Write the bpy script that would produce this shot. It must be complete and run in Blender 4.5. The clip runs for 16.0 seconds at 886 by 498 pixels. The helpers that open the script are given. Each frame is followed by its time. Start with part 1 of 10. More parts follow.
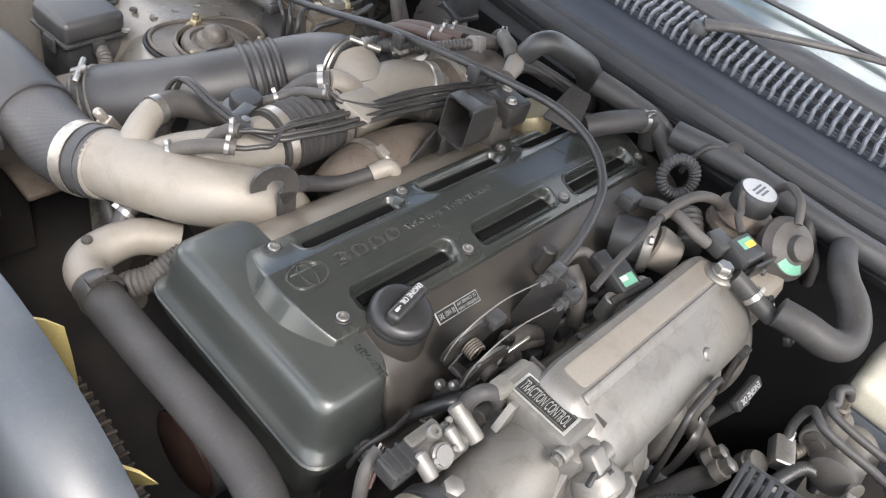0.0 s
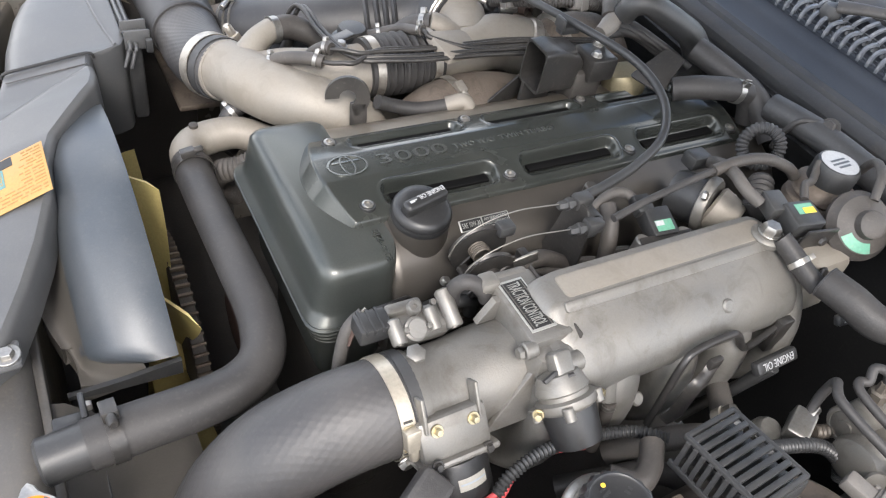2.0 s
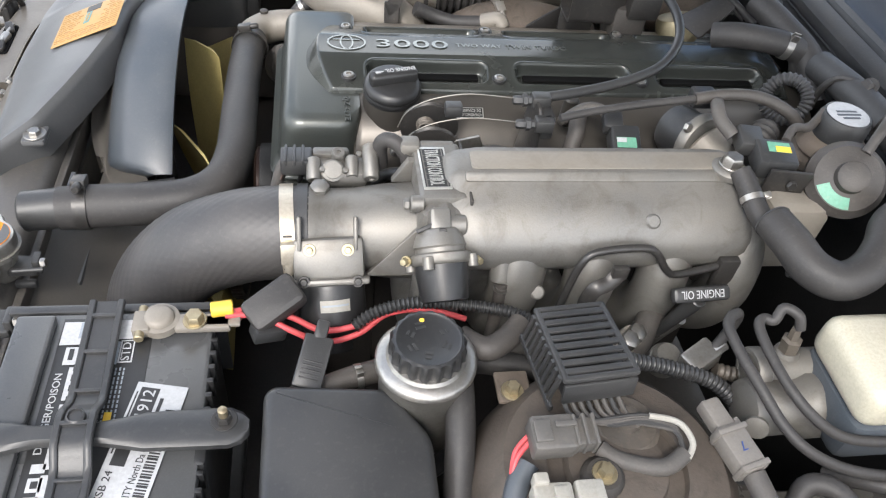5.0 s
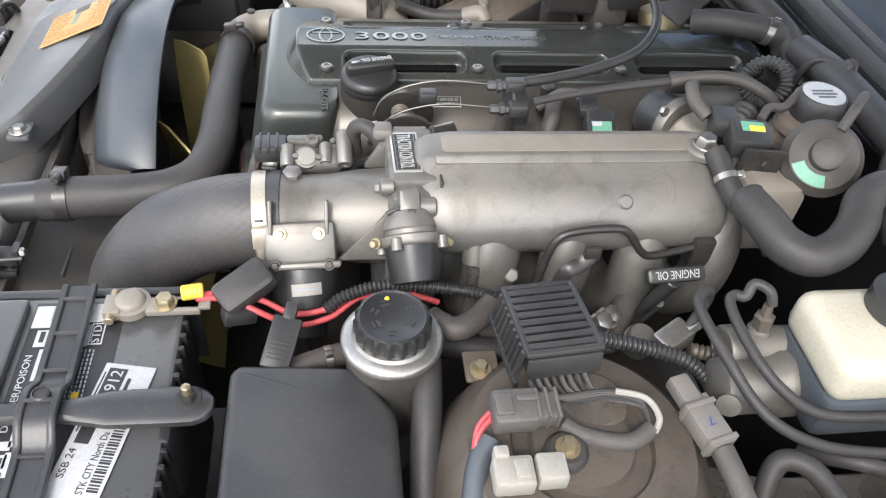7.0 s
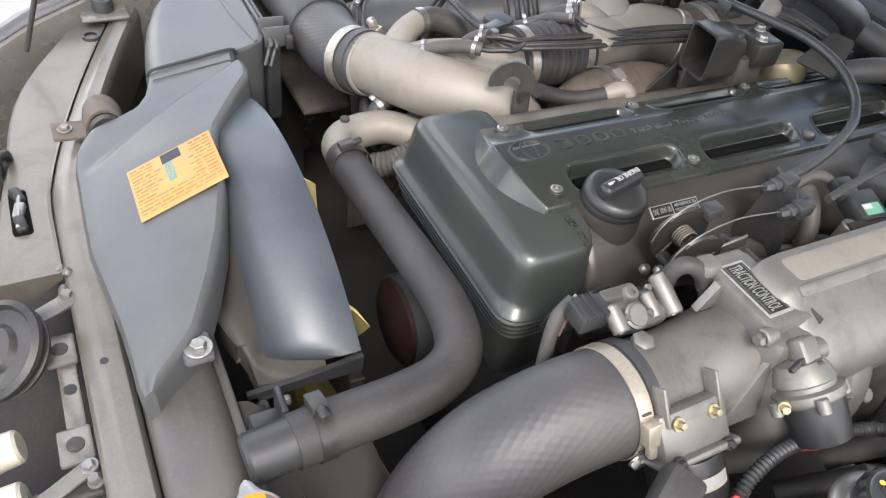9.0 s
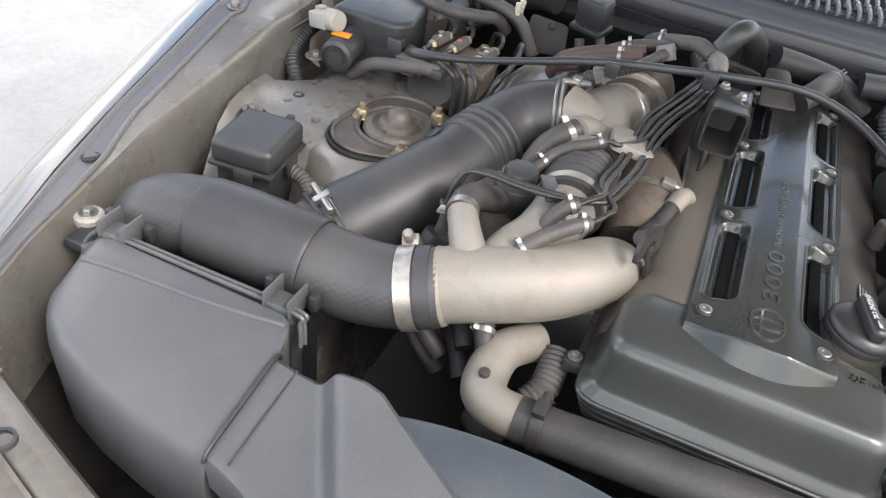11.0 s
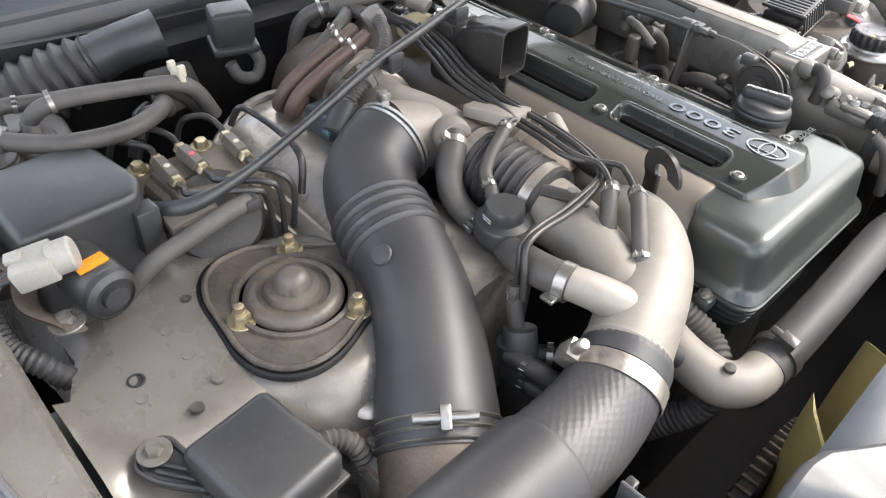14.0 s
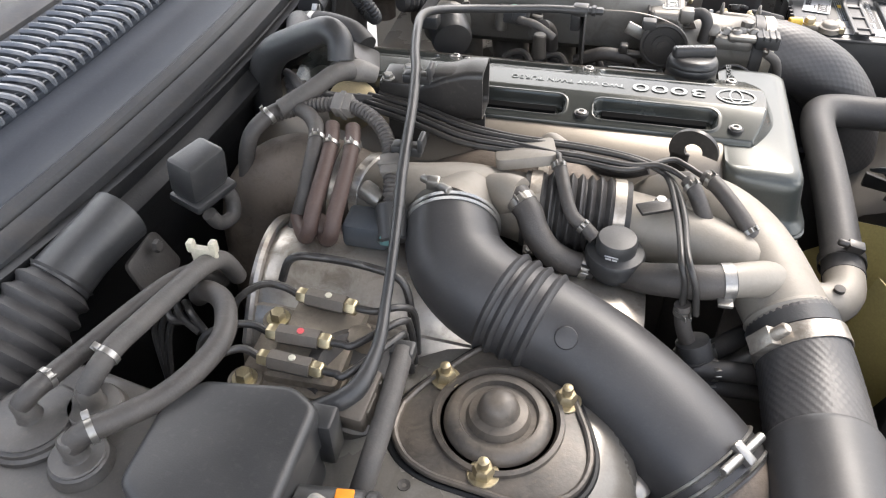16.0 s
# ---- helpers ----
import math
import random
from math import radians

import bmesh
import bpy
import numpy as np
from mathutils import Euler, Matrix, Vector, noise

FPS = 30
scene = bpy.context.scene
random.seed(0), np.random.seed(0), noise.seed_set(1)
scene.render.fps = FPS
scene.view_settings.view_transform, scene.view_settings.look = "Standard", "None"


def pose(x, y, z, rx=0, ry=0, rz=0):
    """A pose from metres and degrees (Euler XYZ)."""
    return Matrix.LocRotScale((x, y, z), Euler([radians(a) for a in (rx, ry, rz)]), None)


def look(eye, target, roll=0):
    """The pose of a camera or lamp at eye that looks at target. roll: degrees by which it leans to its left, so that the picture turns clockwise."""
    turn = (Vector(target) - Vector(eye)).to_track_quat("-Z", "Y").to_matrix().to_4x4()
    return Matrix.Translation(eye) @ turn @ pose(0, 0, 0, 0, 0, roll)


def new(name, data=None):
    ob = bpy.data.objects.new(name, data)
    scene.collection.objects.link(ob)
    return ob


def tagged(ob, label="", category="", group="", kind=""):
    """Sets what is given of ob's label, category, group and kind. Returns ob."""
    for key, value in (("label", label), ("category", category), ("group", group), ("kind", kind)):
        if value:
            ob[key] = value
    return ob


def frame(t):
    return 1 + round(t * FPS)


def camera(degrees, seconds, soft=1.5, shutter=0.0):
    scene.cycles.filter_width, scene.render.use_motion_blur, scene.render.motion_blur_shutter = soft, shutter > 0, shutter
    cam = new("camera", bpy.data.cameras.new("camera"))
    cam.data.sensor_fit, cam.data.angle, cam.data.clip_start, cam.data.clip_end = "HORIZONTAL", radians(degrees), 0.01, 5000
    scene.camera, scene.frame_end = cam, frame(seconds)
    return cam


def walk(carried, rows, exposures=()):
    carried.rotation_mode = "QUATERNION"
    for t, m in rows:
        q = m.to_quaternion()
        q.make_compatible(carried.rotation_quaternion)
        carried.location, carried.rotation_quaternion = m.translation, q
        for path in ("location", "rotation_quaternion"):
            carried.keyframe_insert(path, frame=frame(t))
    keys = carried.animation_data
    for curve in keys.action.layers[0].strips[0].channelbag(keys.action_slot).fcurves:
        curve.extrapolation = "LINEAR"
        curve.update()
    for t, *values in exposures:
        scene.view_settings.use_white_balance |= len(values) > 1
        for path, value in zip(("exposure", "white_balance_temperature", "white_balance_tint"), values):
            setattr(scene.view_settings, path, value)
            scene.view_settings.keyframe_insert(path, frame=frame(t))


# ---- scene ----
cam = camera(60.6, 16.0, soft=1.2)
PATH = [
    (0, (-0.378, -0.3252, 0.576), (1.1268, 0.63, -1.0308), 18.6),
    (0.5, (-0.4008, -0.3792, 0.5808), (1.0128, 0.6852, -1.0404), 16.3),
    (1, (-0.414, -0.4596, 0.5688), (0.894, 0.72, -1.062), 14.2),
    (1.5, (-0.3552, -0.5244, 0.5772), (0.8232, 0.762, -1.0716), 13.3),
    (2, (-0.2952, -0.5484, 0.5568), (0.7368, 0.8376, -1.1088), 13.1),
    (2.5, (-0.2592, -0.5748, 0.534), (0.618, 0.882, -1.1604), 13.2),
    (3, (-0.2304, -0.6168, 0.5076), (0.4884, 0.906, -1.2024), 12.5),
    (3.5, (-0.1884, -0.7008, 0.5112), (0.4128, 0.8592, -1.2108), 11.7),
    (4, (-0.162, -0.7644, 0.522), (0.3504, 0.8268, -1.2), 10.6),
    (4.5, (-0.0984, -0.7812, 0.5232), (0.3396, 0.846, -1.1856), 9.4),
    (5, (-0.0336, -0.7896, 0.516), (0.342, 0.858, -1.1892), 8.4),
    (5.2, (-0.0228, -0.798, 0.5052), (0.3504, 0.8652, -1.1856), 8.2),
    (7.3, (0.0132, -0.8196, 0.4968), (0.3288, 0.8724, -1.176), 6.0),
    (7.5, (-0.0372, -0.8052, 0.4992), (0.3192, 0.882, -1.1712), 6.3),
    (8, (-0.2016, -0.7584, 0.5076), (0.312, 0.9096, -1.1388), 7.4),
    (8.5, (-0.3228, -0.6864, 0.486), (0.3972, 0.9324, -1.1328), 8.5),
    (9, (-0.4308, -0.4728, 0.4632), (0.5376, 1.0236, -1.1436), 9.9),
    (9.5, (-0.4896, -0.2892, 0.4416), (0.732, 1.038, -1.1412), 10.9),
    (10, (-0.5904, -0.1164, 0.4392), (0.8496, 1.002, -1.1208), 11.1),
    (10.2, (-0.6264, -0.0612, 0.4464), (0.8928, 0.966, -1.1016), 10.9),
    (12.3, (-0.624, 0.6252, 0.4956), (1.2396, 0.2724, -0.9756), 7.1),
    (12.5, (-0.6048, 0.6768, 0.4872), (1.224, 0.1944, -0.99), 6.6),
    (13, (-0.4716, 0.7824, 0.4704), (1.2324, -0.0036, -1.0236), 5.3),
    (13.5, (-0.3276, 0.8196, 0.4656), (1.1808, -0.2544, -1.062), 4.3),
    (14, (-0.2484, 0.8328, 0.4656), (1.0068, -0.4824, -1.1016), 3.5),
    (14.5, (-0.144, 0.912, 0.4716), (0.8532, -0.5952, -1.1064), 2.5),
    (15, (-0.054, 0.9792, 0.5064), (0.7128, -0.6504, -1.08), 1.3),
    (15.5, (0.0444, 0.9852, 0.5052), (0.624, -0.7152, -1.0848), -0.2),
    (16, (0.162, 0.954, 0.5124), (0.5904, -0.7812, -1.0896), -1.4),
]
walk(cam, [(t, look(eye, target, roll)) for t, eye, target, roll in PATH], [(0, 1.45, 6480, 12), (2.5, 1.27, 6360, 11), (5, 1.16, 6330, 10), (10, 1.31, 6430, 12), (12.5, 1.39, 6540, 12), (14, 1.65, 6530, 11), (16, 1.54, 6640, 12)])

# ---- light: bright overcast day, the raised hood shades the bay from above ----
SUN_EL, SUN_AZ = 48.0, 205.0
world = bpy.data.worlds.new("sky")
scene.world = world
world.use_nodes = True
wn = world.node_tree
wn.nodes.clear()
w_sky = wn.nodes.new("ShaderNodeTexSky")
w_sky.sky_type = "NISHITA"
w_sky.sun_disc = False
w_sky.sun_elevation = radians(SUN_EL)
w_sky.sun_rotation = radians(SUN_AZ)
w_sky.dust_density = 3.0
w_cloud = wn.nodes.new("ShaderNodeTexNoise")
w_cloud.inputs["Scale"].default_value = 2.8
w_cloud.inputs["Detail"].default_value = 6.0
w_ramp = wn.nodes.new("ShaderNodeValToRGB")
w_ramp.color_ramp.elements[0].position, w_ramp.color_ramp.elements[1].position = 0.44, 0.58
w_mix = wn.nodes.new("ShaderNodeMixRGB")
w_mix.inputs["Color2"].default_value = (13.5, 13.6, 13.8, 1)
w_co = wn.nodes.new("ShaderNodeTexCoord")
w_bg = wn.nodes.new("ShaderNodeBackground")
w_bg.inputs["Strength"].default_value = 0.15
w_out = wn.nodes.new("ShaderNodeOutputWorld")
wn.links.new(w_co.outputs["Generated"], w_cloud.inputs["Vector"])
wn.links.new(w_cloud.outputs["Fac"], w_ramp.inputs["Fac"])
wn.links.new(w_ramp.outputs["Color"], w_mix.inputs["Fac"])
wn.links.new(w_sky.outputs["Color"], w_mix.inputs["Color1"])
wn.links.new(w_mix.outputs["Color"], w_bg.inputs["Color"])
wn.links.new(w_bg.outputs["Background"], w_out.inputs["Surface"])

sun_data = bpy.data.lights.new("sun", "SUN")
sun_data.energy, sun_data.angle, sun_data.color = 1.3, radians(14), (1.0, 0.96, 0.9)
sun = new("sun", sun_data)
sun_dir = Vector((math.sin(radians(SUN_AZ)) * math.cos(radians(SUN_EL)), math.cos(radians(SUN_AZ)) * math.cos(radians(SUN_EL)), math.sin(radians(SUN_EL))))
sun.matrix_world = look(sun_dir * 10, (0, 0, 0))


# ---- mesh tools ----
class Geo:
    """Collects vertices and faces of one part."""

    def __init__(self):
        self.v, self.f = [], []

    def add(self, verts, faces, m=None):
        n = len(self.v)
        self.v += [tuple(m @ Vector(p)) if m else tuple(p) for p in verts]
        self.f += [[i + n for i in f] for f in faces]
        return self

    def rings(self, rings, close=True, cap0=True, cap1=True, m=None):
        k = len(rings[0])
        verts = [p for r in rings for p in r]
        faces = []
        for a in range(len(rings) - 1):
            for b in range(k if close else k - 1):
                c = (b + 1) % k
                faces.append([a * k + b, a * k + c, (a + 1) * k + c, (a + 1) * k + b])
        if cap0:
            faces.append(list(range(k))[::-1])
        if cap1:
            faces.append([(len(rings) - 1) * k + b for b in range(k)])
        return self.add(verts, faces, m)

    def box(self, c, s, r=0.002, m=None, seg=2):
        """Rounded box: centre, size, edge radius."""
        sx, sy, sz = (v / 2 for v in s)
        r = max(1e-4, min(r, sx * 0.98, sy * 0.98, sz * 0.98))
        out = []
        for zs in (-1, 1):
            for a in range(seg + 1):
                t = (a / seg if zs < 0 else 1 - a / seg) * math.pi / 2
                ins, dz = r * (1 - math.sin(t)), zs * (sz - r + r * math.cos(t))
                ring = []
                rr = max(r - ins, 1e-5)
                for qx, qy, q0 in ((1, 1, 0), (-1, 1, 90), (-1, -1, 180), (1, -1, 270)):
                    for b in range(seg + 1):
                        u = radians(q0 + 90 * b / seg)
                        ring.append((c[0] + qx * (sx - r) + rr * math.cos(u), c[1] + qy * (sy - r) + rr * math.sin(u), c[2] + dz))
                out.append(ring)
        return self.rings(out, m=m)

    def lathe(self, prof, p0=(0, 0, 0), d=(0, 0, 1), seg=24, cap0=True, cap1=True, sx=1.0):
        """Turned form: (radius, height) pairs along the direction d from p0."""
        q = Vector(d).to_track_quat("Z", "Y").to_matrix().to_4x4()
        m = Matrix.Translation(p0) @ q
        rr = [[(max(r, 1e-5) * sx * math.cos(2 * math.pi * i / seg), max(r, 1e-5) * math.sin(2 * math.pi * i / seg), h) for i in range(seg)] for r, h in prof]
        return self.rings(rr, cap0=cap0, cap1=cap1, m=m)

    def rod(self, p0, p1, r, r1=None, seg=16, b=0.0):
        p0, p1 = Vector(p0), Vector(p1)
        r1 = r if r1 is None else r1
        h = (p1 - p0).length
        b = min(b or r * 0.15, h * 0.3)
        return self.lathe([(r - b, 0), (r, b), (r1, h - b), (r1 - b, h)], p0, p1 - p0, seg)

    def tube(self, pts, r, seg=14, step=6, flat=1.0, cap=True, wave=None):
        """Hose along a smooth line through pts; r a radius or one per point; wave = (depth, pitch) corrugates it."""
        P = [Vector(p) for p in pts]
        R = list(r) if isinstance(r, (list, tuple)) else [r] * len(P)
        line, rad = [], []
        for i in range(len(P) - 1):
            a, b, c, d = P[max(i - 1, 0)], P[i], P[i + 1], P[min(i + 2, len(P) - 1)]
            for j in range(step):
                t = j / step
                line.append(0.5 * ((2 * b) + (c - a) * t + (2 * a - 5 * b + 4 * c - d) * t * t + (3 * b - a - 3 * c + d) * t ** 3))
                rad.append(R[i] + (R[i + 1] - R[i]) * t)
        line.append(P[-1])
        rad.append(R[-1])
        if wave:
            depth, pitch = wave
            L = [0.0]
            for a, b in zip(line, line[1:]):
                L.append(L[-1] + (b - a).length)
            n = max(4, int(L[-1] / pitch * 6))
            fine, fr, k = [], [], 0
            for i in range(n + 1):
                s = L[-1] * i / n
                while k < len(L) - 2 and L[k + 1] < s:
                    k += 1
                u = (s - L[k]) / max(L[k + 1] - L[k], 1e-9)
                fine.append(line[k].lerp(line[k + 1], u))
                fr.append(rad[k] + (rad[k + 1] - rad[k]) * u + depth * (0.5 + 0.5 * math.cos(2 * math.pi * s / pitch)) - depth)
            line, rad = fine, fr
        t0 = (line[1] - line[0]).normalized()
        nrm = t0.orthogonal().normalized()
        out = []
        for i, p in enumerate(line):
            t = (line[min(i + 1, len(line) - 1)] - line[max(i - 1, 0)]).normalized()
            nrm = (nrm - t * nrm.dot(t)).normalized()
            bi = t.cross(nrm)
            out.append([p + rad[i] * (math.cos(2 * math.pi * k / seg) * nrm + flat * math.sin(2 * math.pi * k / seg) * bi) for k in range(seg)])
        return self.rings(out, cap0=cap, cap1=cap)

    def knit(self, pts, r, n=34, pitch=0.013, amp=0.0006, gap=0.0013):
        """Hose with a twilled cord surface raised in its skin."""
        P = [Vector(p) for p in pts]
        R = list(r) if isinstance(r, (list, tuple)) else [r] * len(P)
        line, rad = [], []
        for i in range(len(P) - 1):
            a, b, c, d = P[max(i - 1, 0)], P[i], P[i + 1], P[min(i + 2, len(P) - 1)]
            k = max(2, int((c - b).length / gap))
            for j in range(k):
                t = j / k
                line.append(0.5 * ((2 * b) + (c - a) * t + (2 * a - 5 * b + 4 * c - d) * t * t + (3 * b - a - 3 * c + d) * t ** 3))
                rad.append(R[i] + (R[i + 1] - R[i]) * t)
        line.append(P[-1])
        rad.append(R[-1])
        seg = n * 4
        nrm = (line[1] - line[0]).normalized().orthogonal().normalized()
        out, s = [], 0.0
        for i, p in enumerate(line):
            t = (line[min(i + 1, len(line) - 1)] - line[max(i - 1, 0)]).normalized()
            nrm = (nrm - t * nrm.dot(t)).normalized()
            bi = t.cross(nrm)
            s += (p - line[i - 1]).length if i else 0.0
            w = 2 * math.pi * s / pitch
            ring = []
            for k in range(seg):
                th = 2 * math.pi * k / seg
                q = rad[i] + amp * (0.65 * math.cos(n * th + w) + 0.35 * math.cos(n * th - w))
                ring.append(p + q * (math.cos(th) * nrm + math.sin(th) * bi))
            out.append(ring)
        return self.rings(out)

    def prism(self, poly, z0, z1, b=0.002, m=None, seg=2, b0=0.0):
        """Plate of a flat outline (counter-clockwise) with a rounded upper edge."""
        n = len(poly)

        def inset(k):
            res = []
            for i in range(n):
                p, a, c = Vector(poly[i]), Vector(poly[i - 1]), Vector(poly[(i + 1) % n])
                e0, e1 = (p - a), (c - p)
                e0 = e0.normalized() if e0.length > 1e-9 else e1.normalized()
                e1 = e1.normalized() if e1.length > 1e-9 else e0
                nn = Vector((-e0.y - e1.y, e0.x + e1.x))
                nn = nn.normalized() / max(0.35, nn.length / 2) if nn.length > 1e-6 else Vector((-e0.y, e0.x))
                res.append(p + nn * k)
            return res

        rr = []
        if b0:
            rr.append([(p.x, p.y, z0) for p in inset(b0)])
        rr.append([(p[0], p[1], z0 + b0) for p in poly])
        for a in range(seg + 1):
            t = a / seg * math.pi / 2
            rr.append([(p.x, p.y, z1 - b + b * math.sin(t)) for p in inset(b * (1 - math.cos(t)))])
        return self.rings(rr, m=m)

    def bm(self):
        b = bmesh.new()
        vs = [b.verts.new(p) for p in self.v]
        for f in self.f:
            try:
                b.faces.new([vs[i] for i in f])
            except ValueError:
                pass
        return b


def rounded(poly, r, seg=4):
    """The outline with its corners rounded."""
    out, n = [], len(poly)
    for i in range(n):
        p, a, c = Vector(poly[i]), Vector(poly[i - 1]), Vector(poly[(i + 1) % n])
        k = min(r, (p - a).length * 0.48, (c - p).length * 0.48)
        s, e = p + (a - p).normalized() * k, p + (c - p).normalized() * k
        for j in range(seg + 1):
            t = j / seg
            out.append(tuple((1 - t) ** 2 * s + 2 * t * (1 - t) * p + t * t * e))
    return out


def part(name, geo, material, parent=None, label="", angle=40, recalc=True):
    """Link the geometry as one mesh object, under a thing or a part."""
    b = geo.bm() if isinstance(geo, Geo) else geo
    if recalc:
        bmesh.ops.recalc_face_normals(b, faces=b.faces)
    me = bpy.data.meshes.new(name)
    b.to_mesh(me)
    b.free()
    me.materials.append(material)
    me.shade_smooth()
    me.set_sharp_from_angle(angle=radians(angle))
    ob = new(name, me)
    if parent:
        ob.parent = parent
    if label:
        ob["label"] = label
    return ob


def thing(name, label, category, group="", at=(0, 0, 0), kind=""):
    e = new(name)
    e.empty_display_size = 0.02
    e.location = at
    return tagged(e, label, category, group, kind)


def single(name, geo, material, label, category, group="", kind="", angle=40):
    return tagged(part(name, geo, material, angle=angle), label, category, group, kind)


def writing(name, text, size, m, material, parent, depth=0.0006, spacing=1.0, width=None, height=None, font_shear=0.0):
    """Raised lettering in the plane of m; width and height stretch it to a size."""
    cu = bpy.data.curves.new(name, "FONT")
    cu.body, cu.size, cu.extrude, cu.align_x, cu.align_y = text, size, depth, "CENTER", "CENTER"
    cu.space_character, cu.shear = spacing, font_shear
    cu.resolution_u = 3
    tmp = bpy.data.objects.new("tmp", cu)
    me = bpy.data.meshes.new_from_object(tmp)
    bpy.data.objects.remove(tmp)
    co = np.empty(len(me.vertices) * 3)
    me.vertices.foreach_get("co", co)
    co = co.reshape(-1, 3)
    for ax, want in ((0, width), (1, height)):
        if want:
            span = co[:, ax].max() - co[:, ax].min()
            co[:, ax] = (co[:, ax] - (co[:, ax].max() + co[:, ax].min()) / 2) * want / span
    me.vertices.foreach_set("co", co.ravel())
    me.transform(m)
    me.materials.clear()
    me.materials.append(material)
    ob = new(name, me)
    ob.parent = parent
    return ob


def bars(name, rects, m, material, parent, depth=0.0004):
    """Plain printed bars: (x, y, width, height) in the plane of m."""
    g = Geo()
    for x, y, w, h in rects:
        g.add([(x, y, 0), (x + w, y, 0), (x + w, y + h, 0), (x, y + h, 0), (x, y, depth), (x + w, y, depth), (x + w, y + h, depth), (x, y + h, depth)],
              [[0, 3, 2, 1], [4, 5, 6, 7], [0, 1, 5, 4], [1, 2, 6, 5], [2, 3, 7, 6], [3, 0, 4, 7]], m)
    return part(name, g, material, parent)


def frame_at(o, xdir, ydir):
    """A plane's pose: origin, its x and roughly its y."""
    x = Vector(xdir).normalized()
    z = x.cross(Vector(ydir)).normalized()
    y = z.cross(x)
    return Matrix.Translation(o) @ Matrix((x, y, z)).transposed().to_4x4()


# ---- materials ----
def rgba(c):
    return (c[0], c[1], c[2], 1.0)


def surface(name, col, rough=0.5, metal=0.0, var=0.25, scale=14.0, grain=420.0, bump=0.12, dust=0.0, dust_col=(0.30, 0.26, 0.21), coat=0.0, spec=0.5, rvar=0.12, weave=0.0, speck=0.0, over=0.26, stain=0.0, stain_col=(0.05, 0.042, 0.034)):
    """Base colour with blotches and grain, a dust film in patches, fine relief."""
    m = bpy.data.materials.new(name)
    m.use_nodes = True
    nt = m.node_tree
    nt.nodes.clear()
    N, L = nt.nodes.new, nt.links.new
    out, bs, co = N("ShaderNodeOutputMaterial"), N("ShaderNodeBsdfPrincipled"), N("ShaderNodeTexCoord")
    L(bs.outputs[0], out.inputs[0])
    big, fine = N("ShaderNodeTexNoise"), N("ShaderNodeTexNoise")
    for nd, sc, de in ((big, scale, 5.0), (fine, grain, 3.0)):
        nd.inputs["Scale"].default_value, nd.inputs["Detail"].default_value = sc, de
        nd.inputs["Roughness"].default_value = 0.6
        L(co.outputs["Object"], nd.inputs["Vector"])
    mix = N("ShaderNodeMixRGB")
    mix.inputs["Color1"].default_value = rgba([c * (1 - var) for c in col])
    mix.inputs["Color2"].default_value = rgba([min(1, c * (1 + var)) for c in col])
    L(big.outputs["Fac"], mix.inputs["Fac"])
    mix2 = N("ShaderNodeMixRGB")
    mix2.blend_type = "OVERLAY"
    mix2.inputs["Fac"].default_value = over
    L(mix.outputs[0], mix2.inputs["Color1"])
    L(fine.outputs["Fac"], mix2.inputs["Color2"])
    last = mix2.outputs[0]
    if dust > 0:
        dn, ramp, dm = N("ShaderNodeTexNoise"), N("ShaderNodeValToRGB"), N("ShaderNodeMixRGB")
        dn.inputs["Scale"].default_value, dn.inputs["Detail"].default_value = scale * 0.8 + 3, 7.0
        L(co.outputs["Object"], dn.inputs["Vector"])
        ramp.color_ramp.elements[0].position, ramp.color_ramp.elements[1].position = 0.40, 0.64
        ramp.color_ramp.elements[0].color = rgba([dust * 0.3] * 3)
        ramp.color_ramp.elements[1].color = rgba([dust] * 3)
        L(dn.outputs["Fac"], ramp.inputs[0])
        L(ramp.outputs[0], dm.inputs["Fac"])
        L(last, dm.inputs["Color1"])
        dm.inputs["Color2"].default_value = rgba(dust_col)
        last = dm.outputs[0]
    if stain > 0:
        tn, tr_, tm_ = N("ShaderNodeTexNoise"), N("ShaderNodeValToRGB"), N("ShaderNodeMixRGB")
        tn.inputs["Scale"].default_value, tn.inputs["Detail"].default_value = scale * 1.7, 9.0
        tn.inputs["Roughness"].default_value, tn.inputs["Distortion"].default_value = 0.68, 0.8
        L(co.outputs["Object"], tn.inputs["Vector"])
        tr_.color_ramp.elements[0].position, tr_.color_ramp.elements[1].position = 0.50, 0.64
        tr_.color_ramp.elements[0].color, tr_.color_ramp.elements[1].color = (0, 0, 0, 1), rgba([stain] * 3)
        L(tn.outputs["Fac"], tr_.inputs[0])
        L(tr_.outputs[0], tm_.inputs["Fac"])
        L(last, tm_.inputs["Color1"])
        tm_.inputs["Color2"].default_value = rgba(stain_col)
        last = tm_.outputs[0]
    if speck > 0:
        sn, sr, sm_ = N("ShaderNodeTexNoise"), N("ShaderNodeValToRGB"), N("ShaderNodeMixRGB")
        sn.inputs["Scale"].default_value, sn.inputs["Detail"].default_value = 190.0, 4.0
        L(co.outputs["Object"], sn.inputs["Vector"])
        sr.color_ramp.elements[0].position, sr.color_ramp.elements[1].position = 0.56, 0.70
        sr.color_ramp.elements[0].color, sr.color_ramp.elements[1].color = (0, 0, 0, 1), rgba([speck] * 3)
        L(sn.outputs["Fac"], sr.inputs[0])
        L(sr.outputs[0], sm_.inputs["Fac"])
        L(last, sm_.inputs["Color1"])
        sm_.inputs["Color2"].default_value = rgba(dust_col)
        last = sm_.outputs[0]
    L(last, bs.inputs["Base Color"])
    rr = N("ShaderNodeMapRange")
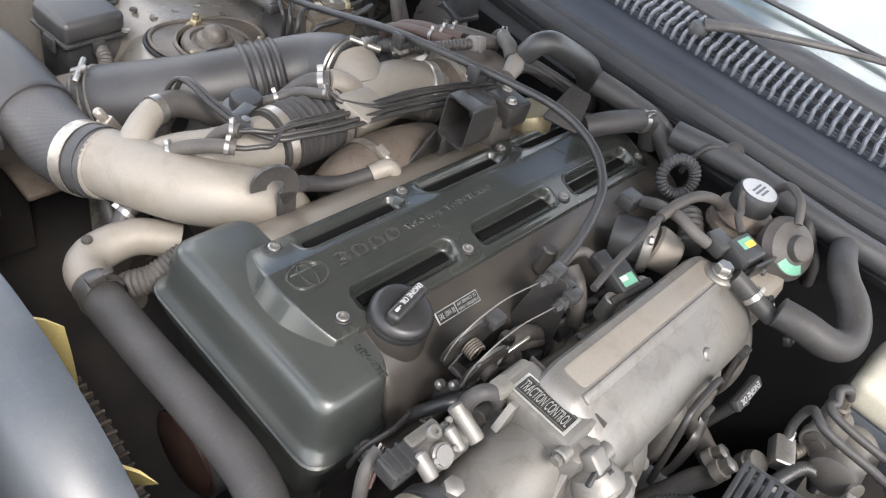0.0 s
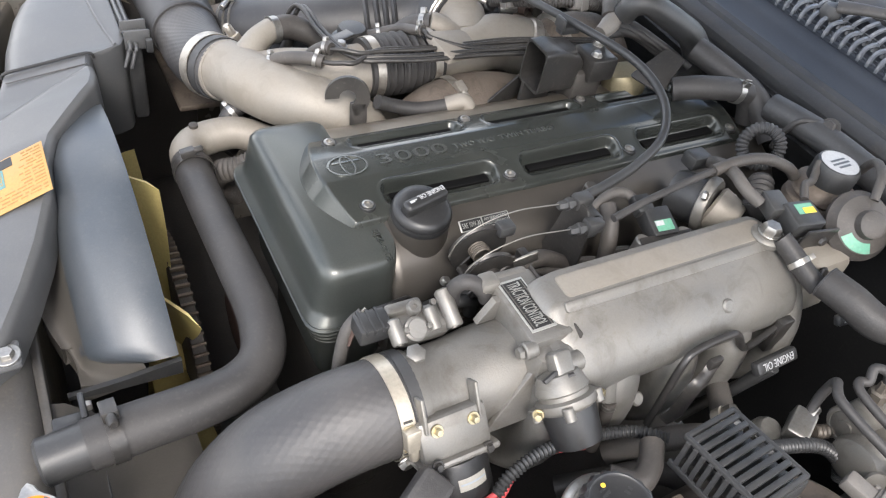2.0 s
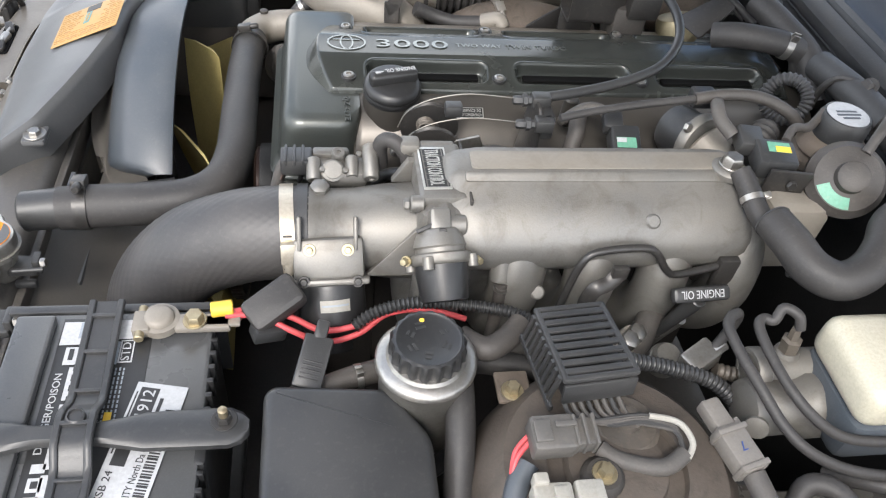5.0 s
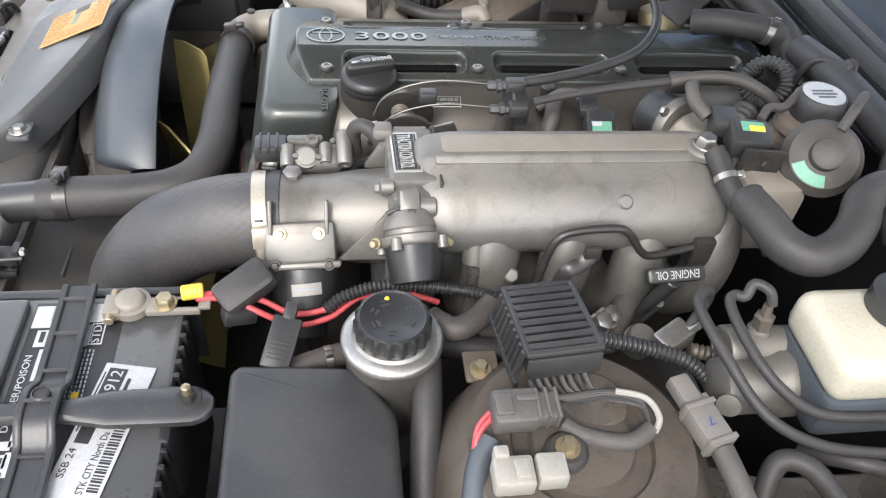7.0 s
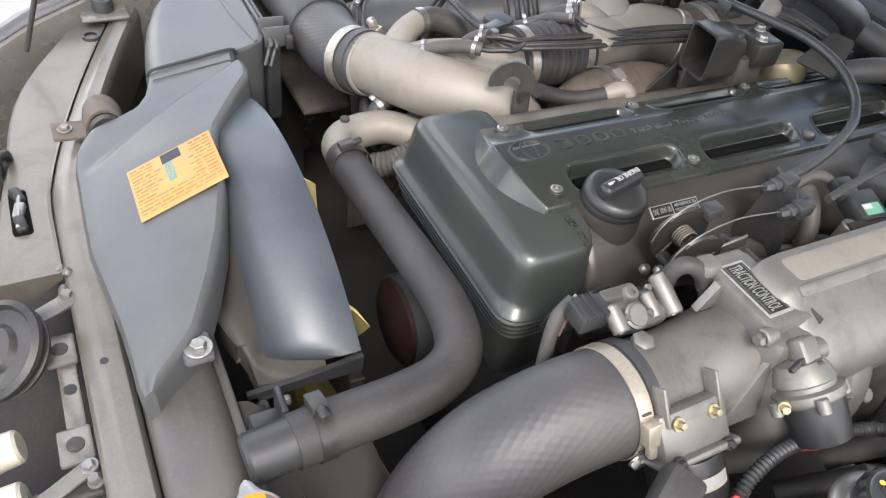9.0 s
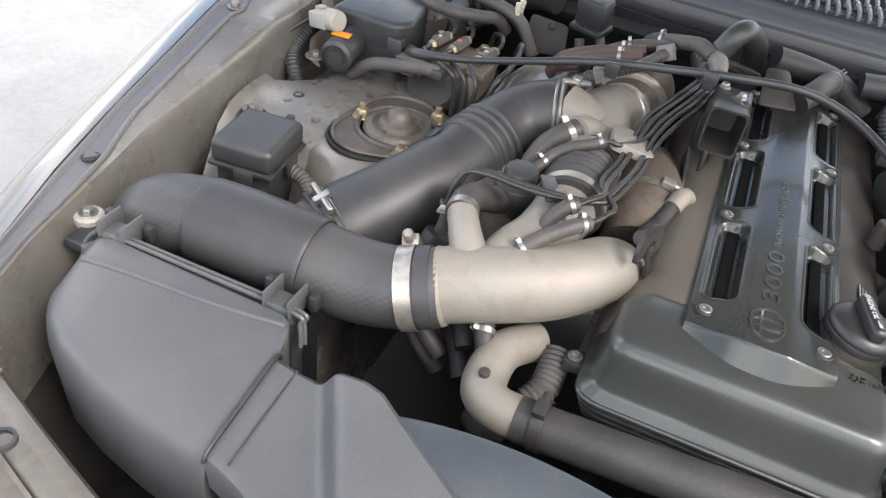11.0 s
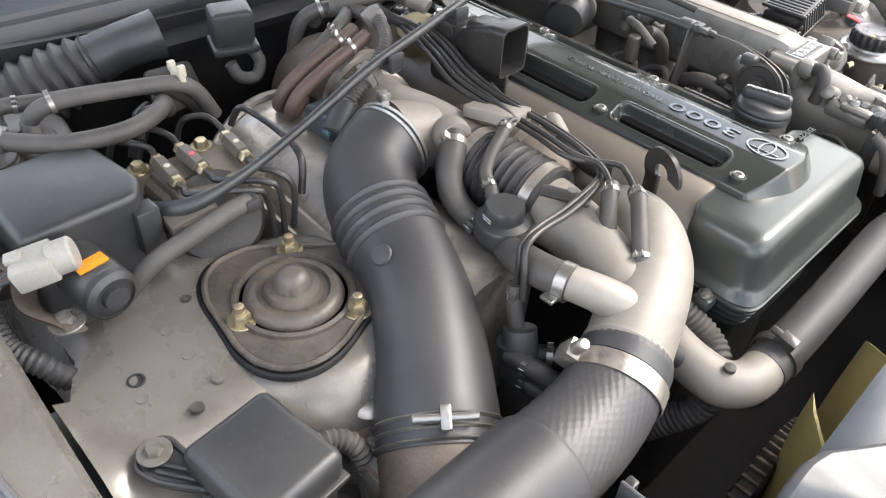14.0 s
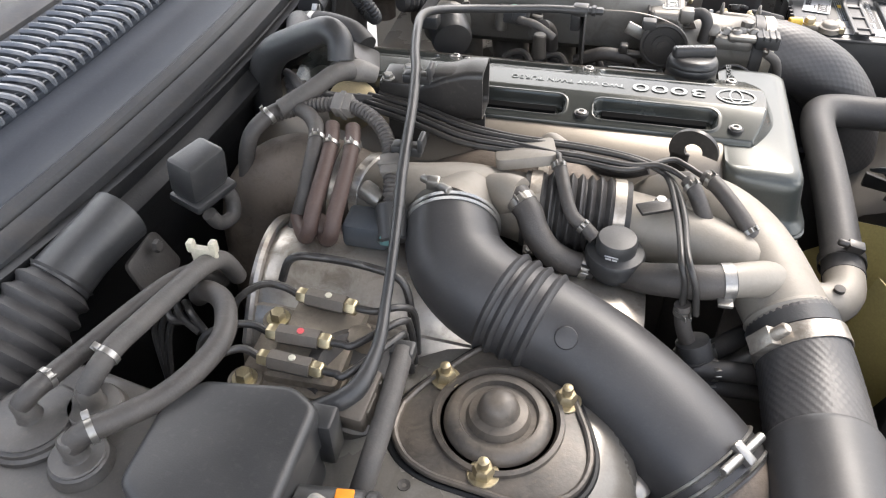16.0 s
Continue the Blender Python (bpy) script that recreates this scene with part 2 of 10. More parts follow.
    rr.inputs["To Min"].default_value, rr.inputs["To Max"].default_value = max(0.03, rough - rvar), min(1, rough + rvar)
    L(big.outputs["Fac"], rr.inputs["Value"])
    L(rr.outputs[0], bs.inputs["Roughness"])
    bs.inputs["Metallic"].default_value = metal
    bs.inputs["Specular IOR Level"].default_value = spec
    bs.inputs["Coat Weight"].default_value = coat
    bs.inputs["Coat Roughness"].default_value = 0.08
    if bump > 0:
        bp = N("ShaderNodeBump")
        bp.inputs["Strength"].default_value, bp.inputs["Distance"].default_value = bump, 0.0015
        if weave > 0:
            wv, wv2, mx = N("ShaderNodeTexWave"), N("ShaderNodeTexWave"), N("ShaderNodeMath")
            wv.bands_direction, wv2.bands_direction = "DIAGONAL", "X"
            for w_ in (wv, wv2):
                w_.inputs["Scale"].default_value, w_.inputs["Distortion"].default_value = weave, 0.6
                L(co.outputs["Object"], w_.inputs["Vector"])
            mx.operation = "MAXIMUM"
            L(wv.outputs["Fac"], mx.inputs[0])
            L(wv2.outputs["Fac"], mx.inputs[1])
            L(mx.outputs[0], bp.inputs["Height"])
        else:
            L(fine.outputs["Fac"], bp.inputs["Height"])
        L(bp.outputs[0], bs.inputs["Normal"])
    return m


M_COVER = surface("dark_green_grey_cover", (0.036, 0.0408, 0.0378), 0.25, 0.4, 0.12, 9, 600, 0.012, dust=0.05, coat=0.25)
M_TIMING = surface("satin_black_cover", (0.050, 0.0565, 0.0535), 0.32, 0.4, 0.12, 9, 600, 0.012, dust=0.05, coat=0.12)
M_CAM = surface("bronze_grey_cast_metal", (0.070, 0.064, 0.057), 0.36, 0.5, 0.2, 16, 500, 0.05, dust=0.3, over=0.1, dust_col=(0.085, 0.074, 0.060), speck=0.15)
M_ALLOY = surface("cast_aluminium", (0.190, 0.186, 0.176), 0.48, 0.55, 0.28, 16, 520, 0.14, dust=0.4, dust_col=(0.20, 0.18, 0.148), over=0.16, speck=0.22, stain=0.45, stain_col=(0.11, 0.098, 0.08))
M_ALLOY_D = surface("dusty_cast_aluminium", (0.232, 0.215, 0.188), 0.56, 0.2, 0.2, 14, 350, 0.08, dust=0.5, dust_col=(0.20, 0.172, 0.137), over=0.12, speck=0.22, stain=0.28, stain_col=(0.14, 0.118, 0.09))
M_IRON = surface("rusty_cast_iron", (0.120, 0.098, 0.081), 0.62, 0.35, 0.4, 22, 300, 0.35, dust=0.5, dust_col=(0.145, 0.116, 0.088), speck=0.3, stain=0.5, stain_col=(0.05, 0.04, 0.032))
M_TOWER = surface("brown_road_film", (0.066, 0.055, 0.046), 0.62, 0.1, 0.35, 16, 300, 0.3, dust=0.4, dust_col=(0.088, 0.070, 0.054), speck=0.3, stain=0.5, stain_col=(0.03, 0.025, 0.02))
M_LID = surface("glossy_battery_plastic", (0.058, 0.060, 0.062), 0.28, 0, 0.12, 12, 600, 0.06, dust=0.15, dust_col=(0.12, 0.115, 0.105), speck=0.08)
M_SHIELD = surface("dirty_heat_shield_steel", (0.50, 0.47, 0.425), 0.36, 0.75, 0.3, 18, 240, 0.2, dust=0.45, dust_col=(0.27, 0.23, 0.18), over=0.15, speck=0.25, stain=0.5, stain_col=(0.16, 0.13, 0.10))
M_RUBBER = surface("dusty_black_rubber", (0.027, 0.026, 0.026), 0.54, 0, 0.2, 18, 500, 0.14, spec=0.38, dust=0.12, dust_col=(0.14, 0.128, 0.115), speck=0.10)
M_RUBBER_D = surface("brown_dusty_hose", (0.036, 0.033, 0.031), 0.56, 0, 0.25, 22, 500, 0.2, dust=0.26, dust_col=(0.13, 0.113, 0.096), speck=0.18)
M_RUST_HOSE = surface("red_brown_dusty_hose", (0.058, 0.034, 0.028), 0.6, 0, 0.25, 22, 500, 0.2, dust=0.25, dust_col=(0.12, 0.088, 0.07), speck=0.18)
M_WEAVE = surface("woven_black_hose", (0.030, 0.030, 0.032), 0.48, 0, 0.15, 10, 500, 0.10, dust=0.22, dust_col=(0.16, 0.145, 0.13), speck=0.08)
M_INTAKE = surface("smooth_black_hose", (0.024, 0.024, 0.0255), 0.47, 0, 0.15, 10, 500, 0.05, dust=0.14, dust_col=(0.15, 0.14, 0.13), speck=0.06)
M_PLASTIC = surface("black_plastic", (0.021, 0.022, 0.0235), 0.40, 0, 0.15, 14, 700, 0.10, dust=0.10, dust_col=(0.17, 0.158, 0.14), speck=0.06)
M_PLASTIC_G = surface("faded_grey_plastic", (0.068, 0.070, 0.0725), 0.38, 0, 0.12, 8, 700, 0.05, dust=0.2, dust_col=(0.16, 0.152, 0.14), speck=0.09)
M_SHEET = surface("taupe_plastic", (0.068, 0.063, 0.057), 0.45, 0, 0.16, 8, 600, 0.05, dust=0.25, dust_col=(0.15, 0.138, 0.12), speck=0.09)
M_BLACKCAP = surface("clean_black_plastic", (0.013, 0.0135, 0.0145), 0.38, 0, 0.12, 14, 700, 0.08, dust=0.05, dust_col=(0.15, 0.14, 0.125), speck=0.05)
M_CAN = surface("dull_dusty_steel", (0.20, 0.195, 0.180), 0.46, 0.7, 0.25, 30, 300, 0.08, dust=0.45, dust_col=(0.12, 0.105, 0.085), speck=0.25)
M_SHROUD = surface("blue_grey_plastic", (0.040, 0.050, 0.062), 0.38, 0, 0.16, 8, 600, 0.05, dust=0.22, dust_col=(0.15, 0.146, 0.14), speck=0.09)
M_CAP = surface("dusty_pressed_cap", (0.060, 0.056, 0.052), 0.45, 0.2, 0.25, 24, 300, 0.15, dust=0.5, dust_col=(0.17, 0.138, 0.105), speck=0.25, stain=0.5, stain_col=(0.03, 0.026, 0.022))
M_BODY = surface("dusty_bay_paint", (0.170, 0.163, 0.150), 0.28, 0.25, 0.25, 9, 420, 0.06, dust=0.55, dust_col=(0.135, 0.120, 0.098), coat=0.12, speck=0.30, stain=0.42, stain_col=(0.085, 0.072, 0.056))
M_RAIL = surface("dusty_rail_paint", (0.150, 0.138, 0.120), 0.36, 0.25, 0.2, 9, 420, 0.06, dust=0.55, dust_col=(0.125, 0.107, 0.084), coat=0.15, speck=0.32, stain=0.36, stain_col=(0.07, 0.058, 0.045))
M_PAINT = surface("bronze_grey_metallic_paint", (0.135, 0.120, 0.098), 0.30, 0.45, 0.06, 5, 800, 0.02, coat=1.0)
M_DARK = surface("grimy_metal_and_bay_shade", (0.042, 0.039, 0.0365), 0.60, 0.2, 0.35, 18, 300, 0.3, dust=0.25, dust_col=(0.085, 0.073, 0.06), speck=0.35)
M_STEEL = surface("zinc_plated_steel", (0.34, 0.332, 0.315), 0.34, 0.85, 0.25, 30, 300, 0.08, dust=0.25, dust_col=(0.20, 0.175, 0.14), speck=0.25)
M_BRASS = surface("yellow_zinc_plating", (0.42, 0.36, 0.235), 0.45, 0.85, 0.25, 40, 300, 0.08, dust=0.35, dust_col=(0.24, 0.19, 0.13), speck=0.25)
M_BLACKSTEEL = surface("black_painted_steel", (0.027, 0.0265, 0.026), 0.36, 0.3, 0.2, 20, 400, 0.08, dust=0.15, dust_col=(0.15, 0.132, 0.115), speck=0.16)
M_WHITE = surface("white_plastic", (0.29, 0.283, 0.255), 0.5, 0, 0.1, 20, 400, 0.05, dust=0.3, dust_col=(0.25, 0.22, 0.175), speck=0.25)
M_CREAM = surface("yellowed_clear_plastic", (0.44, 0.415, 0.33), 0.4, 0, 0.1, 10, 400, 0.05, dust=0.2, dust_col=(0.3, 0.26, 0.19), speck=0.15)
M_GREYCON = surface("grey_connector_plastic", (0.14, 0.132, 0.122), 0.55, 0, 0.15, 20, 400, 0.1, dust=0.35, dust_col=(0.18, 0.158, 0.13), speck=0.25)
M_PAPER = surface("printed_white_label", (0.39, 0.395, 0.40), 0.45, 0, 0.07, 20, 300, 0.0, speck=0.15)
M_INK = surface("black_ink", (0.02, 0.02, 0.02), 0.5, 0, 0.05, 20, 300, 0.0)
M_LETTER = surface("silver_lettering", (0.55, 0.55, 0.52), 0.35, 0.7, 0.05, 20, 300, 0.0)
M_BADGE = surface("worn_silver_badge", (0.24, 0.25, 0.24), 0.24, 0.9, 0.15, 40, 300, 0.0)
M_BADGE_D = surface("dulled_lettering", (0.15, 0.157, 0.15), 0.3, 0.8, 0.3, 60, 300, 0.0)
M_ORANGE = surface("orange_sticker", (0.68, 0.22, 0.012), 0.6, 0, 0.06, 20, 300, 0.0, spec=0.3)
M_YELLOWLAB = surface("yellow_caution_label", (0.37, 0.215, 0.062), 0.5, 0, 0.12, 20, 300, 0.0, dust=0.25, dust_col=(0.29, 0.205, 0.105), speck=0.3)
M_LABINK = surface("faded_brown_ink", (0.27, 0.145, 0.038), 0.5, 0, 0.05, 20, 300, 0.0)
M_TEAL = surface("teal_ink", (0.10, 0.22, 0.22), 0.5, 0, 0.05, 20, 300, 0.0)
M_GREEN = surface("green_label", (0.12, 0.30, 0.21), 0.4, 0, 0.05, 20, 300, 0.0, speck=0.2)
M_YELLOW = surface("yellow_plastic", (0.70, 0.46, 0.05), 0.45, 0, 0.08, 20, 300, 0.0)
M_FAN = surface("yellowed_fan_plastic", (0.55, 0.46, 0.18), 0.5, 0, 0.15, 12, 300, 0.05, dust=0.3, dust_col=(0.24, 0.19, 0.10))
M_RED = surface("red_cable", (0.50, 0.055, 0.065), 0.5, 0, 0.1, 20, 300, 0.05, dust=0.1)
M_REDPULLEY = surface("red_brown_pulley", (0.028, 0.013, 0.011), 0.4, 0.3, 0.2, 20, 300, 0.1, dust=0.2, dust_col=(0.08, 0.065, 0.05))
M_TAPE = surface("grey_loom_tape", (0.052, 0.049, 0.046), 0.65, 0, 0.2, 30, 500, 0.2, dust=0.3, dust_col=(0.14, 0.122, 0.105), speck=0.18)
M_SEAL = surface("black_weatherstrip_rubber", (0.026, 0.027, 0.029), 0.5, 0, 0.15, 16, 400, 0.10, dust=0.14, dust_col=(0.14, 0.132, 0.122), speck=0.12)
M_COWL = surface("blue_black_cowl_plastic", (0.016, 0.020, 0.027), 0.5, 0, 0.15, 10, 400, 0.06, dust=0.12, dust_col=(0.07, 0.072, 0.078), speck=0.06, spec=0.25)
M_FLANGE = surface("grimy_black_paint", (0.011, 0.0115, 0.0125), 0.5, 0.1, 0.3, 18, 300, 0.15, dust=0.10, dust_col=(0.05, 0.046, 0.04), speck=0.15, spec=0.3)
M_HOODSEAL = surface("dusty_taupe_seal_rubber", (0.024, 0.025, 0.027), 0.36, 0, 0.2, 14, 400, 0.08, dust=0.22, dust_col=(0.06, 0.058, 0.055), speck=0.2, stain=0.3, spec=0.25)
M_CONCRETE = surface("grey_concrete", (0.24, 0.235, 0.225), 0.85, 0, 0.25, 1.5, 40, 0.4, dust=0.4, dust_col=(0.36, 0.35, 0.34), speck=0.3)
M_CORE = surface("radiator_core", (0.10, 0.10, 0.10), 0.6, 0.4, 0.2, 30, 300, 0.2, dust=0.3)
M_BANDTAN = surface("pale_tan_band_steel", (0.46, 0.42, 0.35), 0.4, 0.6, 0.15, 30, 300, 0.05, dust=0.25, dust_col=(0.36, 0.30, 0.22), speck=0.15)
M_SLAT = surface("glossy_grey_grille_plastic", (0.085, 0.092, 0.104), 0.22, 0, 0.1, 10, 400, 0.03, dust=0.12, dust_col=(0.16, 0.16, 0.16))
M_EDGE = surface("grey_painted_flange", (0.10, 0.102, 0.106), 0.34, 0.2, 0.12, 10, 400, 0.04, dust=0.2, dust_col=(0.17, 0.16, 0.15), speck=0.1)
M_PANEL = surface("grey_blue_battery_print", (0.25, 0.28, 0.31), 0.45, 0, 0.08, 20, 300, 0.0)
# near-black without gloss: painted shade for slot openings
M_VOID = surface("painted_slot_shade", (0.006, 0.006, 0.006), 0.9, 0, 0.05, 20, 300, 0.0, spec=0.05)
M_TANK = surface("dark_grey_tank_plastic", (0.066, 0.064, 0.062), 0.42, 0, 0.15, 10, 500, 0.08, dust=0.4, dust_col=(0.145, 0.125, 0.10), speck=0.25, stain=0.4, stain_col=(0.035, 0.031, 0.027))
M_CAMX = surface("brown_dusty_cam_cover", (0.185, 0.165, 0.138), 0.40, 0.55, 0.2, 14, 350, 0.06, dust=0.5, dust_col=(0.15, 0.126, 0.098), over=0.12, speck=0.2)
M_CONDARK = surface("dark_grey_connector", (0.075, 0.073, 0.070), 0.5, 0, 0.15, 20, 400, 0.1, dust=0.35, dust_col=(0.15, 0.132, 0.11), speck=0.25)
M_HYD = surface("tan_dusty_casting", (0.22, 0.188, 0.148), 0.55, 0.3, 0.25, 20, 300, 0.2, dust=0.4, dust_col=(0.18, 0.148, 0.112), speck=0.25, stain=0.5, stain_col=(0.09, 0.072, 0.054))
M_COUP = surface("brown_grey_coupling", (0.105, 0.092, 0.078), 0.5, 0.3, 0.2, 30, 300, 0.1, dust=0.3, dust_col=(0.14, 0.118, 0.092), speck=0.2)
M_NUT = surface("pale_brass_nut", (0.46, 0.40, 0.26), 0.36, 0.85, 0.2, 40, 300, 0.05, dust=0.2, dust_col=(0.26, 0.21, 0.14), speck=0.2)
M_LEAF = surface("dry_leaf_litter", (0.16, 0.11, 0.06), 0.8, 0, 0.4, 60, 300, 0.1)

M_GLASS = bpy.data.materials.new("windscreen_glass")
M_GLASS.use_nodes = True
gb = M_GLASS.node_tree.nodes["Principled BSDF"]
gb.inputs["Base Color"].default_value = (0.75, 0.85, 0.82, 1)
gb.inputs["Transmission Weight"].default_value = 1.0
gb.inputs["Roughness"].default_value = 0.02
gb.inputs["IOR"].default_value = 1.85


# ---- small hardware ----
def hexbolt(parent, p, r=0.006, h=0.006, d=(0, 0, 1), washer=0.0, mat=None, name="bolt"):
    g = Geo()
    if washer:
        g.lathe([(washer, 0), (washer, 0.0012), (washer * 0.96, 0.0018)], p, d, 20)
    g.lathe([(r * 1.05, 0.0012), (r * 1.05, h * 0.75), (r * 0.85, h), (r * 0.3, h * 1.02)], p, d, 6)
    return part(name, g, mat or M_STEEL, parent)


def ring_clamp(parent, p, d, r, w=0.008, screw=None, mat=None, name="hose_clamp", th=0.0012):
    """Band clamp round a hose, with its screw housing on the side towards screw."""
    d = Vector(d).normalized()
    p = Vector(p)
    g = Geo()
    g.lathe([(r, -w / 2), (r + th, -w / 2), (r + th, w / 2), (r, w / 2)], p, d, 32, cap0=False, cap1=False)
    if screw is not None:
        s = Vector(screw)
        s = (s - d * s.dot(d)).normalized()
        side = d.cross(s)
        q = p + s * (r + th + w * 0.3)
        g.box((0, 0, 0), (w * 1.5, w * 1.05, w * 0.75), 0.001, frame_at(q, side, d))
        g.lathe([(w * 0.36, 0), (w * 0.36, w * 0.8), (w * 0.25, w * 0.95)], q + side * w * 0.7, side, 10)
    return part(name, g, mat or M_STEEL, parent)


def spring_clip(parent, p, d, r, ears=(0, 0, 1), mat=None, w=0.006, e=0.007):
    """Spring band clip with two ears that stand off the hose."""
    d = Vector(d).normalized()
    p = Vector(p)
    g = Geo()
    g.lathe([(r, -w / 2), (r + 0.001, -w / 2), (r + 0.001, w / 2), (r, w / 2)], p, d, 24, cap0=False, cap1=False)
    s = Vector(ears)
    s = (s - d * s.dot(d)).normalized()
    side = d.cross(s)
    for k in (-1, 1):
        g.box((0, 0, 0), (0.0012, w, e), 0.0004, frame_at(p + s * (r + e / 2) + side * k * 0.0035, side + s * 0.25 * k, d))
    return part("spring_clip", g, mat or M_STEEL, parent, "bright steel spring clip")


# ---- setting: ground, car body round the bay ----
def lerp_table(rows, x):
    for (a, u), (b, v) in zip(rows, rows[1:]):
        if x <= b:
            t = max(0.0, min(1.0, (x - a) / (b - a)))
            return u + (v - u) * t
    return rows[-1][1]


g = Geo()
n = 40
g.add([(-60 + 3 * i, -60 + 3 * j, -0.86) for i in range(n + 1) for j in range(n + 1)],
      [[i * (n + 1) + j, (i + 1) * (n + 1) + j, (i + 1) * (n + 1) + j + 1, i * (n + 1) + j + 1] for i in range(n) for j in range(n)])
single("ground", g, M_CONCRETE, "rough grey concrete ground beside the car", "ground", kind="structure")

SILL_Z = [(-0.75, -0.24), (-0.45, -0.125), (-0.09, -0.048), (0.27, 0.018), (0.45, 0.035), (0.75, 0.075)]
SILL_Y = [(-0.75, -0.29), (-0.45, -0.150), (-0.349, -0.127), (-0.2, -0.096), (-0.12, -0.077), (-0.06, -0.067), (0.007, -0.056), (0.169, -0.035), (0.27, -0.021), (0.398, -0.004), (0.502, 0.010), (0.75, 0.04)]
RIB_Y = [(-0.75, 0.60), (-0.35, 0.762), (-0.2, 0.787), (-0.123, 0.791), (-0.063, 0.797), (-0.03, 0.808), (0.005, 0.818), (0.168, 0.837), (0.245, 0.846), (0.27, 0.838), (0.295, 0.851), (0.398, 0.863), (0.504, 0.875), (0.75, 0.905)]
INNER_Y = [(-0.75, 0.58), (-0.35, 0.752), (-0.2, 0.782), (-0.12, 0.785), (-0.06, 0.787), (0.005, 0.791), (0.167, 0.788), (0.4, 0.782), (0.505, 0.777), (0.75, 0.77)]
MID_Y = 0.057


def body_strip(prof, x0, x1, steps, side):
    """Strip of bodywork along the car; the (y, z) section follows the hood line. side -1 mirrors it to the other fender."""
    rings = []
    for i in range(steps + 1):
        x = x0 + (x1 - x0) * i / steps
        dz, dy = lerp_table(SILL_Z, x), lerp_table(SILL_Y, x)
        rings.append([(x, (y + dy) if side > 0 else 2 * MID_Y - (y + dy), z + dz) for y, z in prof])
    return rings


def closed_section(prof, th=0.004):
    return prof + [(y, z - th) for y, z in reversed(prof)]


for side, nm in ((1, "right"), (-1, "left")):
    fen = thing("fender_" + nm, "bronze-grey metallic car fender with cloudy reflections", "car fender", kind="structure")
    g = Geo()
    prof = [(0.905, 0.004), (0.925, 0.0), (0.95, -0.014), (0.985, -0.045), (1.015, -0.095), (1.032, -0.18), (1.03, -0.32), (1.0, -0.5), (0.99, -0.7)]
    g.rings(body_strip(closed_section(prof), -0.72, 0.8, 30, side))
    part("outer_panel", g, M_PAINT, fen)
    g, gl_, gr_ = Geo(), [], []
    rib = []
    for i in range(73):
        x = -0.66 + 1.42 * i / 72
        z, yp, yr, yi = lerp_table(SILL_Z, x), 0.905 + lerp_table(SILL_Y, x), lerp_table(RIB_Y, x), lerp_table(INNER_Y, x)
        yr = min(yr, yp - 0.012)
        yi = min(yi, yr - 0.003)
        w, v = yp - yr, yr - yi
        sec = [(yp + 0.003, z - 0.010), (yp - 0.001, z + 0.001), (yp - w * 0.14, z + 0.007), (yp - w * 0.26, z + 0.007), (yp - w * 0.34, z + 0.002), (yp - w * 0.80, z), (yr + 0.001, z + 0.0005)]
        led_sec = [(yr, z + 0.0005), (yr - v * 0.3, z - 0.001), (yi + v * 0.12, z - 0.003), (yi, z - 0.010), (yi - 0.002, z - 0.024), (yi - 0.004, z - 0.16)]
        gl_.append([(x, y if side > 0 else 2 * MID_Y - y, h) for y, h in closed_section(sec, 0.006)])
        gr_.append([(x, y if side > 0 else 2 * MID_Y - y, h) for y, h in closed_section(led_sec)])
        rib.append((x, yr if side > 0 else 2 * MID_Y - yr, z + 0.002))
    part("gutter_flange", Geo().rings(gl_), M_EDGE, fen, "grey painted gutter flange")
    led = thing("fender_ledge_" + nm, "dusty painted inner fender ledge with a pressed rib", "inner fender", kind="structure")
    part("ledge_panel", Geo().rings(gr_), M_BODY, led)
    part("pressed_rib", Geo().tube(rib, 0.0034, 8, 2), M_EDGE, led)
    if side > 0:
        for x, y in ((0.268, 0.853),):
            hexbolt(led, (x, y, lerp_table(SILL_Z, x) + 0.001), 0.007, 0.008, washer=0.012, mat=M_BODY, name="ledge_bolt")
        g = Geo().lathe([(0.011, 0), (0.011, 0.0025), (0.0085, 0.003), (0.0082, 0.0012)], (-0.075, 0.811, -0.0455), (0, 0.1, 1), 24)
        part("hole_grommet", g, M_INK, led, "dark open hole in the ledge")
    ap = thing("wheel_apron_" + nm, "dusty bronze-grey painted apron of the engine bay", "inner fender", kind="structure")
    g = Geo()
    rr = []
    for i in range(23):
        x = 0.0 + 0.64 * i / 22
        h = -0.22 + 0.163 * (1 / (1 + math.exp(-(x - 0.085) / 0.022))) - 0.045 * (1 / (1 + math.exp(-(x - 0.43) / 0.02)))
        if side < 0:
            h -= 0.14 / (1 + math.exp(-(x - 0.31) / 0.012))
        gap = 1 / (1 + math.exp(-(x - 0.262) / 0.006)) if side > 0 else 0.0
        ys = [(0.778 - 0.030 * gap, h + 0.01 - 0.16 * gap), (0.765 - 0.025 * gap, h + 0.002 - 0.02 * gap), (0.70, h), (0.62, h), (0.56, h - 0.004), (0.545, h - 0.03), (0.54, -0.5)]
        rr.append([(x, y if side > 0 else 2 * MID_Y - y, z) for y, z in closed_section(ys)])
    g.rings(rr)
    part("apron_panel", g, M_BODY, ap)

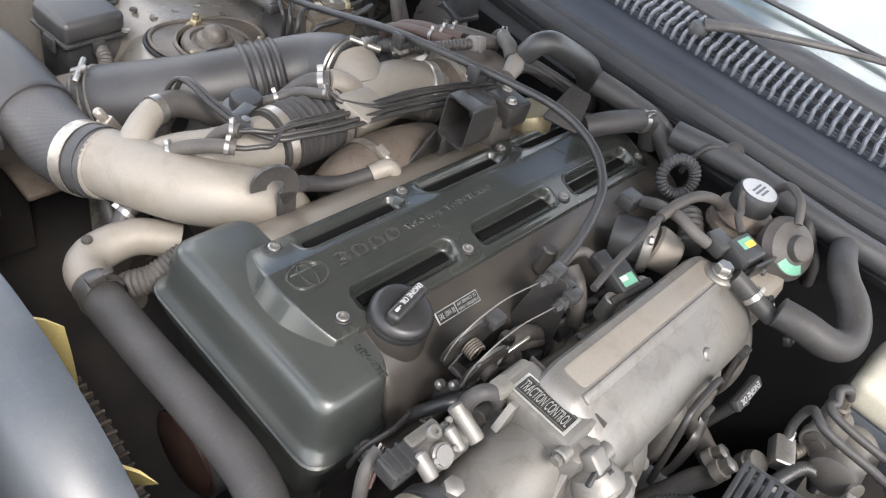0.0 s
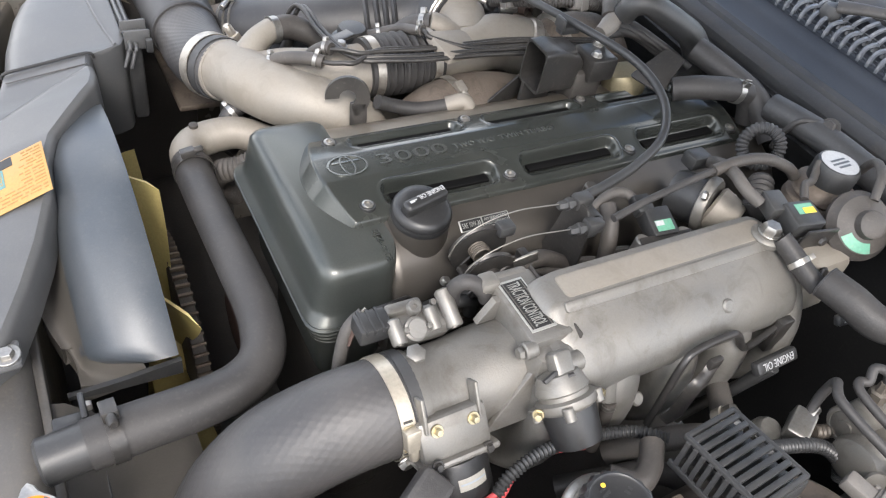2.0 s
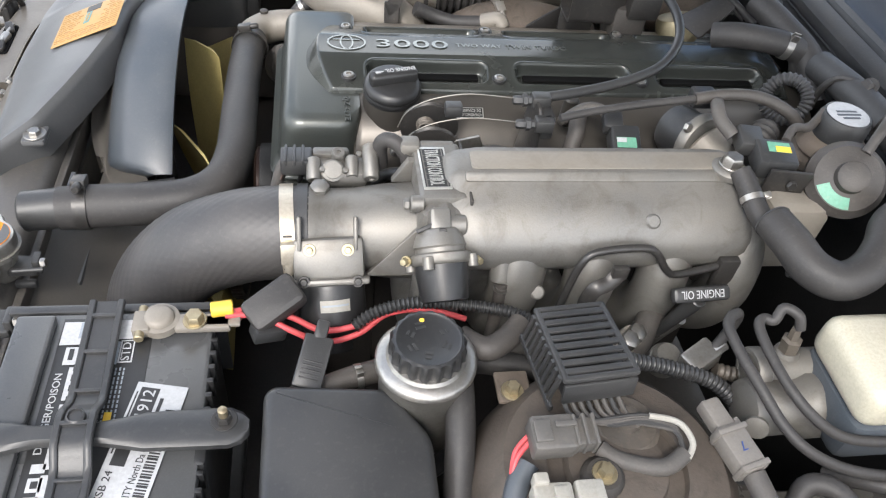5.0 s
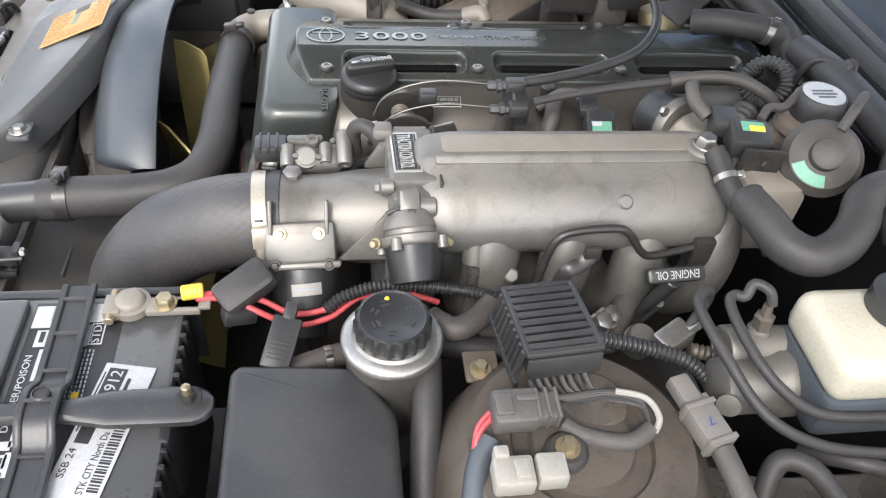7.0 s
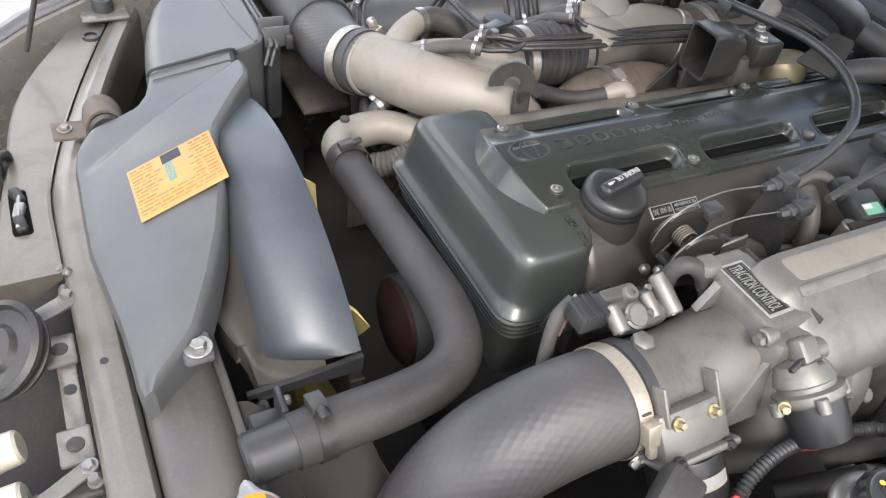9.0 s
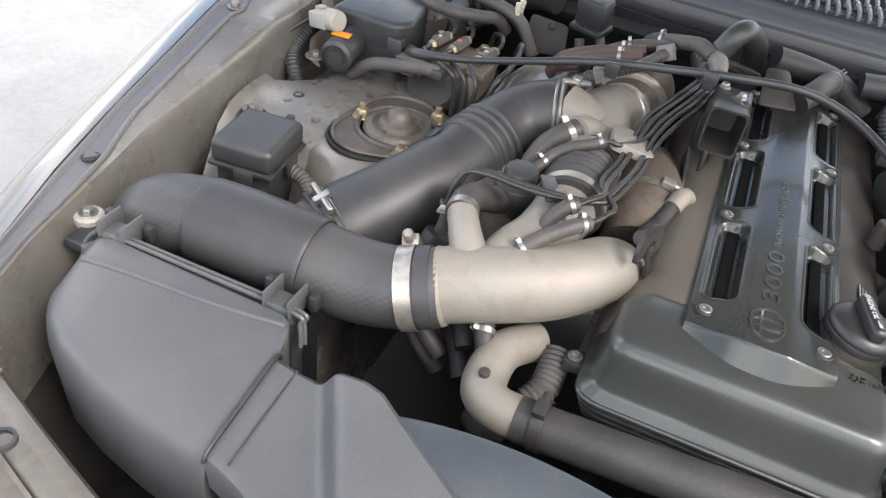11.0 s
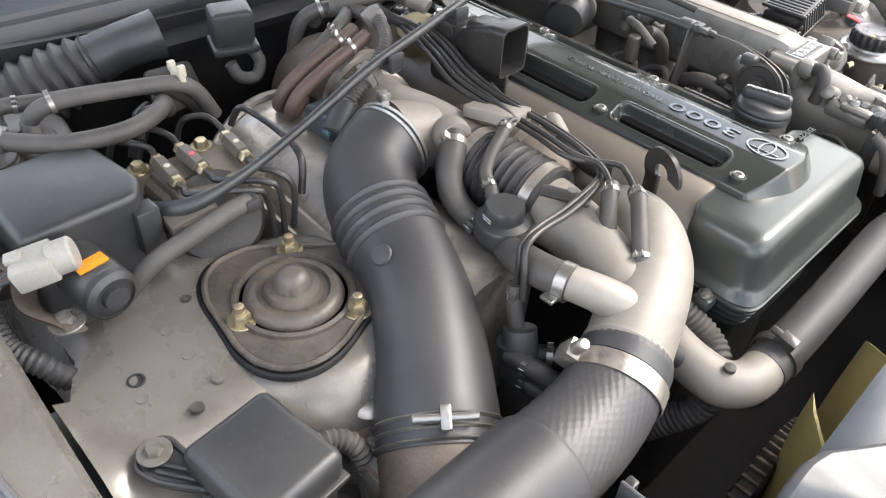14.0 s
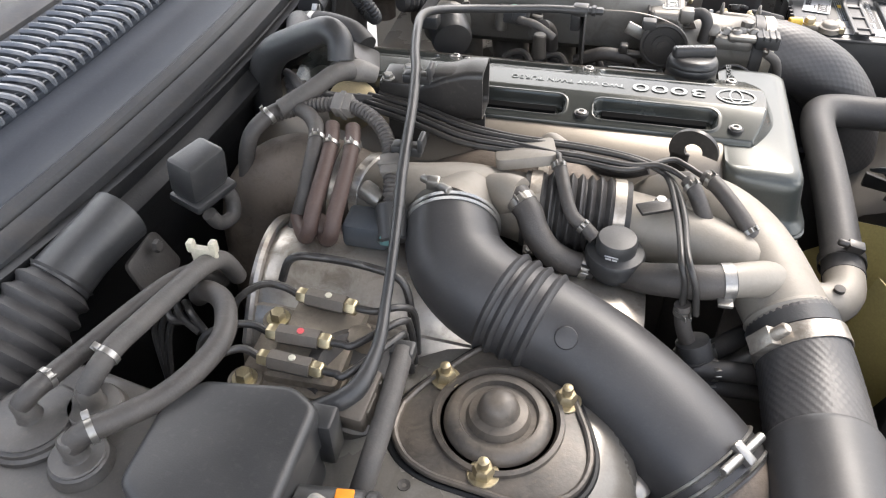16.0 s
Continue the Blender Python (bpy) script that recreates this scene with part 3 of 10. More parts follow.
# firewall and the floor of the bay
fw = thing("firewall", "dark grimy firewall behind the engine", "firewall", kind="structure")
g = Geo()
rr = []
for i in range(25):
    y = -0.78 + 1.68 * i / 24
    x = 0.612 + 0.2 * (y - 0.05) ** 2
    rr.append([(x, y, 0.045), (x + 0.012, y, 0.045), (x + 0.05, y, -0.6), (x + 0.03, y, -0.6), (x + 0.02, y, -0.06), (x, y, 0.0)])
g.rings(rr)
part("firewall_panel", g, M_FLANGE, fw)
g = Geo().box((0.05, MID_Y, -0.62), (1.5, 1.8, 0.02), 0.004)
single("bay_floor", g, M_DARK, "black oily underside of the engine bay", "undertray", kind="structure")

# cowl: seal, ledge, cowl panel, grille, windscreen
def cowl_x(y):
    return 0.660 + 0.2 * (y - MID_Y) ** 2


def cowl_sweep(prof, y0=-0.82, y1=0.93, steps=40):
    rr = []
    for i in range(steps + 1):
        y = y0 + (y1 - y0) * i / steps
        rr.append([(cowl_x(y) + a, y, b - 0.042 - 0.05 * (y - MID_Y) ** 2) for a, b in prof])
    return rr


cw = thing("cowl", "blue-black plastic cowl below the windscreen", "car cowl", kind="structure")
g = Geo().rings(cowl_sweep([(-0.032, 0.086), (-0.036, 0.094), (-0.034, 0.103), (-0.026, 0.108), (-0.010, 0.112), (-0.006, 0.107), (-0.003, 0.107), (0.001, 0.114), (0.010, 0.117), (0.016, 0.113), (0.018, 0.088)]))
part("hood_seal", g, M_HOODSEAL, cw, "dusty taupe rubber hood seal")
g = Geo().rings(cowl_sweep([(-0.062, 0.054), (-0.064, 0.064), (-0.056, 0.074), (-0.048, 0.078), (-0.046, 0.073), (-0.042, 0.074), (-0.038, 0.082), (-0.032, 0.088), (0.018, 0.088), (0.018, 0.078), (-0.03, 0.06)]))
part("cowl_flange", g, M_FLANGE, cw, "grimy black painted flange")
g = Geo().rings(cowl_sweep([(0.016, 0.09), (0.019, 0.110), (0.024, 0.107), (0.034, 0.108), (0.066, 0.112), (0.070, 0.116), (0.092, 0.119), (0.104, 0.122), (0.104, 0.112), (0.09, 0.1), (0.03, 0.09)]))
part("cowl_panel", g, M_COWL, cw)
g = Geo().rings(cowl_sweep([(0.104, 0.105), (0.105, 0.127), (0.110, 0.129), (0.114, 0.116), (0.188, 0.124), (0.193, 0.142), (0.20, 0.144), (0.26, 0.150), (0.26, 0.10)]))
part("grille_tray", g, M_COWL, cw)
for i in range(76):
    y = -0.5 + 1.25 * i / 75
    zo = -0.042 - 0.05 * (y - MID_Y) ** 2
    sl = Geo().tube([(cowl_x(y) + 0.107, y, 0.124 + zo), (cowl_x(y) + 0.109, y + 0.001, 0.134 + zo), (cowl_x(y) + 0.122, y + 0.005, 0.140 + zo), (cowl_x(y) + 0.148, y + 0.007, 0.140 + zo), (cowl_x(y) + 0.156, y + 0.007, 0.130 + zo)], 0.0040, 6, 3)
    part("grille_slat", sl, M_SLAT, cw)
    y += 0.008
    sl = Geo().tube([(cowl_x(y) + 0.148, y, 0.128 + zo), (cowl_x(y) + 0.154, y + 0.001, 0.142 + zo), (cowl_x(y) + 0.176, y + 0.004, 0.147 + zo), (cowl_x(y) + 0.196, y + 0.006, 0.147 + zo)], 0.0040, 6, 3)
    part("grille_slat", sl, M_SLAT, cw)
for dx, dz in ((0.120, 0.120), (0.132, 0.121), (0.166, 0.124), (0.178, 0.126)):
    part("grille_bar", Geo().rings(cowl_sweep([(dx, dz), (dx, dz + 0.006), (dx + 0.003, dz + 0.006), (dx + 0.003, dz)], -0.5, 0.75, 24)), M_SLAT, cw)
ws = thing("windscreen", "clear windscreen reflecting a cloudy sky", "windscreen", kind="structure")
g = Geo()
rr = []
for i in range(25):
    y = -0.75 + 1.6 * i / 24
    x = cowl_x(y) + 0.255
    rr.append([(x, y, 0.106), (x + 0.62, y * 0.85, 0.46), (x + 0.62, y * 0.85, 0.466), (x, y, 0.112)])
g.rings(rr)
gl = part("pane", g, M_GLASS, ws)
gl.visible_shadow = False
g = Geo().rings(cowl_sweep([(0.206, 0.142), (0.208, 0.150), (0.222, 0.156), (0.258, 0.162), (0.264, 0.160), (0.264, 0.144)]))
part("lower_moulding", g, M_HOODSEAL, ws, "dusty pale moulding below the glass")
g = Geo().rings(cowl_sweep([(0.25, 0.12), (0.5, 0.15), (0.9, 0.16), (0.9, 0.1), (0.25, 0.06)], -0.7, 0.8, 16))
single("dashboard", g, M_PLASTIC, "dark dashboard top behind the windscreen", "dashboard", kind="structure")
wp = thing("wiper", "black wiper arm lying at the foot of the windscreen", "wiper")
g = Geo().tube([(0.80, 0.09, 0.116), (0.84, 0.03, 0.130), (0.92, -0.12, 0.152), (0.97, -0.28, 0.168)], [0.012, 0.009, 0.006, 0.005], 10, 5, flat=0.6)
part("arm", g, M_BLACKSTEEL, wp)
g = Geo().lathe([(0.016, 0), (0.016, 0.012), (0.012, 0.02), (0.004, 0.022)], (0.80, 0.095, 0.096), (0, 0, 1), 18)
part("pivot_cap", g, M_PLASTIC, wp)
g = Geo().tube([(0.94, 0.25, 0.143), (0.955, 0.0, 0.147), (0.965, -0.3, 0.150), (0.955, -0.5, 0.146)], 0.005, 8, 4)
part("blade", g, M_SEAL, wp)

# raised hood over the bay
hd = thing("hood", "raised bronze-grey car hood over the bay", "car hood", kind="structure")
g = Geo()
rr = []
for i in range(13):
    y = -0.72 + 1.55 * i / 12
    c = 0.03 * (1 - ((y - MID_Y) / 0.78) ** 2)
    rr.append([(0.70, y, 0.305 + c), (0.62, y, 0.39 + c), (-0.12, y, 1.18 + c), (-0.28, y, 1.28 + c), (-0.275, y, 1.30 + c), (-0.11, y, 1.205 + c), (0.64, y, 0.41 + c), (0.72, y, 0.325 + c)])
g.rings(rr)
part("hood_panel", g, M_BODY, hd)
pr = thing("hood_prop", "black steel rod holding the hood open", "hood prop")
a, b = Vector((-0.462, 0.626, -0.12)), Vector((-0.06, 0.692, 1.04))
g = Geo().tube([a, a.lerp(b, 0.25) + Vector((0.003, 0.002, 0)), a.lerp(b, 0.5) + Vector((0.004, 0.003, 0)), b], 0.0038, 14, 8)
part("rod", g, M_BLACKSTEEL, pr)
g = Geo().lathe([(0.0042, 0), (0.0062, 0.004), (0.0065, 0.03), (0.0065, 0.33), (0.0045, 0.335)], a.lerp(b, 0.405) + Vector((0.0035, 0.0025, 0)), b - a, 18)
part("grip_sleeve", g, M_PLASTIC, pr, "black plastic grip sleeve")

# front crossmember
fr = thing("radiator_support", "dusty bronze-grey front crossmember with pressed edges", "crossmember", kind="structure")
g = Geo()
rr = []
for i in range(31):
    y = -0.75 + 1.62 * i / 30
    u = abs(y - MID_Y)
    dx = 0.38 * max(0, u - 0.25) ** 1.3
    rr.append([(-0.428 + dx, y, -0.24), (-0.427 + dx, y, -0.150), (-0.429 + dx, y, -0.138), (-0.433 + dx, y, -0.133), (-0.447 + dx, y, -0.132), (-0.450 + dx, y, -0.133), (-0.465 + dx, y, -0.141), (-0.469 + dx, y, -0.146), (-0.470 + dx, y, -0.155), (-0.472 + dx, y, -0.24)])
g.rings(rr)
part("top_rail", g, M_RAIL, fr)
g = Geo()
g.box((-0.60, MID_Y, -0.34), (0.30, 1.5, 0.03), 0.01)
part("lower_shelf", g, M_DARK, fr)

# lower nose plate beside the horn, with its bolt and a slot painted as black shade
npl = thing("nose_plate", "dusty sheet plate below the front rail with a dark slot", "body panel", kind="structure")
part("plate", Geo().prism(rounded([(-0.555, -0.42), (-0.474, -0.42), (-0.474, -0.112), (-0.490, -0.108), (-0.512, -0.128), (-0.535, -0.19), (-0.552, -0.25)], 0.012, 4), -0.186, -0.180, 0.002), M_RAIL, npl)
hexbolt(npl, (-0.499, -0.123, -0.180), 0.0075, 0.009, washer=0.015, mat=M_STEEL)
part("slot", Geo().prism(rounded([(-0.528, -0.262), (-0.500, -0.262), (-0.500, -0.196), (-0.514, -0.190), (-0.528, -0.200)], 0.006, 3), -0.1805, -0.1785, 0.0005), M_VOID, npl, "black plate painted as the shade of a slot in the sheet")
for y_, a_ in ((-0.205, 18), (-0.232, -12)):
    part("slot_lever", Geo().box((0, 0, 0), (0.010, 0.024, 0.012), 0.003, Matrix.Translation((-0.514, y_, -0.176)) @ pose(0, 0, 0, 10, 0, a_)), M_BLACKSTEEL, npl)
cbr = thing("catch_bracket", "black steel catch bracket standing in the nose", "bracket")
part("upright", Geo().box((-0.520, 0.395, -0.165), (0.012, 0.050, 0.070), 0.004, None), M_BLACKSTEEL, cbr)
part("spring_arm", Geo().tube([(-0.525, 0.372, -0.135), (-0.515, 0.382, -0.124), (-0.506, 0.398, -0.128), (-0.505, 0.412, -0.150)], 0.0045, 10, 5), M_BLACKSTEEL, cbr)
part("strap", Geo().box((-0.560, 0.378, -0.158), (0.08, 0.022, 0.005), 0.002), M_RAIL, cbr)
hexbolt(cbr, (-0.560, 0.378, -0.155), 0.007, 0.008, washer=0.011, mat=M_RAIL)
hexbolt(cbr, (-0.545, 0.432, -0.158), 0.007, 0.008, washer=0.011, mat=M_RAIL)
part("foot", Geo().box((-0.545, 0.432, -0.163), (0.036, 0.026, 0.005), 0.002), M_RAIL, cbr)

# engine block and other dark mass low in the bay
eb = thing("engine_block", "dark grimy engine block below the covers", "engine")
g = Geo().box((0.28, 0.055, -0.33), (0.58, 0.22, 0.36), 0.02).box((0.0, 0.055, -0.36), (0.09, 0.24, 0.36), 0.02)
part("block", g, M_DARK, eb)
g = Geo().box((0.285, 0.055, -0.145), (0.56, 0.27, 0.07), 0.008)
part("cylinder_head", g, M_DARK, eb)

# sheet shelf between the front rail and the nose, and dead leaves caught on the ledge
sf = thing("nose_shelf", "dusty bronze-grey sheet shelf ahead of the front rail", "body panel", kind="structure")
g = Geo()
rr = []
for i in range(17):
    y = 0.19 + 0.55 * i / 16
    dx = 0.38 * max(0, abs(y - MID_Y) - 0.25) ** 1.3
    w = 0.062 + 0.012 * math.sin(14 * y)
    rr.append([(-0.470 + dx, y, -0.143), (-0.474 + dx, y, -0.146), (-0.48 + dx, y, -0.1455), (-0.470 - w + dx, y, -0.1465), (-0.474 - w + dx, y, -0.150), (-0.475 - w + dx, y, -0.20), (-0.472 - w + dx, y, -0.20), (-0.472 + dx, y, -0.155)])
g.rings(rr)
part("shelf_panel", g, M_RAIL, sf)
for x, y in ((-0.486, 0.386), (-0.480, 0.225), (-0.447, 0.545)):
    part("shelf_hole", Geo().lathe([(0.008, 0), (0.008, 0.0012), (0.006, 0.0014)], (x, y, -0.1475), (0, 0, 1), 14), M_INK, sf)
rnd = random.Random(11)
for x, y in ((0.60, 0.815), (0.505, 0.808), (0.535, 0.83), (0.39, 0.832), (0.44, 0.80), (0.655, 0.83)):
    y_ = y + lerp_table(SILL_Y, x)
    z_ = lerp_table(SILL_Z, x)
    lm = Matrix.Translation((x, min(y_, 0.838), z_ + 0.0022)) @ pose(0, 0, 0, 8, 5, rnd.uniform(0, 360))
    k = rnd.uniform(0.5, 1.0)
    g = Geo().prism(rounded([(-0.012 * k, 0), (-0.002, -0.0035 * k), (0.012 * k, 0.001), (0.0, 0.004 * k)], 0.003, 2), 0, 0.0012, 0.0004, lm)
    single("dead_leaf", g, M_LEAF, "small dry brown leaf on the painted ledge", "leaf", group="dead leaves")

# bay sides: the shade below the ledge is put into their dark colour
sd = thing("bay_side", "side of the engine bay ahead of the wheel, coloured dark for its shade", "inner fender", kind="structure")
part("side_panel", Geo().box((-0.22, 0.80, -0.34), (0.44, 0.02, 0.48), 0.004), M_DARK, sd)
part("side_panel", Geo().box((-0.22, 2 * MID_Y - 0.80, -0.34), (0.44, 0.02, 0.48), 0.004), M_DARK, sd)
part("well_floor", Geo().box((0.02, 0.68, -0.245), (0.20, 0.24, 0.012), 0.004), M_IRON, sd, "dirty brown floor of the well")


# ---- engine top: covers ----
def arc_sweep(prof, x0, x1, taper=0.012, steps=3):
    """Cover with the (y, z) section, rounded off at both ends along x."""
    cy = sum(p[0] for p in prof) / len(prof)
    z0 = min(p[1] for p in prof)
    rings = []
    for x, k in ((x0, 0.90), (x0 + taper * 0.3, 0.97), (x0 + taper, 1.0), (x1 - taper, 1.0), (x1 - taper * 0.3, 0.97), (x1, 0.90)):
        rings.append([(x, cy + (y - cy) * (0.5 + 0.5 * k), z0 + (z - z0) * k) for y, z in prof])
    return rings


ic = thing("intake_cam_cover", "bronze-grey cast metal cam cover on the intake side", "cam cover")
sec = [(-0.092, -0.125), (-0.093, -0.10), (-0.088, -0.072), (-0.075, -0.045), (-0.055, -0.024), (-0.03, -0.012), (0.0, -0.009), (0.05, -0.009), (0.05, -0.125)]
g = Geo().rings(arc_sweep(sec, 0.004, 0.605))
part("cover_body", g, M_CAM, ic)
g = Geo().box((0.30, -0.094, -0.119), (0.60, 0.014, 0.014), 0.003)
part("flange", g, M_CAM, ic)
g = Geo()
g.lathe([(0.052, -0.06), (0.043, -0.03), (0.037, -0.006), (0.034, 0.014), (0.033, 0.026)], (0.050, -0.028, -0.022), (0, -0.12, 1), 32)
part("filler_neck", g, M_CAM, ic)
g = Geo()
g.rod((0.262, -0.06, -0.02), (0.262, -0.06, 0.016), 0.011, 0.009)
part("boss", g, M_CAM, ic)
xc = thing("exhaust_cam_cover", "dusty beige cast metal cam cover on the exhaust side", "cam cover")
sec = [(0.208, -0.125), (0.209, -0.10), (0.204, -0.072), (0.192, -0.045), (0.172, -0.024), (0.148, -0.012), (0.12, -0.009), (0.06, -0.009), (0.06, -0.125)]
g = Geo().rings(arc_sweep([p for p in reversed(sec)], 0.004, 0.605))
part("cover_body", g, M_CAMX, xc)
part("flange", Geo().box((0.30, 0.210, -0.119), (0.60, 0.014, 0.014), 0.003), M_CAMX, xc)
for x in (0.06, 0.19, 0.33, 0.46, 0.57):
    hexbolt(xc, (x, 0.211, -0.112), 0.006, 0.007, washer=0.008)
    hexbolt(ic, (x, -0.095, -0.112), 0.006, 0.007, washer=0.008)

tcv = thing("timing_cover", "satin black ribbed timing belt cover at the engine front", "timing cover")
g = Geo()


def tc_ring(z, grow, r):
    p = rounded([(-0.082 - grow, -0.076 - grow), (0.012, -0.076 - grow), (0.012, 0.194 + grow), (-0.082 - grow, 0.194 + grow)], r, 5)
    return p


rings = []
RIBS = [(-0.20, -0.014, 0.02), (-0.130, -0.008, 0.024)]
for k in range(4):
    z_, o_ = -0.123 + 0.0112 * k, 0.0035 * k
    RIBS += [(z_, 0.000 + o_, 0.026), (z_ + 0.0016, 0.0025 + o_, 0.028), (z_ + 0.0044, 0.0025 + o_, 0.028), (z_ + 0.0060, 0.000 + o_, 0.026), (z_ + 0.0072, -0.0045 + o_, 0.024), (z_ + 0.0098, -0.0045 + o_, 0.024)]
RIBS = RIBS[:-2] + [(-0.0805, 0.0125, 0.031), (-0.0775, 0.0105, 0.030), (-0.073, 0.0055, 0.028), (-0.067, 0.0025, 0.027), (-0.05, 0.0005, 0.026), (-0.034, -0.0015, 0.026), (-0.024, -0.003, 0.025), (-0.0185, -0.0065, 0.023), (-0.0150, -0.0115, 0.020), (-0.0135, -0.0200, 0.014)]
for z, gr, r in RIBS:
    rings.append([(x, y, z + (0.006 * (1 - ((y - 0.058) / 0.13) ** 2) if z > -0.022 else 0)) for x, y in tc_ring(z, gr, r)])
g.rings(rings)
part("cover_shell", g, M_TIMING, tcv)
for p in ((-0.046, 0.216, -0.088), (-0.034, -0.097, -0.084)):
    g = Geo().box(p, (0.022, 0.022, 0.016), 0.005)
    ear = part("bolt_ear", g, M_TIMING, tcv)
    hexbolt(ear, (p[0], p[1], p[2] + 0.008), 0.005, 0.006, washer=0.008)
writing("engine_code", "2JZ-GTE", 0.011, frame_at((-0.004, -0.050, -0.0112), (0, -1, -0.077), (1, 0, 0.0)), M_TIMING, tcv, 0.0012, width=0.044, height=0.009)

pl = thing("coil_cover", "dark green-grey satin coil cover with slots and raised lettering", "engine cover")
X0, X1, YA, YB = -0.035, 0.575, -0.019, 0.133
BX = [0.0, 0.186, 0.372, 0.555]


SLOTS = [((p + q) / 2 + 0.004, s, (q - p) / 2 - 0.028) for p, q in zip(BX, BX[1:]) for s in (0.0095, 0.1045)]


def box_dist(x, y, cx, cy, hx, hy, r):
    """Distance to a rounded rectangle, negative inside."""
    dx, dy = abs(x - cx) - hx + r, abs(y - cy) - hy + r
    return math.hypot(max(dx, 0), max(dy, 0)) + min(max(dx, dy), 0) - r


def step01(t):
    t = max(0.0, min(1.0, t))
    return t * t * (3 - 2 * t)


def cover_height(x, y):
    """Top of the coil cover: soft crown, raised rims round the slots, bevelled bowed front."""
    u = (y - 0.057) / 0.076
    front = x - (X0 - 0.019 * (1 - u * u))
    z = 0.0115 - 0.018 * max(0.0, (abs(y - 0.057) - 0.020) / 0.056) ** 1.15 - 0.6 * max(0.0, 0.020 - abs(abs(y - 0.057) - 0.020)) ** 2
    z -= 0.008 * step01((abs(u) - 0.95) / 0.05)
    z -= 0.004 * step01((x - 0.545) / 0.03)
    for cx, cy, hx in SLOTS:
        if abs(x - cx) > hx + 0.03 or abs(y - cy) > 0.03:
            continue
        out = box_dist(x, y, cx, cy, hx + 0.010, 0.0155, 0.011)
        if out < 0.005:
            k = step01((0.0008 - out) / (0.0075 - 0.0030 * step01((0.049 - abs(y - 0.057)) / 0.010)))
            floor = -0.0078
            z = z * (1 - k) + floor * k + 0.0011 * math.exp(-((out - 0.0015) / 0.0014) ** 2)
    return z - 0.028 * (1 - min(1.0, max(0.0, front / 0.017))) if front < 0.017 else z


xs = [X0 - 0.021 + 0.0016 * i for i in range(int((X1 - X0 + 0.021) / 0.0016) + 1)]
ys = [YA + (YB - YA) * j / 144 for j in range(145)]
g = Geo()
g.v = [(x, y, cover_height(x, y)) for x in xs for y in ys]
ny = len(ys)
g.f = [[i * ny + j, (i + 1) * ny + j, (i + 1) * ny + j + 1, i * ny + j + 1] for i in range(len(xs) - 1) for j in range(ny - 1)]
part("cover_shell", g, M_COVER, pl, angle=75, recalc=False)
g = Geo().box(((X0 + X1) / 2 + 0.01, 0.057, -0.0175), (X1 - X0 - 0.03, YB - YA - 0.003, 0.012), 0.002)
part("skirt", g, M_COVER, pl)
# a black strip in each slot stands in for the opening's shade
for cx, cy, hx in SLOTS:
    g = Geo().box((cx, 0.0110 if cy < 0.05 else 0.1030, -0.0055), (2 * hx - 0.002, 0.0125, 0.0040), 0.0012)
    part("slot_shade_strip", g, M_VOID, pl, "black strip painted as the shade inside the slot")
for x in BX:
    for y in (0.001, 0.115):
        g = Geo().lathe([(0.0092, -0.003), (0.0092, 0.0016), (0.0086, 0.0022), (0.0070, 0.0018)], (x, y, 0.0), (0, 0, 1), 24)
        part("bolt_washer", g, M_INK, pl)
        g = Geo().lathe([(0.0066, 0.0), (0.0066, 0.0034), (0.0056, 0.0042), (0.0036, 0.0042), (0.0033, 0.0020), (0.001, 0.0019)], (x, y, 0.0), (0, 0, 1), 18)
        part("cover_bolt", g, M_STEEL, pl, "silver socket bolt")
ZT = 0.0116
writing("capacity_lettering", "3000", 0.03, frame_at((0.0815, 0.058, ZT), (1, 0, 0), (0, 1, 0)), M_COVER, pl, 0.0010, width=0.091, height=0.0175)
writing("capacity_face", "3000", 0.03, frame_at((0.0815, 0.058, ZT + 0.0008), (1, 0, 0), (0, 1, 0)), M_BADGE, pl, 0.0005, width=0.091, height=0.0175)
writing("turbo_lettering", "TWO WAY", 0.012, frame_at((0.167, 0.058, ZT + 0.0002), (1, 0, 0), (0, 1, 0)), M_BADGE, pl, 0.0007, width=0.060, height=0.0082)
writing("twin_lettering", "TWIN TURBO", 0.012, frame_at((0.243, 0.058, ZT + 0.0002), (1, 0, 0), (0, 1, 0)), M_BADGE_D, pl, 0.0007, width=0.082, height=0.0082)
g = Geo()
for rx, ry, w in ((0.023, 0.0165, 0.0022), (0.0075, 0.0155, 0.0018)):
    rr = []
    for i in range(41):
        t = 2 * math.pi * i / 40
        c, s = math.cos(t), math.sin(t)
        rr.append([(-0.001 + (rx + w / 2) * c, 0.058 + (ry + w / 2) * s, ZT), (-0.001 + (rx + w / 2) * c, 0.058 + (ry + w / 2) * s, ZT + 0.0012), (-0.001 + (rx - w / 2) * c, 0.058 + (ry - w / 2) * s, ZT + 0.0012), (-0.001 + (rx - w / 2) * c, 0.058 + (ry - w / 2) * s, ZT)])
    g.rings(rr, cap0=False, cap1=False)
g.box((-0.001, 0.0645, ZT + 0.0005), (0.034, 0.0022, 0.0012), 0.0004)
part("oval_badge", g, M_BADGE, pl, "silver oval badge")

oc = thing("oil_filler_cap", "black ribbed oil filler cap with white lettering", "oil cap")
c0 = Vector((0.050, -0.031, 0.006))
g = Geo().lathe([(0.030, -0.014), (0.0325, -0.012), (0.0340, -0.007), (0.0342, -0.002), (0.0335, 0.0), (0.0340, 0.001), (0.0338, 0.004), (0.0315, 0.009), (0.027, 0.0115), (0.018, 0.0125), (0.01, 0.0128)], c0, (0, -0.12, 1), 40)
part("cap_disc", g, M_BLACKCAP, oc)
gm = Matrix.Translation(c0) @ pose(0, 0, 0, 7, 0, 14)
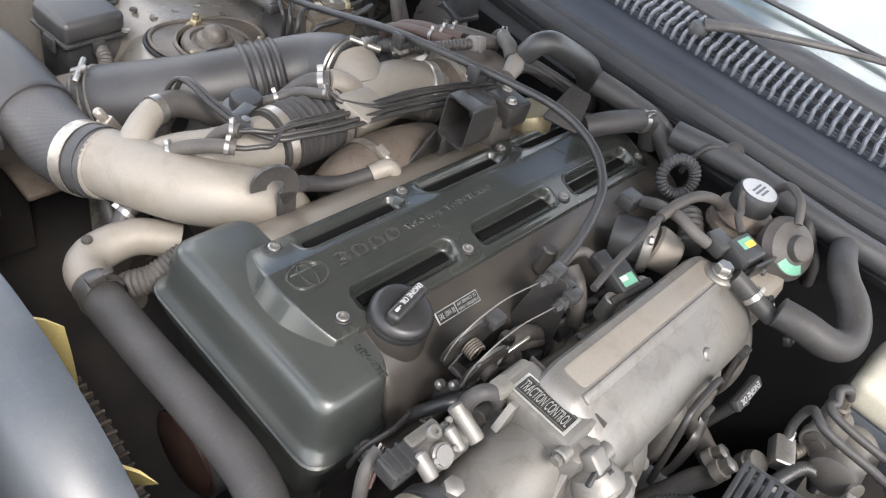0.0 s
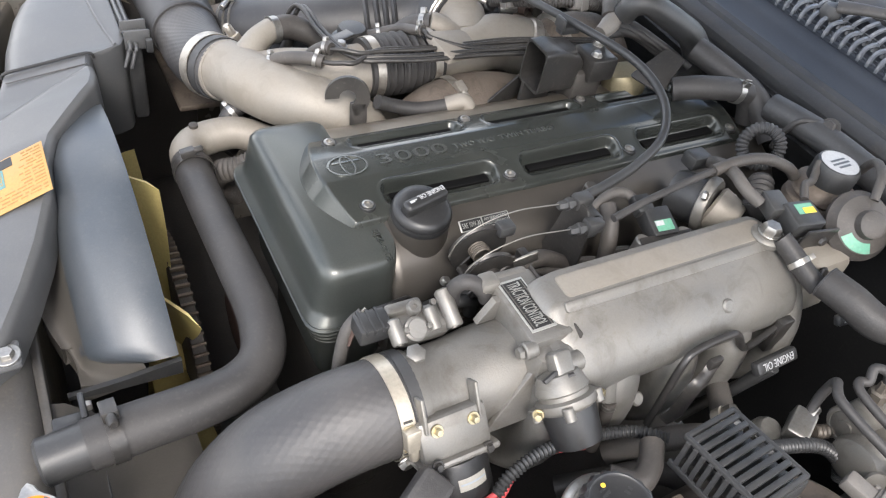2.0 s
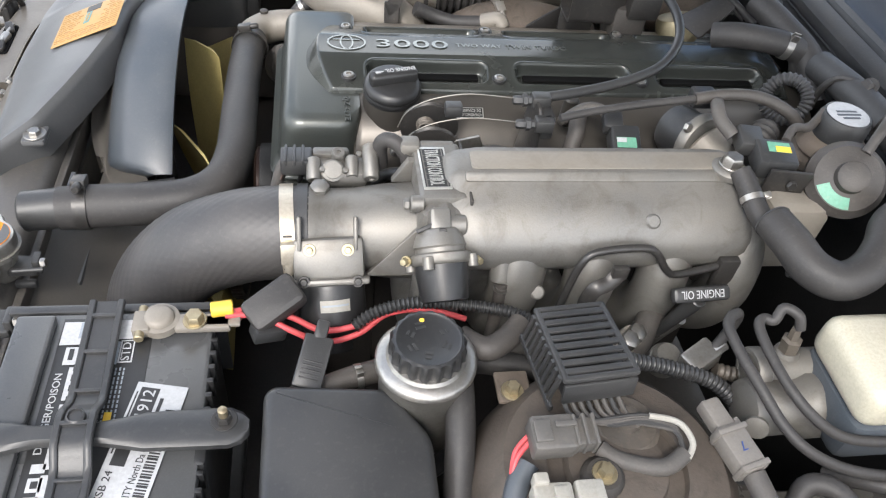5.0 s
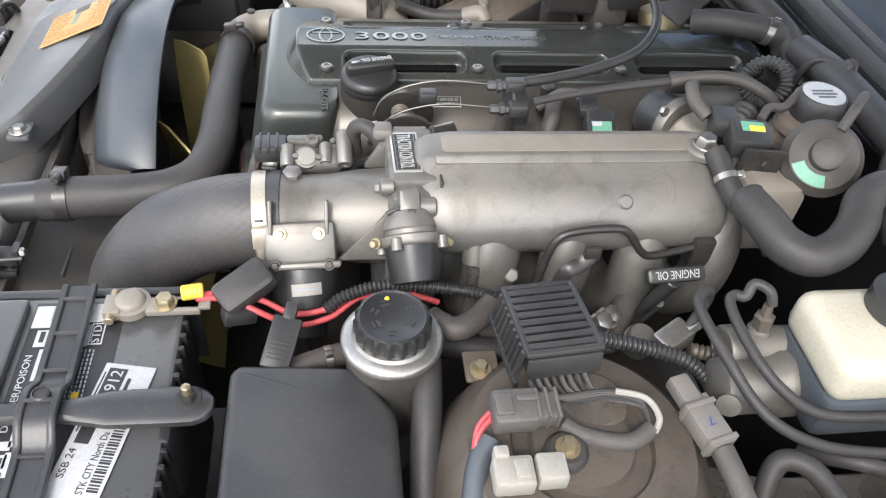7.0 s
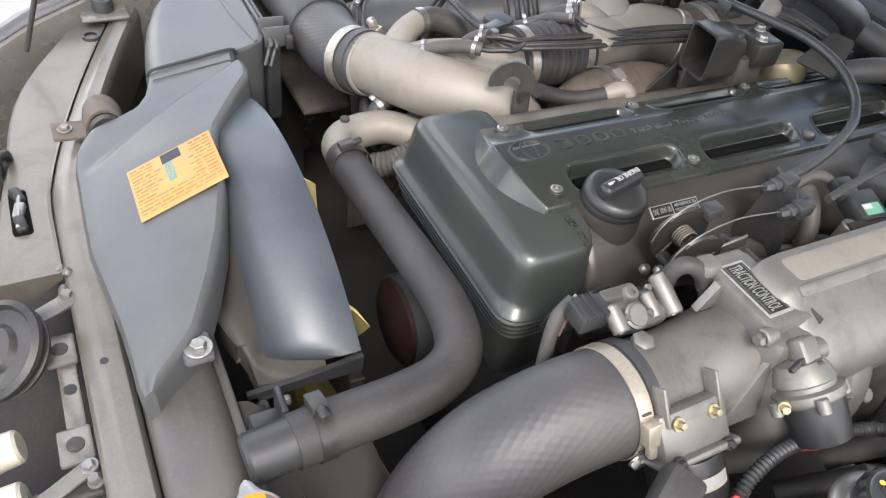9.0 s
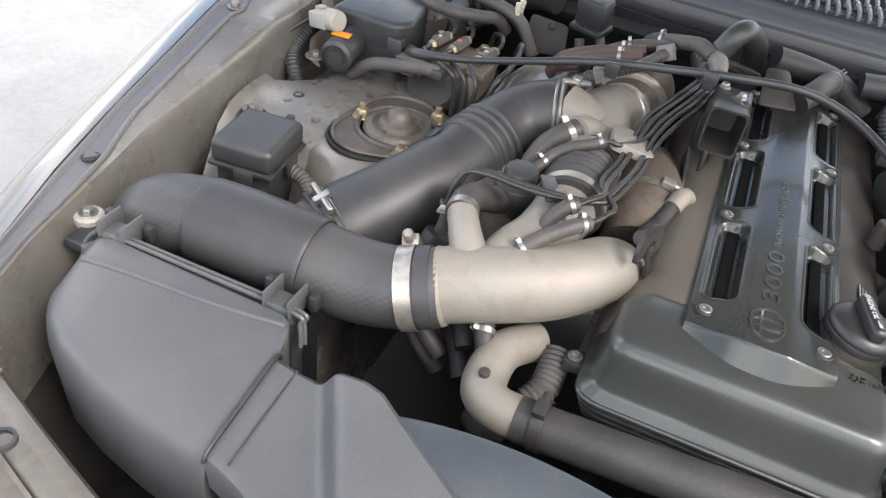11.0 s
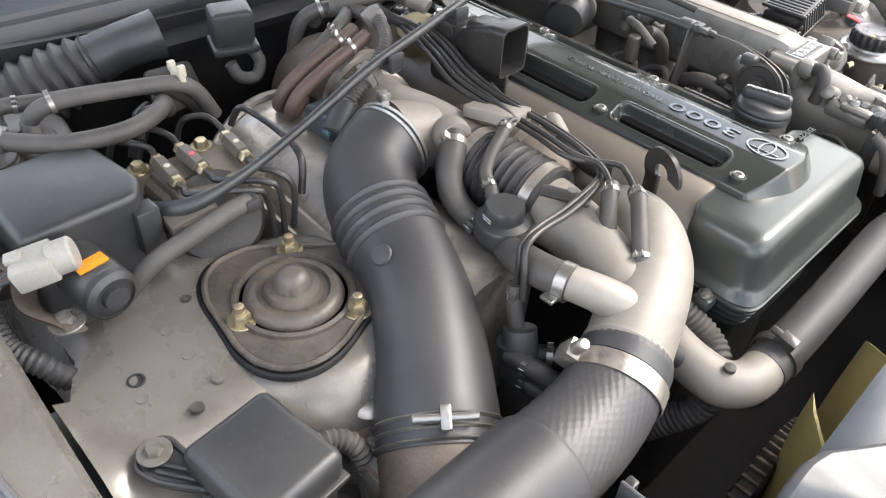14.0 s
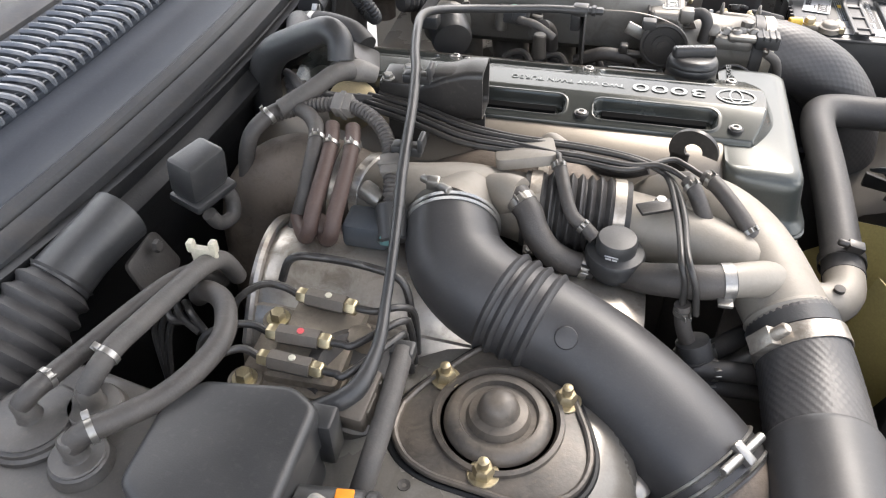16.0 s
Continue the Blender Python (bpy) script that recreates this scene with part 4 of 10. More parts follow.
g = Geo().box((0, 0.0, 0.0165), (0.058, 0.015, 0.017), 0.005, gm, 3)
part("grip_bar", g, M_BLACKCAP, oc)
writing("cap_lettering", "ENGINE OIL", 0.008, gm @ frame_at((0.008, 0.002, 0.0252), (-1, 0, 0), (0, -1, 0)), M_PAPER, oc, 0.0003, width=0.036, height=0.0058)
bars("oil_can_mark", [(-0.022, -0.0015, 0.006, 0.003), (-0.0155, 0.0, 0.003, 0.0012)], gm @ frame_at((0.0, 0.001, 0.025), (1, 0, 0), (0, 1, 0)), M_PAPER, oc)

lb = thing("oil_label", "small black and silver oil grade plate on the cam cover", "label plate")
lm = frame_at((0.128, -0.046, -0.0175), (1, 0, 0), (0, 1, 0.62))
g = Geo().box((0, 0, 0), (0.066, 0.014, 0.0016), 0.0006, lm)
part("plate", g, M_LETTER, lb)
bars("panel", [(-0.0315, -0.0058, 0.027, 0.0116), (-0.0025, -0.0058, 0.034, 0.0116)], lm @ Matrix.Translation((0, 0, 0.0008)), M_INK, lb)
writing("grade_lettering", "SAE 10W-30", 0.006, lm @ Matrix.Translation((-0.018, 0, 0.0014)), M_LETTER, lb, 0.0002, width=0.024, height=0.0062)
writing("service_lettering", "API SERVICE SG", 0.006, lm @ Matrix.Translation((0.0145, 0.0026, 0.0014)), M_LETTER, lb, 0.0002, width=0.03, height=0.0036)
writing("saving_lettering", "ENERGY CONSERVING II", 0.006, lm @ Matrix.Translation((0.0145, -0.0028, 0.0014)), M_LETTER, lb, 0.0002, width=0.031, height=0.0034)

# ---- intake: plenum, runners, throttle bodies ----
pn = thing("intake_plenum", "cast aluminium intake plenum with curved runners", "intake manifold")
g = Geo()
sec = [(-0.172, -0.05), (-0.170, -0.01), (-0.170, 0.024), (-0.175, 0.032), (-0.186, 0.0345), (-0.212, 0.0345), (-0.219, 0.032), (-0.226, 0.027), (-0.246, 0.019), (-0.264, 0.008), (-0.277, -0.008), (-0.283, -0.023), (-0.281, -0.038), (-0.272, -0.052), (-0.245, -0.066), (-0.2, -0.07)]
cy, cz = -0.215, -0.03
rr = []
for x, k in ((0.088, 0.80), (0.093, 0.9), (0.103, 0.96), (0.125, 1.0), (0.385, 1.0), (0.400, 0.98), (0.412, 0.92), (0.418, 0.80)):
    rr.append([(x, cy + (y - cy) * k, cz + (z - cz) * k) for y, z in sec])
g.rings(rr)
part("plenum_body", g, M_ALLOY, pn)
g = Geo().prism(rounded([(0.108, -0.0055), (0.404, -0.0055), (0.410, 0.0055), (0.108, 0.0055)], 0.004, 3), 0, 0.0042, 0.0012, Matrix.Translation((0, -0.2190, 0.0286)) @ pose(0, 0, 0, 31, 0, 0))
part("cast_facet", g, M_ALLOY, pn, "bright machined facet along the plenum")
g = Geo().prism(rounded([(0.116, -0.2125), (0.400, -0.2125), (0.400, -0.184), (0.116, -0.184)], 0.006, 3), 0.0330, 0.0350, 0.0004)
part("top_face", g, M_ALLOY_D, pn, "dusty flat top face")
for i in range(5):
    x = 0.083 + 0.082 * i
    g = Geo().tube([(x + 0.008, -0.232, -0.012), (x + 0.008, -0.249, -0.034), (x + 0.006, -0.262, -0.062), (x + 0.004, -0.266, -0.096), (x, -0.256, -0.134), (x - 0.006, -0.226, -0.168), (x - 0.01, -0.17, -0.180), (x - 0.01, -0.10, -0.155)], [0.030, 0.0345, 0.0365, 0.0355, 0.0335, 0.030, 0.027, 0.025], 26, 6, flat=0.78)
    part("runner", g, M_ALLOY, pn)
for x, y, z in ((0.128, -0.232, 0.010), (0.187, -0.288, -0.070), (0.300, -0.262, 0.006)):
    part("casting_boss", Geo().lathe([(0.008, -0.01), (0.008, 0.003), (0.006, 0.005), (0.001, 0.0052)], (x, y, z), (0, -0.7, 0.7), 14), M_ALLOY, pn)
g = Geo().rod((0.148, -0.258, -0.005), (0.148, -0.280, -0.058), 0.010, 0.013)
part("vacuum_boss", g, M_ALLOY, pn)
g = Geo().lathe([(0.019, -0.002), (0.019, 0.004), (0.016, 0.007), (0.012, 0.008)], (0.394, -0.212, 0.032), (0, 0, 1), 24)
part("banjo_seat", g, M_ALLOY, pn)
hexbolt(pn, (0.394, -0.212, 0.040), 0.0105, 0.012, washer=0.013, name="banjo_bolt")

tb = thing("throttle_assembly", "cast aluminium twin throttle body with black actuators", "throttle")
A = Vector((0, -0.212, -0.052))
g = Geo().lathe([(0.046, -0.055), (0.048, -0.054), (0.048, -0.042), (0.045, -0.038), (0.046, 0.0), (0.05, 0.03), (0.052, 0.06), (0.052, 0.075)], A, (1, 0, 0), 36)
part("housing", g, M_ALLOY, tb)
part("housing_boss", Geo().lathe([(0.010, -0.01), (0.010, 0.004), (0.007, 0.006), (0.001, 0.0062)], (-0.036, -0.196, -0.006), (0, -0.1, 1), 6), M_ALLOY, tb)
g = Geo().box((0.088, -0.208, -0.043), (0.022, 0.115, 0.118), 0.010)
part("flange", g, M_ALLOY, tb)
for y, z in ((-0.155, 0.012), (-0.262, 0.004), (-0.262, -0.09), (-0.155, -0.09)):
    g = Geo().rod((0.07, y, z), (0.106, y, z), 0.010)
    part("flange_boss", g, M_ALLOY, tb)
g = Geo().box((0.086, -0.197, 0.003), (0.052, 0.090, 0.037), 0.006)
part("plate_boss", g, M_ALLOY, tb)
part("side_gusset", Geo().prism([(-0.022, -0.012), (0.0, -0.012), (0.0, 0.016), (-0.006, 0.016)], -0.004, 0.004, 0.001, frame_at((0.061, -0.178, 0.002), (1, 0, 0), (0, 0, 1))), M_ALLOY, tb)
for y_ in (-0.158, -0.240):
    part("bolt_ear", Geo().rod((0.052, y_, 0.012), (0.066, y_, 0.012), 0.0085), M_ALLOY, tb)
npm = frame_at((0.0800, -0.197, 0.0224), (0.02, -1, 0.0), (1, 0, 0))
g = Geo().box((0, 0, 0), (0.066, 0.029, 0.0014), 0.0006, npm)
np_ = part("nameplate", g, M_LETTER, tb, "silver and black nameplate")
bars("nameplate_ground", [(-0.0300, -0.0125, 0.060, 0.025)], npm @ Matrix.Translation((0, 0, 0.0004)), M_INK, np_)
writing("nameplate_lettering", "TRACTION CONTROL", 0.011, npm @ Matrix.Translation((0, 0, 0.0011)), M_LETTER, np_, 0.0002, width=0.056, height=0.0145)
bars("nameplate_rule", [(-0.030, 0.0098, 0.060, 0.0012), (-0.030, -0.011, 0.060, 0.0012)] + [(-0.0285 + 0.0095 * i, -0.0098, 0.0006, 0.0196) for i in range(1, 6)], npm @ Matrix.Translation((0, 0, 0.0008)), M_CAN, np_, 0.0003)
hexbolt(tb, (0.108, -0.250, 0.004), 0.0065, 0.007, d=(-0.1, -0.8, 0.6), washer=0.009, mat=M_CAN)
hexbolt(tb, (0.052, -0.240, 0.012), 0.0060, 0.006, d=(-1, 0, 0), mat=M_CAN)
part("seam", Geo().box((0.1125, -0.200, -0.02), (0.003, 0.096, 0.085), 0.001), M_DARK, tb, "dark gasket seam")
part("lug", Geo().box((0.058, -0.158, 0.018), (0.022, 0.020, 0.020), 0.005), M_ALLOY, tb)
# actuator motors
g = Geo()
D1 = Vector((0.06, -0.62, -0.78)).normalized()
P1 = Vector((-0.028, -0.247, -0.040))
N1 = Vector((0, -0.78, 0.62)).normalized()
g.box((0, 0, 0.0), (0.070, 0.05, 0.042), 0.005, frame_at(P1 + D1 * 0.010, (1, 0, 0.05), N1))
mo = part("actuator_flange", g, M_ALLOY, tb)
for dx in (-0.022, 0.022):
    hexbolt(mo, P1 + N1 * 0.0255 + Vector((dx * 0.85, 0, 0)), 0.0036, 0.008, washer=0.0062, d=N1, mat=M_NUT)
    part("cast_fin", Geo().box((0, 0, 0), (0.004, 0.016, 0.034), 0.0018, frame_at(P1 + N1 * 0.020 - D1 * 0.016 + Vector((dx * 1.25, 0, 0)), (1, 0, 0), N1)), M_ALLOY, mo)
    hexbolt(mo, P1 + D1 * 0.031 + N1 * 0.0285 + Vector((dx * 1.2, 0, 0)), 0.004, 0.006, washer=0.006, d=N1, mat=M_BLACKSTEEL)
part("mount_plate", Geo().box((0, 0, 0.032), (0.080, 0.062, 0.007), 0.003, frame_at(P1, (1, 0, 0.05), N1)), M_ALLOY, mo)
part("top_dome", Geo().lathe([(0.022, -0.03), (0.020, -0.008), (0.014, -0.001), (0.005, 0.0)], P1 + Vector((0, 0.002, 0.010)), (0, -0.5, 0.85), 24), M_ALLOY, mo)
g = Geo().lathe([(0.033, 0), (0.034, 0.004), (0.034, 0.036), (0.0325, 0.046), (0.028, 0.053), (0.019, 0.057), (0.0175, 0.072), (0.005, 0.073)], P1 + D1 * 0.035, D1, 30)
mb = part("actuator_motor", g, M_BLACKCAP, tb, "round black motor with a white label")
g = Geo()
q = D1.to_track_quat("Z", "Y").to_matrix().to_4x4()
rr = []
for i in range(9):
    t = radians(-25 + 50 * i / 8) + math.pi / 2
    best = Vector((math.cos(t), math.sin(t), 0))
    rr.append([best * 0.0345 + Vector((0, 0, h)) for h in (0.014, 0.026)])
gx = Geo().rings(rr, close=False, cap0=False, cap1=False, m=Matrix.Translation(P1 + D1 * 0.035) @ q)
part("motor_label", gx, M_WHITE, mb, "white printed label", recalc=False)
rr = []
for i in range(9):
    t = radians(-22 + 44 * i / 8) + math.pi / 2
    rr.append([Vector((math.cos(t), math.sin(t), 0)) * 0.0348 + Vector((0, 0, h)) for h in (0.0185, 0.0205)])
part("label_stripe", Geo().rings(rr, close=False, cap0=False, cap1=False, m=Matrix.Translation(P1 + D1 * 0.035) @ q), M_PANEL, mb, "violet-grey print line", recalc=False)
D2 = Vector((0.08, -0.76, -0.65)).normalized()
P2 = Vector((0.079, -0.274, -0.008))
g = Geo().lathe([(0.010, -0.016), (0.020, -0.012), (0.0240, -0.004), (0.0262, 0.004), (0.0245, 0.006), (0.0245, 0.010), (0.0300, 0.012), (0.0305, 0.018), (0.0285, 0.021), (0.0270, 0.022)], P2, D2, 36)
sb = part("sensor_body", g, M_ALLOY, tb)
g = Geo().lathe([(0.0268, 0), (0.0265, 0.008), (0.0245, 0.028), (0.0235, 0.036), (0.020, 0.0375), (0.020, 0.0355), (0.004, 0.0352)], P2 + D2 * 0.021, D2, 30)
part("sensor_cap", g, M_BLACKCAP, tb, "round black plastic cap")
part("cast_slot", Geo().box((0, 0, 0), (0.022, 0.004, 0.006), 0.001, frame_at(P2 + D2 * 0.010 + Vector((-0.014, 0.010, 0.0245)), (0.9, 0.2, 0.35), D2)), M_INK, sb, "dark slot in the casting")
part("sensor_hood", Geo().box((0, 0, 0), (0.021, 0.026, 0.018), 0.004, frame_at(P2 + Vector((0.0, 0.010, 0.0185)), (1, 0, 0), (0, -0.75, -0.55))), M_ALLOY, sb)
hexbolt(sb, P2 + Vector((0.001, -0.004, 0.0165)), 0.0058, 0.006, d=(0, -0.75, 0.6), mat=M_BLACKSTEEL)
for a_ in (0.4, 2.2, 3.6):
    e_ = D2.to_track_quat("Z", "Y") @ Vector((math.cos(a_), math.sin(a_), 0))
    part("clamp_lug", Geo().rod(P2 + e_ * 0.031 + D2 * 0.014, P2 + e_ * 0.031 + D2 * 0.027, 0.0055), M_ALLOY, sb)
for s in (-1, 1):
    hexbolt(sb, P2 + Vector((0.034 * s, -0.002, 0.002)) + D2 * 0.018, 0.0040, 0.008, mat=M_NUT, washer=0.0055, d=(0.5 * s, -0.6, 0.4))
g = Geo().box((0.084, -0.240, -0.012), (0.048, 0.040, 0.050), 0.010, None)
part("sensor_bracket", g, M_ALLOY, tb)
g = Geo().prism([(0.0, -0.03), (0.06, -0.03), (0.06, 0.03), (0.03, 0.0)], -0.003, 0.003, 0.001, frame_at((0.008, -0.258, -0.032), (1, 0, 0), (0, 0.35, 1)))
part("cast_web", g, M_ALLOY, tb)
# valve on the front top of the throttle body
g = Geo().box((-0.013, -0.158, -0.016), (0.058, 0.034, 0.022), 0.008)
iv = part("idle_valve", g, M_ALLOY, tb)
vd_ = Vector((0, -0.80, -0.36))
for x, y, z, r_, l_ in ((-0.042, -0.154, -0.001, 0.0078, 0.026), (-0.002, -0.152, 0.000, 0.0068, 0.024), (0.018, -0.140, 0.006, 0.0088, 0.040)):
    p_ = Vector((x, y, z))
    part("valve_port", Geo().lathe([(r_ * 0.7, 0), (r_, 0.002), (r_, l_ - 0.002), (r_ * 0.86, l_), (r_ * 0.5, l_), (r_ * 0.45, l_ - 0.003), (0.0005, l_ - 0.003)], p_, vd_, 18), M_ALLOY, iv)
part("valve_disc", Geo().lathe([(0.012, -0.006), (0.012, 0.0), (0.0095, 0.001), (0.0095, 0.003), (0.001, 0.0032)], (-0.022, -0.169, -0.005), (0, -0.6, 0.8), 22), M_ALLOY, iv)
part("valve_tower", Geo().lathe([(0.0075, -0.012), (0.0075, 0.004), (0.0062, 0.006), (0.0028, 0.006), (0.0025, 0.003), (0.0005, 0.003)], (-0.016, -0.148, -0.001), (0.1, -0.3, 1), 16), M_ALLOY, iv)
part("valve_lid", Geo().box((-0.024, -0.142, -0.004), (0.040, 0.014, 0.010), 0.004), M_CAN, iv)
for x, y, z in ((-0.033, -0.168, -0.006), (-0.009, -0.170, -0.006), (0.006, -0.146, -0.003)):
    hexbolt(iv, (x, y, z), 0.0036, 0.005, d=(0, -0.5, 1), mat=M_STEEL)
g = Geo().box((-0.060, -0.150, -0.008), (0.034, 0.026, 0.020), 0.003)
for i in range(3):
    g.box((-0.071 + 0.009 * i, -0.150, 0.0), (0.003, 0.028, 0.007), 0.0008)
part("valve_connector", g, M_PLASTIC, tb)

# air hose from the intercooler into the throttle body
el = thing("intake_elbow_hose", "thick black woven-faced rubber elbow on the throttle body", "hose")
g = Geo().knit([(-0.046, -0.212, -0.053), (-0.075, -0.211, -0.054), (-0.12, -0.207, -0.064), (-0.17, -0.203, -0.09), (-0.208, -0.202, -0.135), (-0.228, -0.204, -0.19), (-0.235, -0.206, -0.26), (-0.235, -0.206, -0.4)], [0.049, 0.049, 0.0495, 0.050, 0.050, 0.050, 0.050, 0.050], 36, 0.012, 0.00028)
part("elbow", g, M_WEAVE, el)
ring_clamp(el, (-0.068, -0.2115, -0.0535), (1, 0.03, 0.03), 0.0498, 0.014, (0, -0.85, 0.35), M_BANDTAN)
wq = Vector((-0.068, -0.2115, -0.0535))
for k in range(9):
    a_ = radians(178 + 5.2 * k)
    part("worm_tooth", Geo().box((0, 0, 0), (0.009, 0.0022, 0.0012), 0.0004, frame_at(wq + Vector((0, math.cos(a_), -math.sin(a_))) * 0.0515, (1, 0, 0), (0, math.sin(a_), math.cos(a_)))), M_BRASS if k % 2 else M_DARK, el)
hexbolt(el, wq + Vector((0.0, -0.050, -0.017)), 0.0078, 0.007, d=(0.1, -0.95, -0.1), washer=0.0085)
part("end_cuff", Geo().tube([(-0.058, -0.2118, -0.0533), (-0.047, -0.212, -0.053)], [0.0512, 0.0512], 36, 4), M_SEAL, el)


# ---- front: air duct, fan shroud, radiator ----
def hose(name, pts, r, mat, label, category="hose", clamps=(), seg=14, step=6, wave=None, flat=1.0, group=""):
    """A hose as a thing; clamps: (position, direction, ears) of spring clips."""
    t = thing(name, label, category, group)
    part("tube", Geo().tube(pts, r, seg, step, flat, wave=wave), mat, t)
    rr = r if isinstance(r, (int, float)) else r[0]
    for p, d, ears in clamps:
        spring_clip(t, p, d, rr, ears, e=max(0.006, rr * 0.6), w=max(0.005, rr * 0.55))
    return t


du = thing("intake_air_duct", "faded grey plastic air duct over the radiator with a yellow label", "air duct")
DUCT = [(-0.040, -0.424, -0.093, -0.414, -0.090), (-0.028, -0.428, -0.093, -0.402, -0.083), (0.0, -0.428, -0.093, -0.366, -0.067), (0.05, -0.430, -0.093, -0.340, -0.056), (0.10, -0.435, -0.095, -0.318, -0.046), (0.16, -0.441, -0.097, -0.299, -0.039),
        (0.22, -0.440, -0.097, -0.293, -0.036), (0.26, -0.438, -0.096, -0.281, -0.035), (0.30, -0.437, -0.096, -0.256, -0.034), (0.335, -0.431, -0.095, -0.233, -0.033), (0.352, -0.423, -0.094, -0.221, -0.033), (0.372, -0.410, -0.092, -0.2155, -0.034), (0.384, -0.382, -0.090, -0.215, -0.036), (0.398, -0.354, -0.087, -0.215, -0.038), (0.42, -0.339, -0.085, -0.2155, -0.040), (0.441, -0.332, -0.084, -0.2145, -0.040), (0.4655, -0.326, -0.083, -0.210, -0.040)]


def duct_at(y):
    for p, q in zip(DUCT, DUCT[1:]):
        if y <= q[0]:
            t = (y - p[0]) / (q[0] - p[0])
            return [a + (b - a) * t for a, b in zip(p[1:], q[1:])]
    return list(DUCT[-1][1:])


def ease(t):
    t = max(0.0, min(1.0, t))
    return t * t * (3 - 2 * t)


g = Geo()
rr = []
for i in range(95):
    y = -0.040 + 0.5055 * i / 94
    xl, zl, xr, zr = duct_at(y)
    w = xr - xl
    k = min(0.008, w * 0.3)
    pts = []
    for j in range(25):
        u = j / 24
        x = xl + k + (w - 2 * k) * u
        z = zl + (zr - zl) * u + 0.006 * math.sin(math.pi * u) * min(1.0, w / 0.1)
        low = zl + (-0.0635 - zl) * u
        s = ease((y - (0.405 + (x + 0.21) * 0.60)) / 0.020)
        pts.append((x, y, z + (min(z, low) - z) * s))
    z0, z1 = pts[0][2], pts[-1][2]
    rr.append([(xl + 0.003, y, z0 - 0.045), (xl, y, z0 - 0.010), (xl + k * 0.4, y, z0 - 0.002)] + pts + [(xr - k * 0.3, y, z1 - 0.0035), (xr, y, z1 - 0.010), (xr + 0.002, y, z1 - 0.055)])
g.rings(rr)
part("duct_shell", g, M_PLASTIC_G, du)
part("joint_seam", Geo().tube([(-0.326, 0.4665, -0.088), (-0.318, 0.4665, -0.0795), (-0.27, 0.4665, -0.0705), (-0.216, 0.4665, -0.0615), (-0.208, 0.4665, -0.070)], 0.0022, 8, 4), M_INK, du, "dark joint between duct and air cleaner")
part("mould_line", Geo().tube([(-0.322, 0.444, -0.0815), (-0.27, 0.443, -0.0718), (-0.219, 0.4415, -0.0625)], 0.0009, 6, 4), M_INK, du)
g = Geo().box((-0.372, -0.010, -0.086), (0.028, 0.034, 0.010), 0.005)
part("mount_ear", g, M_PLASTIC_G, du)
hexbolt(du, (-0.371, -0.013, -0.081), 0.0075, 0.007, washer=0.013)
stm = frame_at((-0.342, 0.196, -0.0478), (-0.085, 0.0, -0.037), (0, -1, 0))
lab = thing("caution_label", "yellow printed caution label stuck on the air duct", "label")
g = Geo().box((0, 0, 0), (0.098, 0.086, 0.0008), 0.0003, stm)
part("label_sheet", g, M_YELLOWLAB, lab)
rects = []
rnd = random.Random(4)
for row in range(14):
    y = -0.039 + 0.0056 * row
    x = -0.046
    while x < 0.044:
        w = rnd.uniform(0.004, 0.014)
        if not (-0.016 < x + w and x < 0.012 and y < 0.012):
            rects.append((x, y, min(w, 0.046 - x), 0.0016 if row % 3 else 0.0024))
        x += w + rnd.uniform(0.0015, 0.004)
bars("print", rects, stm @ Matrix.Translation((0, 0, 0.0004)), M_LABINK, lab)
bars("print_box", [(-0.012, -0.041, 0.022, 0.015)], stm @ Matrix.Translation((0, 0, 0.0004)), M_INK, lab)
tealm = stm @ Matrix.Translation((0.0, -0.022, 0.0005))
bars("notice_bar", [(0, -0.003, 0.0085, 0.030)], tealm, M_TEAL, lab)
writing("notice_lettering", "NOTICE", 0.006, tealm @ frame_at((0.0043, 0.012, 0.0006), (0, 1, 0), (-1, 0, 0)), M_YELLOWLAB, lab, 0.0002, width=0.022, height=0.0045)

# bracket with round bushing beside the duct
bk = thing("duct_bracket", "dusty steel strap arched over a round rubber bushing", "bracket")
g = Geo()
rr = []
for i in range(25):
    u = i / 24
    if u < 0.3:
        p = Vector((-0.452 + 0.038 * u / 0.3, 0, -0.118))
    elif u < 0.9:
        t = math.pi * (1 - (u - 0.3) / 0.6)
        p = Vector((-0.391 + 0.023 * math.cos(t), 0, -0.112 + 0.030 * math.sin(t)))
    else:
        p = Vector((-0.368 + 0.016 * (u - 0.9) / 0.1, 0, -0.116))
    rr.append([(p.x, 0.390 - 0.10 * (p.x + 0.39), p.z), (p.x, 0.428 - 0.10 * (p.x + 0.39), p.z), (p.x + 0.001, 0.428 - 0.10 * (p.x + 0.39), p.z - 0.0035), (p.x + 0.001, 0.390 - 0.10 * (p.x + 0.39), p.z - 0.0035)])
g.rings(rr)
part("strap", g, M_IRON, bk)
g = Geo().lathe([(0.012, -0.024), (0.020, -0.022), (0.0225, -0.016), (0.0225, 0.018), (0.019, 0.022)], (-0.391, 0.410, -0.111), (0.08, -1, 0), 24)
part("bushing", g, M_RUBBER, bk, "round black rubber bushing")
hexbolt(bk, (-0.437, 0.414, -0.117), 0.006, 0.006, washer=0.009, mat=M_BODY)

sh = thing("fan_shroud", "blue-grey plastic fan shroud round the cooling fan", "fan shroud")
FC = Vector((0, 0.21, -0.40))
RING = [(0.97, 0.275), (0.92, 0.305), (0.84, 0.330), (0.72, 0.347), (0.56, 0.3565), (0.30, 0.3605), (0.07, 0.3625), (0.0, 0.3605), (0.0, 0.3550), (0.45, 0.349), (0.80, 0.305), (0.95, 0.268)]


